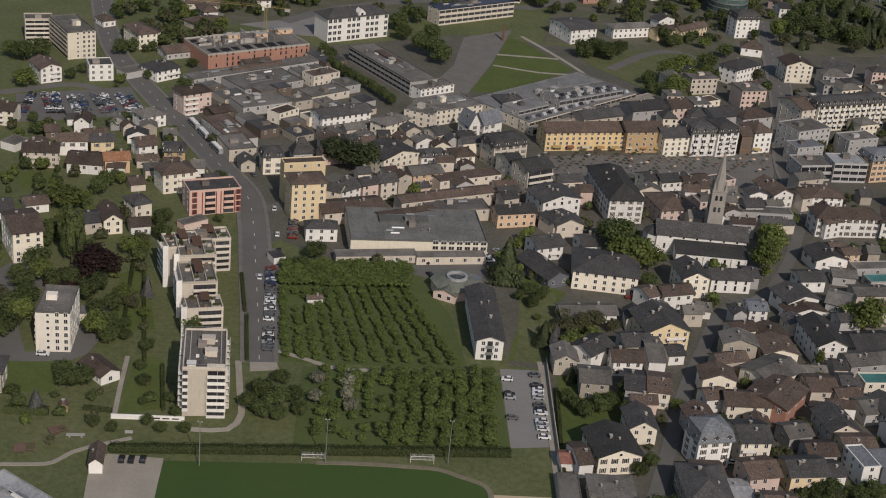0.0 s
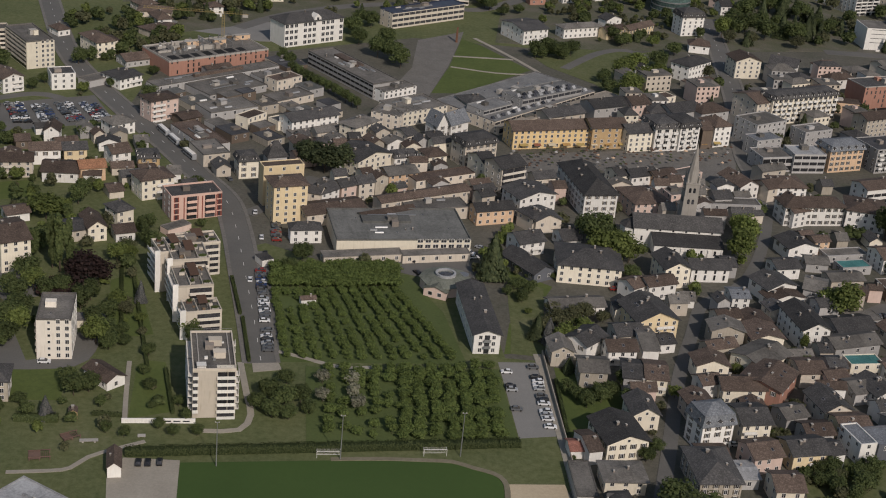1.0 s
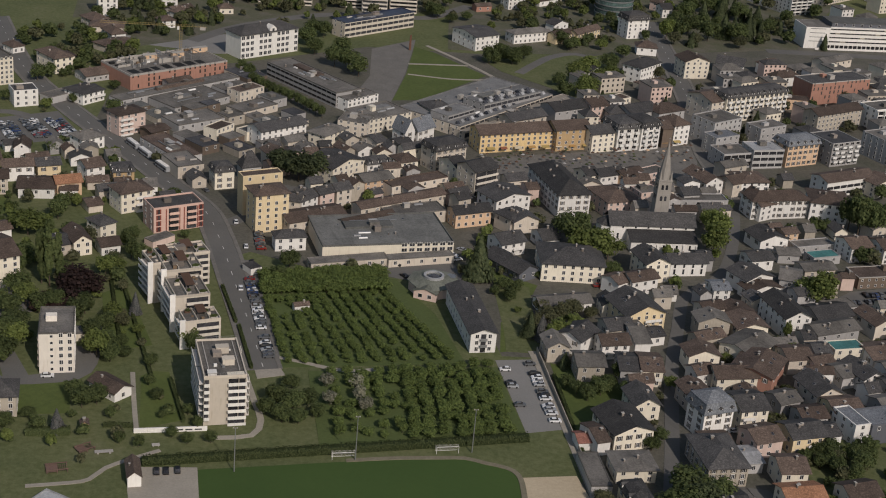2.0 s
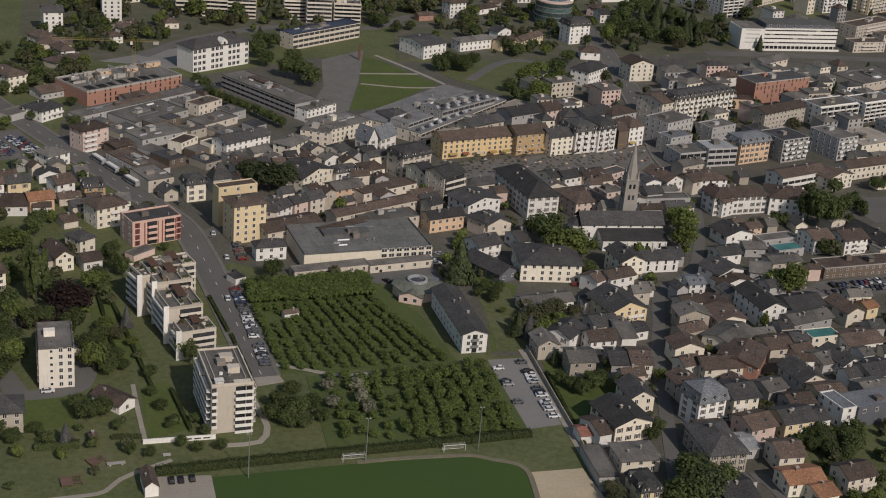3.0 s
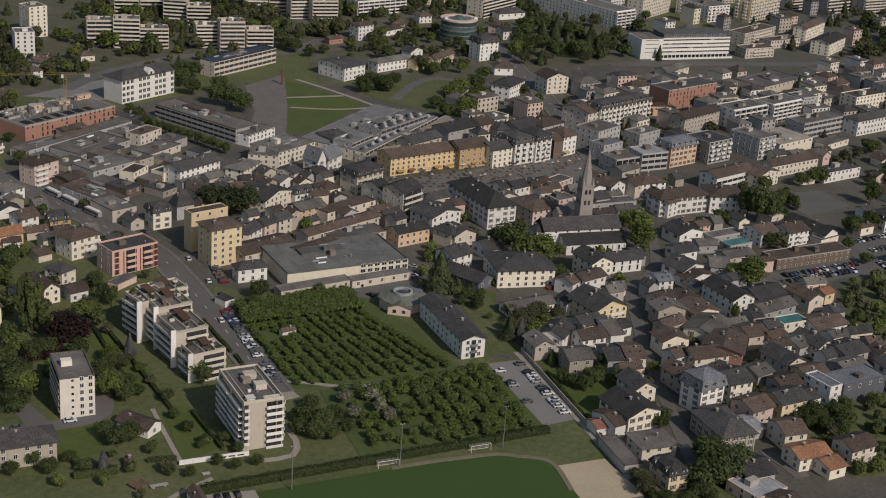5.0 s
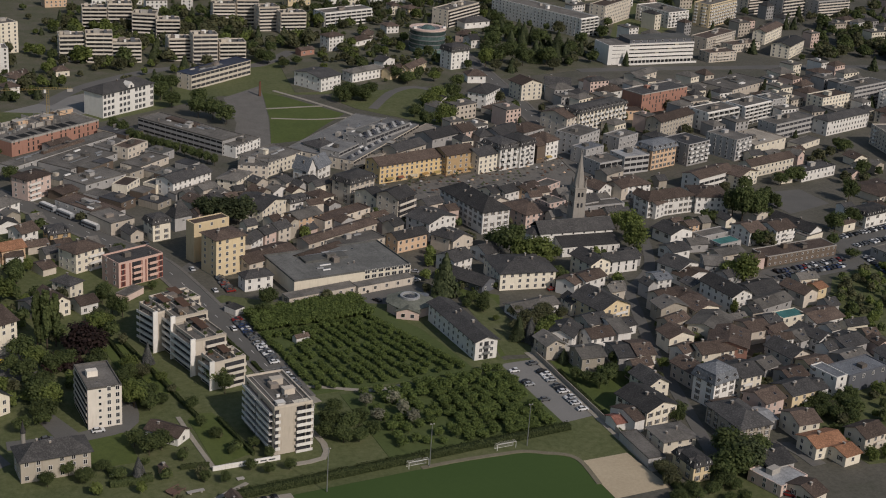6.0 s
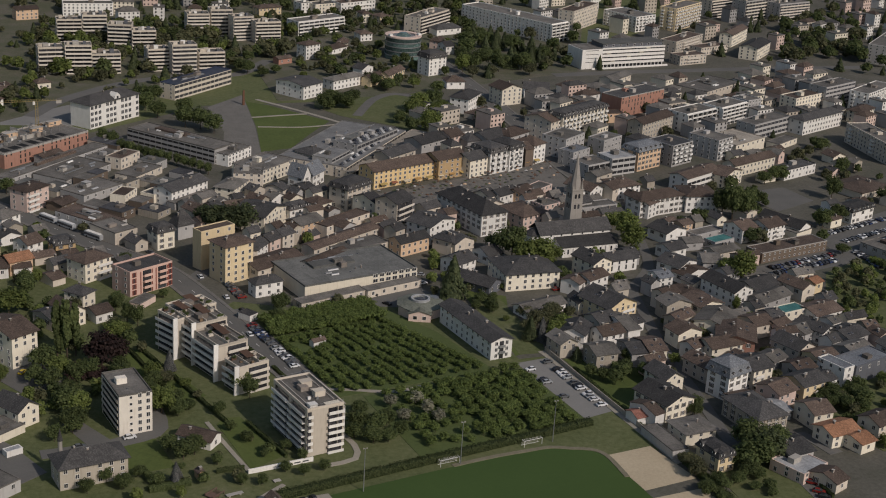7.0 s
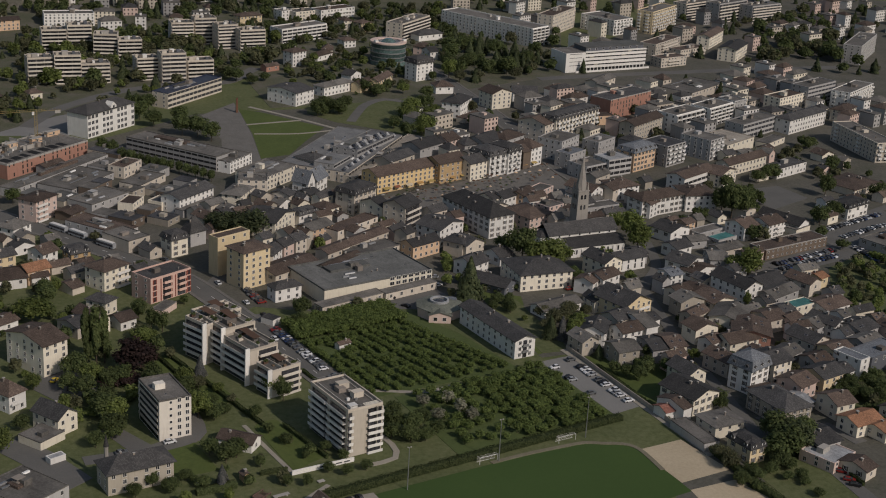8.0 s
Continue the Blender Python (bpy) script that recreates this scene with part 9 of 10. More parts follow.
tree("green", 137.0, -189.1, 8.3, 9.5)
tree("green", 124.4, -179.8, 5.9, 6.0)
tree("green", 124.4, -202.4, 5.9, 6.0)
tree("green", 123.0, -187.4, 5.9, 6.0)
tree("green", 142.4, -177.8, 7.1, 7.2)
tree("green", 131.8, -195.5, 7.1, 7.2)
tree("green", 128.0, -185.8, 5.9, 7.2)
tree("green", 71.3, -12.7, 17.5, 17.8)
tree("green", 68.1, 0.4, 9.3, 9.5)
tree("green", 82.7, -40.9, 7.0, 7.1)
tree("green", 208.5, 14.3, 21.5, 15.0)
tree("green", 213.3, 11.8, 18.2, 13.0)
tree("green", 206.1, 20.1, 17.9, 12.0)
tree("green", 230.5, 33.1, 10.8, 9.8)
tree("green", 271.5, 70.0, 9.7, 11.1)
tree("green", 280.1, 74.4, 8.5, 9.9)
tree("green", 262.9, 65.6, 8.5, 9.8)
tree("green", 102.8, 201.2, 10.6, 10.8)
tree("green", 139.9, 260.1, 12.0, 12.2)
tree("green", 102.3, 221.5, 9.4, 9.6)
tree("green", 114.9, 188.8, 8.3, 8.4)
tree("green", -26.4, 235.6, 13.9, 14.1)
tree("green", -18.7, 230.5, 14.0, 14.2)
tree("green", -13.2, 219.5, 12.8, 13.0)
tree("green", -21.1, 259.9, 12.8, 13.0)
tree("green", -41.8, 276.8, 12.8, 13.0)
tree("green", -31.8, 296.9, 11.6, 11.8)
tree("green", -38.0, 258.5, 11.6, 11.8)
tree("green", -38.4, 302.9, 10.4, 10.6)
tree("green", -78.9, 209.6, 10.3, 8.2)
tree("green", -74.4, 203.4, 10.3, 8.2)
tree("green", 76.9, 267.8, 7.1, 10.8)
tree("green", 83.6, 262.0, 7.1, 10.8)
tree("green", 70.3, 261.0, 7.1, 9.6)
tree("green", 44.2, 360.9, 10.6, 10.8)
tree("green", 38.7, 391.1, 10.6, 10.8)
tree("green", 52.6, 392.8, 9.5, 9.7)
tree("green", 52.1, 349.9, 7.1, 8.4)
tree("green", 63.0, 358.4, 7.1, 8.4)
tree("green", -71.7, 190.9, 9.1, 5.8)
tree("green", -68.3, 184.9, 9.1, 5.8)
tree("green", -64.6, 181.0, 8.1, 5.8)
tree("green", -61.1, 176.1, 8.1, 5.8)
tree("green", -57.7, 173.3, 8.1, 5.8)
tree("green", -54.2, 169.5, 8.1, 5.3)
tree("green", -50.9, 165.7, 8.1, 5.3)
tree("green", -47.6, 160.9, 8.1, 5.3)
tree("green", -44.3, 156.2, 8.1, 5.3)
tree("green", -41.2, 151.5, 8.1, 5.3)
tree("green", -37.9, 147.0, 8.1, 5.3)
tree("green", -34.8, 142.4, 8.1, 5.3)
tree("conifer", 39.8, -99.7, 10.4, 7.1)
tree("conifer", 49.3, -123.0, 5.8, 5.9)
tree("conifer", 229.0, 381.3, 18.3, 11.2)
tree("conifer", 236.0, 351.1, 17.1, 11.2)
tree("conifer", 253.1, 352.8, 15.9, 11.2)
tree("conifer", 250.3, 408.2, 17.2, 11.2)
tree("conifer", 268.7, 385.7, 16.0, 11.3)
tree("conifer", 293.9, 344.9, 11.1, 6.3)
tree("conifer", 301.7, 338.1, 11.1, 6.3)
tree("conifer", 134.9, 315.2, 8.4, 7.3)
tree("spruce", -105.7, -93.2, 9.0, 5.2)
tree("spruce", -121.3, -176.6, 7.9, 5.7)
tree("spruce", 43.7, -102.4, 10.4, 7.1)
tree("blossom", -36.4, -143.7, 5.7, 5.8)
tree("blossom", -25.8, -152.4, 6.9, 5.8)
tree("blossom", -35.6, -155.8, 5.7, 5.8)
tree("blossom", -23.8, -158.4, 5.7, 5.8)
tree("blossom", -26.6, -143.4, 5.7, 5.8)
tree("bright", -155.7, -24.6, 12.3, 15.9)
tree("bright", -216.9, 116.7, 11.1, 13.6)
tree("bright", -144.6, -29.3, 5.6, 5.7)
tree("bright", -116.6, -30.8, 4.5, 4.6)
tree("green", -146.4, -7.1, 10.1, 9.1)
tree("green", -145.6, 2.5, 8.9, 8.0)
tree("green", -112.3, -44.7, 10.1, 6.9)
tree("green", -114.8, -33.2, 9.0, 6.9)
tree("green", -152.8, -54.7, 10.0, 8.0)
tree("green", -153.0, -62.6, 8.9, 7.9)
tree("green", -146.3, -117.7, 11.2, 11.3)
tree("green", -146.2, -130.3, 8.9, 10.2)
tree("green", -228.8, 154.8, 12.2, 13.6)
tree("green", -222.2, 162.1, 12.3, 12.5)
tree("green", -235.5, 157.4, 11.1, 11.3)
tree("green", -185.1, 180.1, 10.1, 10.3)
tree("green", -180.6, 186.9, 9.0, 9.1)
tree("green", -160.4, 72.1, 6.7, 8.0)
tree("green", -198.2, 69.9, 5.6, 6.8)
tree("green", -118.2, -53.1, 6.8, 6.9)
tree("green", -93.0, -22.0, 4.5, 4.6)
tree("green", -99.1, 3.5, 4.5, 4.6)
tree("green", -143.6, 171.3, 5.7, 6.9)
tree("green", -161.8, 145.8, 5.6, 5.7)
tree("green", -139.4, 130.3, 9.0, 9.2)
tree("green", -194.9, 144.2, 6.7, 6.8)
tree("green", -198.3, 133.7, 6.7, 6.8)
tree("bright", -143.4, -121.1, 10.0, 10.2)
tree("bright", -184.3, -132.3, 10.0, 11.3)
tree("bright", -155.3, -68.9, 8.9, 7.9)
tree("bright", -165.6, -86.5, 6.7, 6.8)
tree("green", -147.1, -133.6, 6.7, 7.9)
tree("green", -144.7, -108.9, 8.9, 9.1)
tree("green", -149.5, -97.6, 8.9, 10.2)
tree("green", -154.3, -91.1, 7.8, 7.9)
tree("green", -153.7, -137.9, 6.7, 6.8)
tree("green", -174.7, -117.9, 6.7, 6.8)
tree("green", -118.2, -153.8, 5.6, 5.7)
tree("green", 285.1, 34.0, 14.6, 11.1)
tree("green", 322.0, 74.7, 11.0, 8.7)
tree("green", 250.0, -6.4, 12.0, 12.2)
tree("green", 263.6, -0.6, 10.8, 9.8)
tree("green", 64.7, -234.2, 4.6, 5.9)
tree("green", 65.5, -226.9, 4.6, 5.9)
tree("green", 62.1, -224.9, 7.0, 8.2)
tree("green", 74.5, -211.3, 8.2, 9.4)
tree("green", 73.7, -204.1, 9.2, 9.4)
tree("green", 235.6, -42.8, 6.0, 7.3)
tree("green", 340.8, 119.5, 8.6, 8.8)
tree("green", 311.9, 23.9, 9.7, 11.1)
tree("green", 206.1, -11.0, 4.8, 6.1)
tree("green", 41.8, -230.8, 5.8, 7.0)
tree("green", 49.7, -229.3, 4.6, 5.9)
tree("green", -100.8, 22.0, 5.7, 5.8)
tree("green", -138.0, -175.0, 5.6, 6.8)
tree("green", -142.2, -169.7, 5.6, 5.7)
tree("green", -149.0, -175.2, 5.6, 5.7)
tree("green", -131.0, -169.4, 4.5, 5.7)
tree("green", -127.1, -175.5, 4.5, 5.7)
hedge((-112.7, -68.9), (-95.7, -140.0), 1.6)
hedge((-107.5, -173.3), (-98.2, -173.1), 1.6)
hedge((-130.6, -179.4), (-117.0, -178.2), 2.2)
hedge((-89.1, -142.2), (-82.7, -169.4), 1.8)
hedge((-75.5, -67.3), (-69.0, -97.4), 1.6)
hedge((-119.3, -55.7), (-109.1, -114.0), 1.5)
hedge((-93.4, -194.9), (28.8, -174.6), 2.6)
hedge((-67.9, -99.9), (-62.2, -132.2), 1.4)
hedge((44.2, -130.7), (45.6, -188.8), 1.6)
tree("conifer", 25.6, -51.0, 19.7, 13.0)
tree("cedar", -52.0, 53.0, 14.8, 16.3)
tree("cedar", -46.5, 49.4, 16.0, 18.6)
tree("cedar", -40.8, 52.5, 14.8, 16.3)
tree("cedar", -56.6, 62.1, 11.4, 11.6)
tree("dull", 48.2, -88.8, 8.1, 9.4)
tree("dull", 54.0, -85.4, 8.2, 9.4)
tree("dull", 42.7, -91.6, 5.8, 7.1)
tree("dull", 66.5, -82.7, 5.8, 7.1)
tree("dull", 59.4, -80.5, 7.0, 8.3)
tree("dull", 47.7, -77.1, 5.8, 7.1)
tree("dull", 45.1, -219.3, 6.9, 8.2)
tree("dull", 46.7, -212.0, 5.8, 7.0)
tree("bright", 50.7, -102.1, 9.2, 9.4)
tree("bright", 58.0, -93.1, 7.0, 8.3)
tree("bright", 84.8, -137.6, 5.8, 5.9)
tree("green", 72.9, -208.5, 12.8, 15.3)
tree("cedar", 75.2, -213.7, 11.6, 12.8)
tree("green", 82.7, -210.2, 10.4, 11.8)
tree("green", 68.3, -219.1, 9.2, 10.6)
tree("green", 61.0, -216.7, 5.8, 7.1)
tree("green", 56.8, -227.4, 4.6, 5.9)
tree("green", 60.0, -232.7, 3.4, 4.7)
tree("green", 63.1, -237.9, 3.4, 4.7)
tree("green", 50.2, -225.2, 4.6, 5.9)
tree("green", 44.1, -227.4, 3.4, 4.7)
tree("green", 45.5, -235.3, 3.4, 4.7)
tree("green", 62.9, -245.8, 3.4, 4.7)
tree("green", 40.6, -47.7, 3.4, 4.7)
tree("green", 37.3, -43.2, 4.6, 5.9)
tree("green", 48.9, -39.4, 3.4, 4.7)
tree("green", 50.7, -47.1, 3.4, 3.5)
hedge((47.0, -206.8), (46.9, -233.3), 2.6)
hedge((46.9, -233.3), (47.9, -250.6), 2.4)
hedge((84.6, -219.1), (82.2, -245.0), 1.6)
tree("green", 213.0, 356.3, 15.8, 16.1)
tree("green", 223.0, 342.4, 14.7, 16.1)
tree("green", 241.9, 344.2, 14.7, 16.2)
tree("green", 221.0, 396.5, 14.7, 16.2)
tree("green", 261.0, 401.1, 14.8, 15.0)
tree("green", 243.0, 419.0, 14.8, 15.0)
tree("green", 206.8, 369.5, 13.4, 14.9)
tree("green", 269.5, 369.9, 12.3, 13.8)
tree("dull", 210.9, 329.5, 9.7, 11.1)
tree("dull", 240.6, 327.9, 9.7, 11.2)
tree("dull", 196.6, 328.1, 9.7, 11.1)
tree("green", 66.8, 260.7, 11.8, 13.2)
tree("green", 75.6, 270.1, 11.8, 13.2)
tree("green", 81.1, 261.8, 11.8, 13.2)
tree("green", 89.0, 271.3, 10.7, 12.1)
tree("green", 41.2, 366.5, 10.6, 10.8)
tree("green", 62.4, 308.4, 9.4, 10.8)
tree("green", 119.3, 313.8, 9.5, 10.9)
tree("green", 123.9, 300.4, 9.5, 10.9)
tree("green", 155.0, 289.8, 9.6, 11.0)
tree("bright", 113.9, 226.8, 15.4, 15.7)
tree("bright", 125.8, 246.8, 14.3, 15.8)
tree("bright", 117.0, 204.3, 14.3, 14.5)
tree("bright", 135.9, 237.8, 10.7, 12.1)
tree("green", -115.1, -107.3, 7.9, 9.1)
tree("green", -112.8, -118.8, 6.8, 8.0)
tree("green", -110.5, -129.9, 6.8, 8.0)
tree("green", -117.3, -124.8, 6.8, 8.0)
tree("green", -107.9, -118.1, 4.5, 5.7)
tree("green", -105.9, -126.2, 4.5, 5.7)
tree("bright", -113.2, -99.2, 7.9, 8.0)
tree("bright", -103.2, -108.7, 4.5, 4.6)
tree("dull", -118.2, -52.1, 6.8, 8.0)
tree("dull", -109.1, -103.4, 5.6, 6.9)
tree("dull", 129.0, -177.9, 4.7, 6.0)
tree("dull", 130.0, -184.4, 5.9, 7.2)
tree("dull", 137.4, -179.0, 4.7, 6.0)
tree("dull", 122.8, -185.6, 4.7, 4.8)
tree("dull", 136.3, -189.3, 5.9, 6.0)

# ---- lesser houses among the old roofs ----
infill(1, [(62.2, -165.5), (102.9, -187.6), (179.6, -168.3), (188.4, -44.4), (120.7, -45.9), (75.4, -73.6)], 100, 10)
infill(2, [(-60.4, 15.2), (58.5, 9.3), (56.9, 80.1), (-63.1, 107.9)], 30, 24, 4, 8)
infill(3, [(73.6, 10.8), (171.7, 21.2), (170.6, 98.4), (87.4, 88.5)], 30, 14, 4, 8)
infill(5, [(-202.3, 26.8), (-97.9, -16.3), (-90.1, 39.6), (-168.0, 103.7)], 16, 20, 3, 5)
infill(8, [(151.8, -47.8), (345.6, -29.8), (345.1, 139.4), (181.6, 70.6)], 20, 14, 3.5, 6)
low_halls(4, [(-137.6, 141.2), (-125.3, 170.0), (-80.1, 202.0), (-64.4, 160.8), (-48.8, 136.7), (-43.6, 100.6), (-75.5, 76.1), (-104.5, 68.8), (-119.8, 93.1)], 26, 42)

far_houses(4, [(96.9, 128.1), (448.4, 152.1), (448.9, 307.4), (115.9, 227.9)], 70, 20, 5, 11)
far_houses(6, [(310.4, 327.5), (721.9, 392.3), (727.5, 661.9), (332.1, 603.2)], 75, 20, 5, 13, 0.5)
far_houses(7, [(-14.9, 531.7), (309.3, 556.1), (343.1, 778.1), (-60.8, 723.1)], 45, -5, 5, 11)
far_houses(10, [(343.6, 605.6), (700.8, 633.8), (811.0, 794.9), (343.1, 778.1)], 50, 10, 6, 15, 0.6)


def hillside():
    """The foot of a rocky slope beyond the flats."""
    bm = bmesh.new()
    nx, ny = 90, 30
    grid = []
    for j in range(ny + 1):
        for i in range(nx + 1):
            x, y = -260 + i * 9.0, 645 + j * 9.0 + 14 * math.sin(i * 0.21)
            z = max(-0.5, (j * 9.0) * 0.62 * (1 + 0.3 * math.sin(i * 0.33)) + 10 * (noise.noise(Vector((x * 0.03, y * 0.03, 0))) ) - 3)
            grid.append(bm.verts.new((x, y, z if j else -1.0)))
    for j in range(ny):
        for i in range(nx):
            k = j * (nx + 1) + i
            bm.faces.new((grid[k], grid[k + 1], grid[k + nx + 2], grid[k + nx + 1]))
    tagged(new("hillside", mesh_of("hillside", bm, ROCK)), "scrubby brown rocky foot of the mountain", "hillside", "", "structure")


hillside()

# ---- orchard and groves ----
orchard_rng = random.Random(21)
for r in range(12):
    for i in range(19):
        u, v = (r + 0.5) / 12, (i + 0.4) / 19
        ax, ay = -52.3 + 63.9 * u, -128.6 + 7.0 * u
        bx, by = -60.6 + 49.2 * u, -76.6 + 10.9 * u
        if orchard_rng.random() < 0.06:
            continue
        x, y = ax + (bx - ax) * v + orchard_rng.uniform(-0.6, 0.6), ay + (by - ay) * v + orchard_rng.uniform(-0.8, 0.8)
        if (x + 51.2) ** 2 + (y + 86.7) ** 2 < 26:
            continue
        tree("orchard", x, y, orchard_rng.uniform(2.2, 3.4), orchard_rng.uniform(3.1, 4.3))
for r in range(12):
    for i in range(13):
        u, v = (r + 0.5) / 12, (i + 0.5) / 13
        x, y = -35.5 + 60.2 * u - 1.2 * v + orchard_rng.uniform(-0.9, 0.9), -179.8 + 7.0 * u + (45.1 + 5.2 * u) * v + orchard_rng.uniform(-1.2, 1.2)
        if orchard_rng.random() < (0.35 if u < 0.4 else 0.05):
            continue
        tree("fruit", x, y, orchard_rng.uniform(2.9, 4.8), orchard_rng.uniform(4.3, 6.2) * (0.85 if u < 0.4 else 1))
for r in range(6):
    for i in range(15):
        u = (i + 0.5) / 15
        x, y = -60.7 + 49.3 * u + orchard_rng.uniform(-0.8, 0.8), -72.5 + 3.1 * r + 7.5 * u + orchard_rng.uniform(-0.6, 0.6)
        tree("hazel", x, y, orchard_rng.uniform(4.0, 5.4), orchard_rng.uniform(5.2, 6.4))

grove(1, [(-214.2, 275.0), (-151.1, 300.0), (-139.3, 236.8), (-177.4, 179.8)], 55, ("green", "bright", "green", "dull"), 5, 10)
grove(2, [(-165.2, 416.3), (-141.2, 419.5), (-93.4, 306.9), (-113.3, 254.8), (-151.8, 263.7), (-173.2, 299.2)], 70, ("green", "bright", "dull", "conifer"), 5, 11)
grove(3, [(-85.1, 538.4), (-67.1, 535.5), (-93.0, 376.8), (-27.8, 332.1), (8.1, 355.9), (78.7, 392.9), (114.6, 504.7), (16.7, 521.2)], 170, ("green", "bright", "dull", "conifer", "dull"), 5, 13)
grove(4, [(-70.5, 700.4), (167.4, 668.9), (132.0, 558.5), (-85.7, 592.6)], 110, ("green", "dull", "green", "conifer"), 7, 13)
grove(5, [(248.8, 482.0), (352.1, 464.5), (282.0, 334.9), (261.0, 330.1), (197.0, 317.1), (203.0, 368.7)], 48, ("dull", "green", "green", "conifer"), 7, 12)
grove(6, [(541.5, 456.4), (658.0, 489.0), (528.1, 325.4), (457.6, 338.8)], 60, ("green", "green", "dull"), 7, 14)
grove(7, [(211.2, -63.2), (271.5, -37.9), (195.6, -127.8), (186.9, -108.2)], 60, ("green", "dull", "bright"), 3, 6.5, 1.2)
grove(8, [(150.9, 617.5), (304.6, 595.3), (253.3, 481.2), (167.3, 495.7), (89.9, 427.7)], 110, ("green", "bright", "dull", "conifer"), 4, 11)
grove(9, [(-209.6, 26.0), (-166.5, -1.8), (-123.6, -49.1), (-101.2, -89.0), (-119.6, -128.0), (-159.4, -119.7)], 46, ("green", "dull", "bright"), 3, 7, 1.2)
grove(10, [(540.4, 619.4), (783.7, 587.1), (532.5, 285.2), (375.4, 354.4)], 110, ("green", "dull", "conifer"), 5, 11)
grove(11, [(62.3, -167.4), (174.4, -168.7), (204.3, -42.9), (110.6, -51.6)], 40, ("green", "bright", "dull"), 2.5, 5, 2.0)
grove(12, [(308.6, 683.7), (573.1, 652.8), (449.7, 530.1), (309.2, 577.3)], 40, ("green", "green", "conifer"), 7, 12)

grove(13, [(101.9, 419.1), (225.9, 436.3), (188.8, 338.5), (104.2, 295.0), (61.8, 332.6), (86.9, 381.4)], 80, ("green", "dull", "bright"), 3, 9)

grove(14, [(-227.4, -29.7), (-143.6, -57.2), (-89.5, 21.2), (-101.4, 93.7), (-169.7, 149.6), (-240.8, 76.3)], 80, ("green", "dull", "bright"), 3, 7, 0.9)
grove(15, [(151.8, -47.8), (345.6, -29.8), (345.1, 139.4), (181.6, 70.6)], 46, ("green", "dull", "green"), 4, 9, 1.0)
grove(16, [(-39.2, -47.1), (121.0, -60.1), (171.0, 69.4), (-61.2, 42.9)], 40, ("green", "dull", "bright"), 3, 7, 0.8)
grove(17, [(-146.9, -226.5), (-83.4, -173.4), (-95.3, -97.9), (-159.9, -121.4)], 20, ("green", "dull", "bright"), 2, 5, 1.0)
grove(18, [(117.8, 121.1), (448.3, 141.8), (448.9, 307.4), (115.7, 237.7)], 60, ("green", "dull", "conifer"), 4, 9, 0.6)

# ---- the square: parasols and tables ----
square_rng = random.Random(4)
STALLS = []
SHADES = ((WALLS["be"], "beige cafe parasol, open"), (AWNING, "dark brown market parasol, open"), (WALLS["gy"], "grey market parasol, open"), (WALLS["cr"], "cream cafe parasol, open"), (WALLS["or"], "faded orange cafe parasol, open"), (LEAF["dark"], "dark green market parasol, open"))
for i in range(330):
    t, back = square_rng.random(), square_rng.random() ** 1.5
    x, y = 42.4 + 115.0 * t, 96.4 + 28.7 * t - back * 24.5
    if not free_spot(x, y, 1.0) and not any(name == "square" and inside(x, y, outline) for outline, z, name in SHEETS):
        continue
    if any((x - px) ** 2 + (y - py) ** 2 < 5 for px, py in STALLS):
        continue
    STALLS.append((x, y))
    if i % 5 < 3:
        parasol(x, y, square_rng.uniform(0.7, 1.15), *SHADES[square_rng.choice((1, 1, 1, 1, 2, 5, 5, 1, 5, 4))])
    if i % 6 == 0:
        cafe_table(x + 1.2, y - 1.0, square_rng.uniform(0, 90))


def roof_works(x, y, z, rot, w, d):
    """Stub walls, membranes, trusses and stacks on the unfinished workshop roof."""
    ob = base("roof_works", "unfinished roof storey with concrete stub walls and dark membranes", "building site", x, y, z, rot)
    rng = random.Random(12)
    for i in range(7):
        bm = bmesh.new()
        u = w * (0.06 + 0.115 * i)
        box(bm, u, u + w * rng.uniform(0.06, 0.1), d * 0.12, d * rng.uniform(0.28, 0.36), 0, 0.12)
        part("membrane", bm, RUBBER, ob, "black roofing membrane")
    for i in range(26):
        bm = bmesh.new()
        u, v = w * rng.uniform(0.03, 0.8), d * rng.uniform(0.38, 0.92)
        if i % 2:
            box(bm, u, u + rng.uniform(3, 9), v, v + 0.3, 0, rng.uniform(0.6, 2.4))
        else:
            box(bm, u, u + 0.3, v, v + rng.uniform(2, 6), 0, rng.uniform(0.6, 2.4))
        part("stub_wall", bm, CONCRETE, ob)
    for i in range(16):
        bm = bmesh.new()
        u, v, s = w * rng.uniform(0.03, 0.95), d * rng.uniform(0.36, 0.95), rng.uniform(0.5, 1.5)
        box(bm, u - s, u + s, v - s * 0.6, v + s * 0.6, 0, rng.uniform(0.4, 1.4))
        part("pallet_load", bm, (WOOD, METAL, WHITE, RUBBER)[i % 4], ob)
    for i in range(5):
        bm = bmesh.new()
        u = w * (0.45 + 0.1 * i)
        for v in (d * 0.4, d * 0.9):
            box(bm, u, u + 0.25, v, v + 0.25, 0, 2.6)
        box(bm, u, u + 0.25, d * 0.4, d * 0.9 + 0.25, 2.6, 2.85)
        part("steel_frame", bm, METAL, ob)


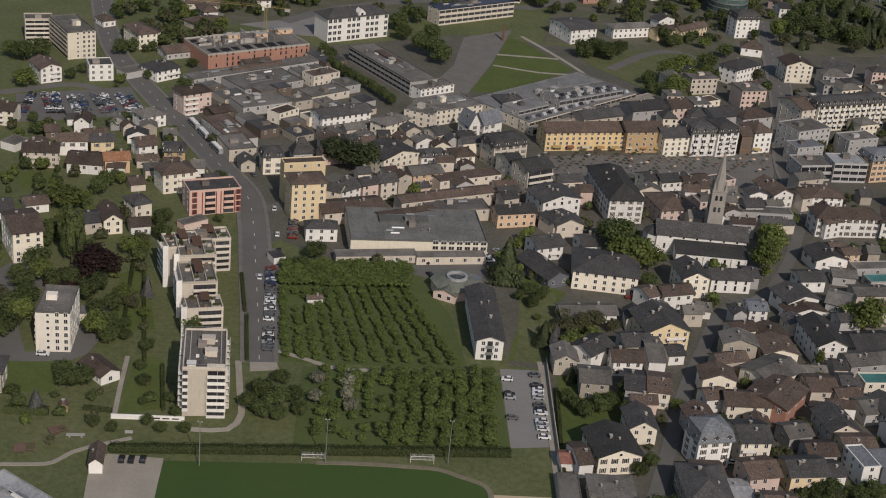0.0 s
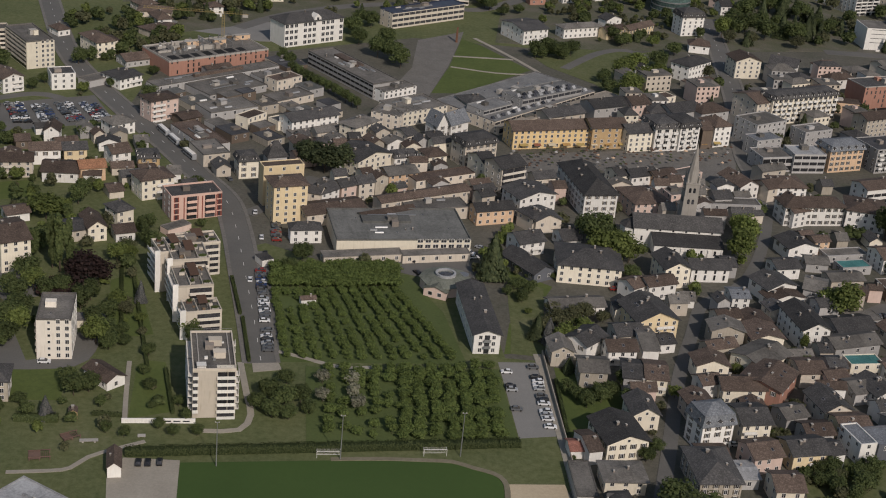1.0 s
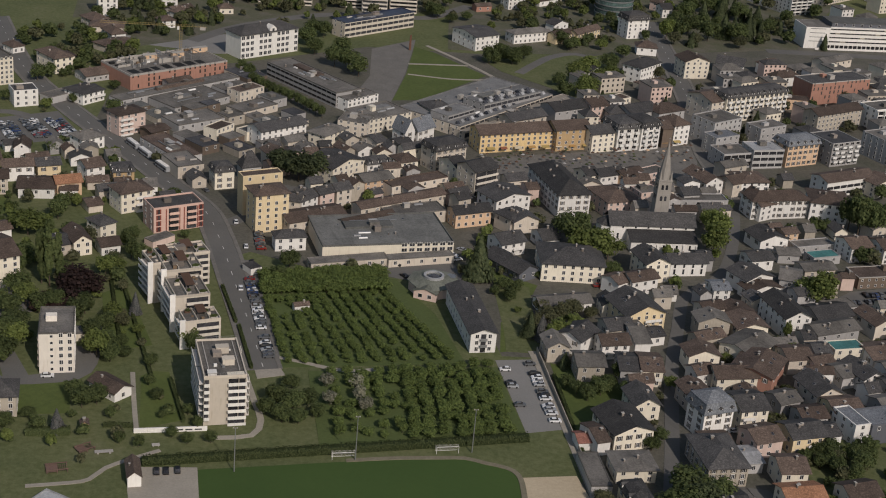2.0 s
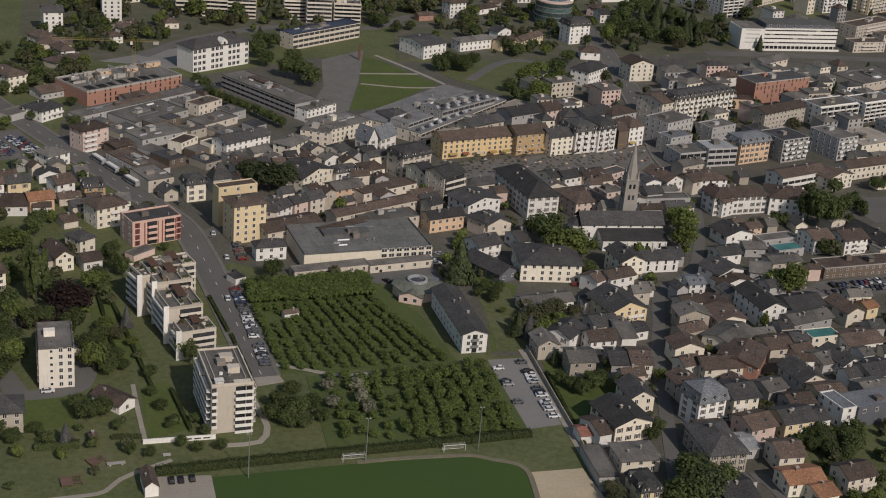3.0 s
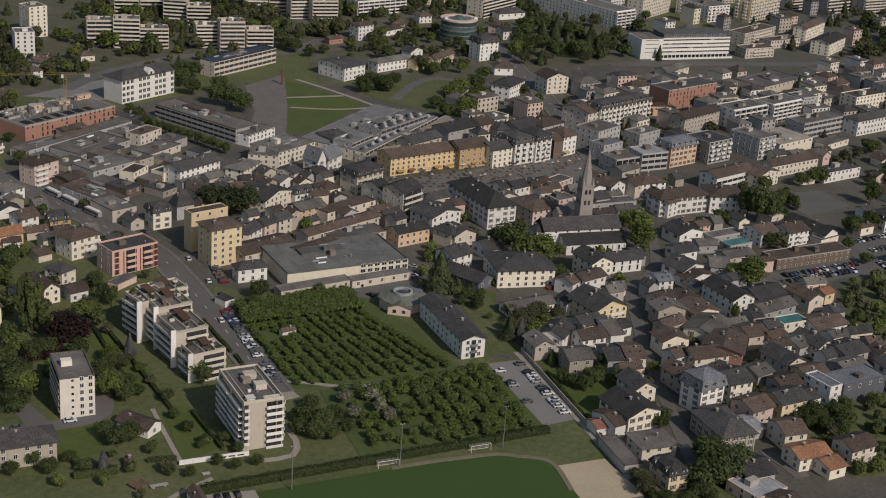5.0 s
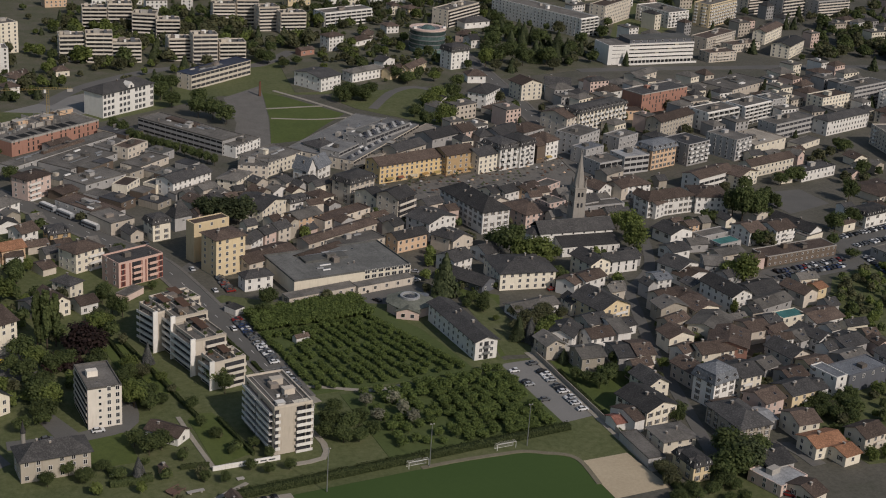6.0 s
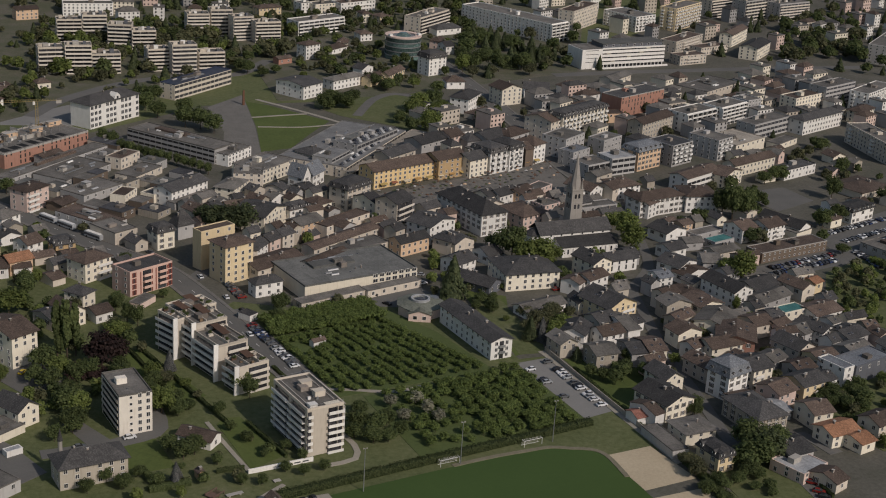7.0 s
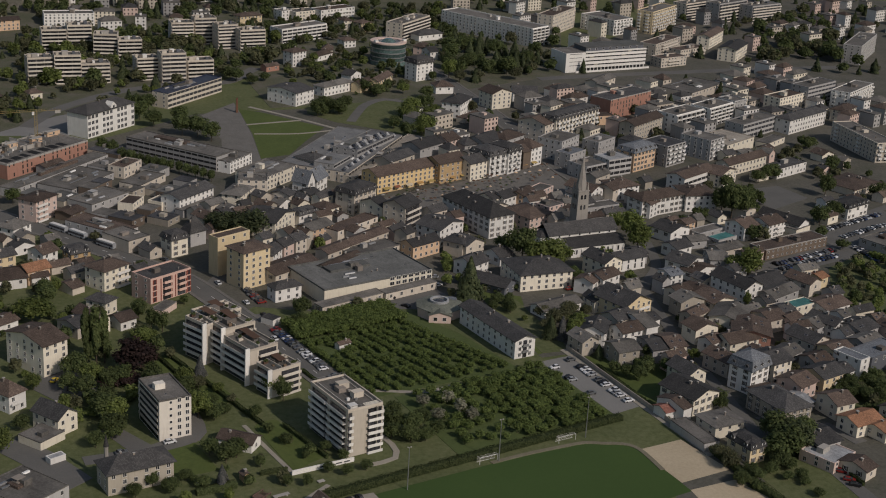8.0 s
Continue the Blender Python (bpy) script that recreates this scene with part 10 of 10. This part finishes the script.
roof_works(-135.7, 172.1, 7.62, 37.1, 60.8, 30.5)
for x, y, r, w in ((-131.7, 201.5, 31, 8.0), (-116.6, 209.3, 31, 7.0), (-106.4, 221.2, 31, 9.0)):
    site_hut(x, y, 7.8, r, w, "yellow-orange site hut on the unfinished roof")


# ---- shop awnings along the foot of the row ----
AWNINGS = [("yellow_canvas", (0.42, 0.31, 0.12), "faded yellow"), ("ochre_canvas", (0.40, 0.24, 0.09), "ochre"), ("cream_canvas", (0.6, 0.52, 0.38), "cream"), ("rust_canvas", (0.25, 0.10, 0.06), "rust-red")]
AWNINGS = [(plain(n, c, 0.9), word) for n, c, word in AWNINGS]
for i in range(15):
    t = 0.03 + 0.063 * i
    w = square_rng.uniform(3.0, 5.0)
    cloth, word = AWNINGS[(0, 3, 2, 1, 0, 2, 1)[i % 7]]
    bm = bmesh.new()
    solid(bm, [(0, -0.9, 2.5), (w, -0.9, 2.5), (w, 1.2, 3.1), (0, 1.2, 3.1), (0, -0.9, 2.6), (w, -0.9, 2.6), (w, 1.2, 3.2), (0, 1.2, 3.2)],
          ((3, 2, 1, 0), (4, 5, 6, 7), (0, 1, 5, 4), (1, 2, 6, 5), (2, 3, 7, 6), (3, 0, 4, 7)))
    ob = new("shop_awning", mesh_of("shop_awning", bm, cloth))
    ob.matrix_world = pose(43.3 + 115.3 * t, 99.0 + 28.9 * t, 0, 0, 0, 14.1)
    tagged(ob, word + " canvas shop awning on a town house wall", "awning", "shop awnings")

grove(19, [(-175.4, 576.5), (309.3, 556.1), (254.4, 349.2), (50.7, 365.2), (-135.5, 257.3)], 150, ("green", "dull", "bright", "dull", "conifer"), 4, 10, 1.2)
grove(20, [(119.4, -176.2), (145.8, -165.8), (165.2, -170.2), (175.0, -188.9), (158.0, -221.6), (121.8, -220.2), (116.7, -205.1)], 70, ("green", "dull", "bright"), 2.5, 6, 0.8)
grove(21, [(-101.3, 532.9), (207.0, 547.8), (135.7, 339.5), (66.4, 379.9), (-8.7, 339.6), (-105.5, 335.8)], 120, ("green", "bright", "green", "dull"), 5, 10, 1.5)
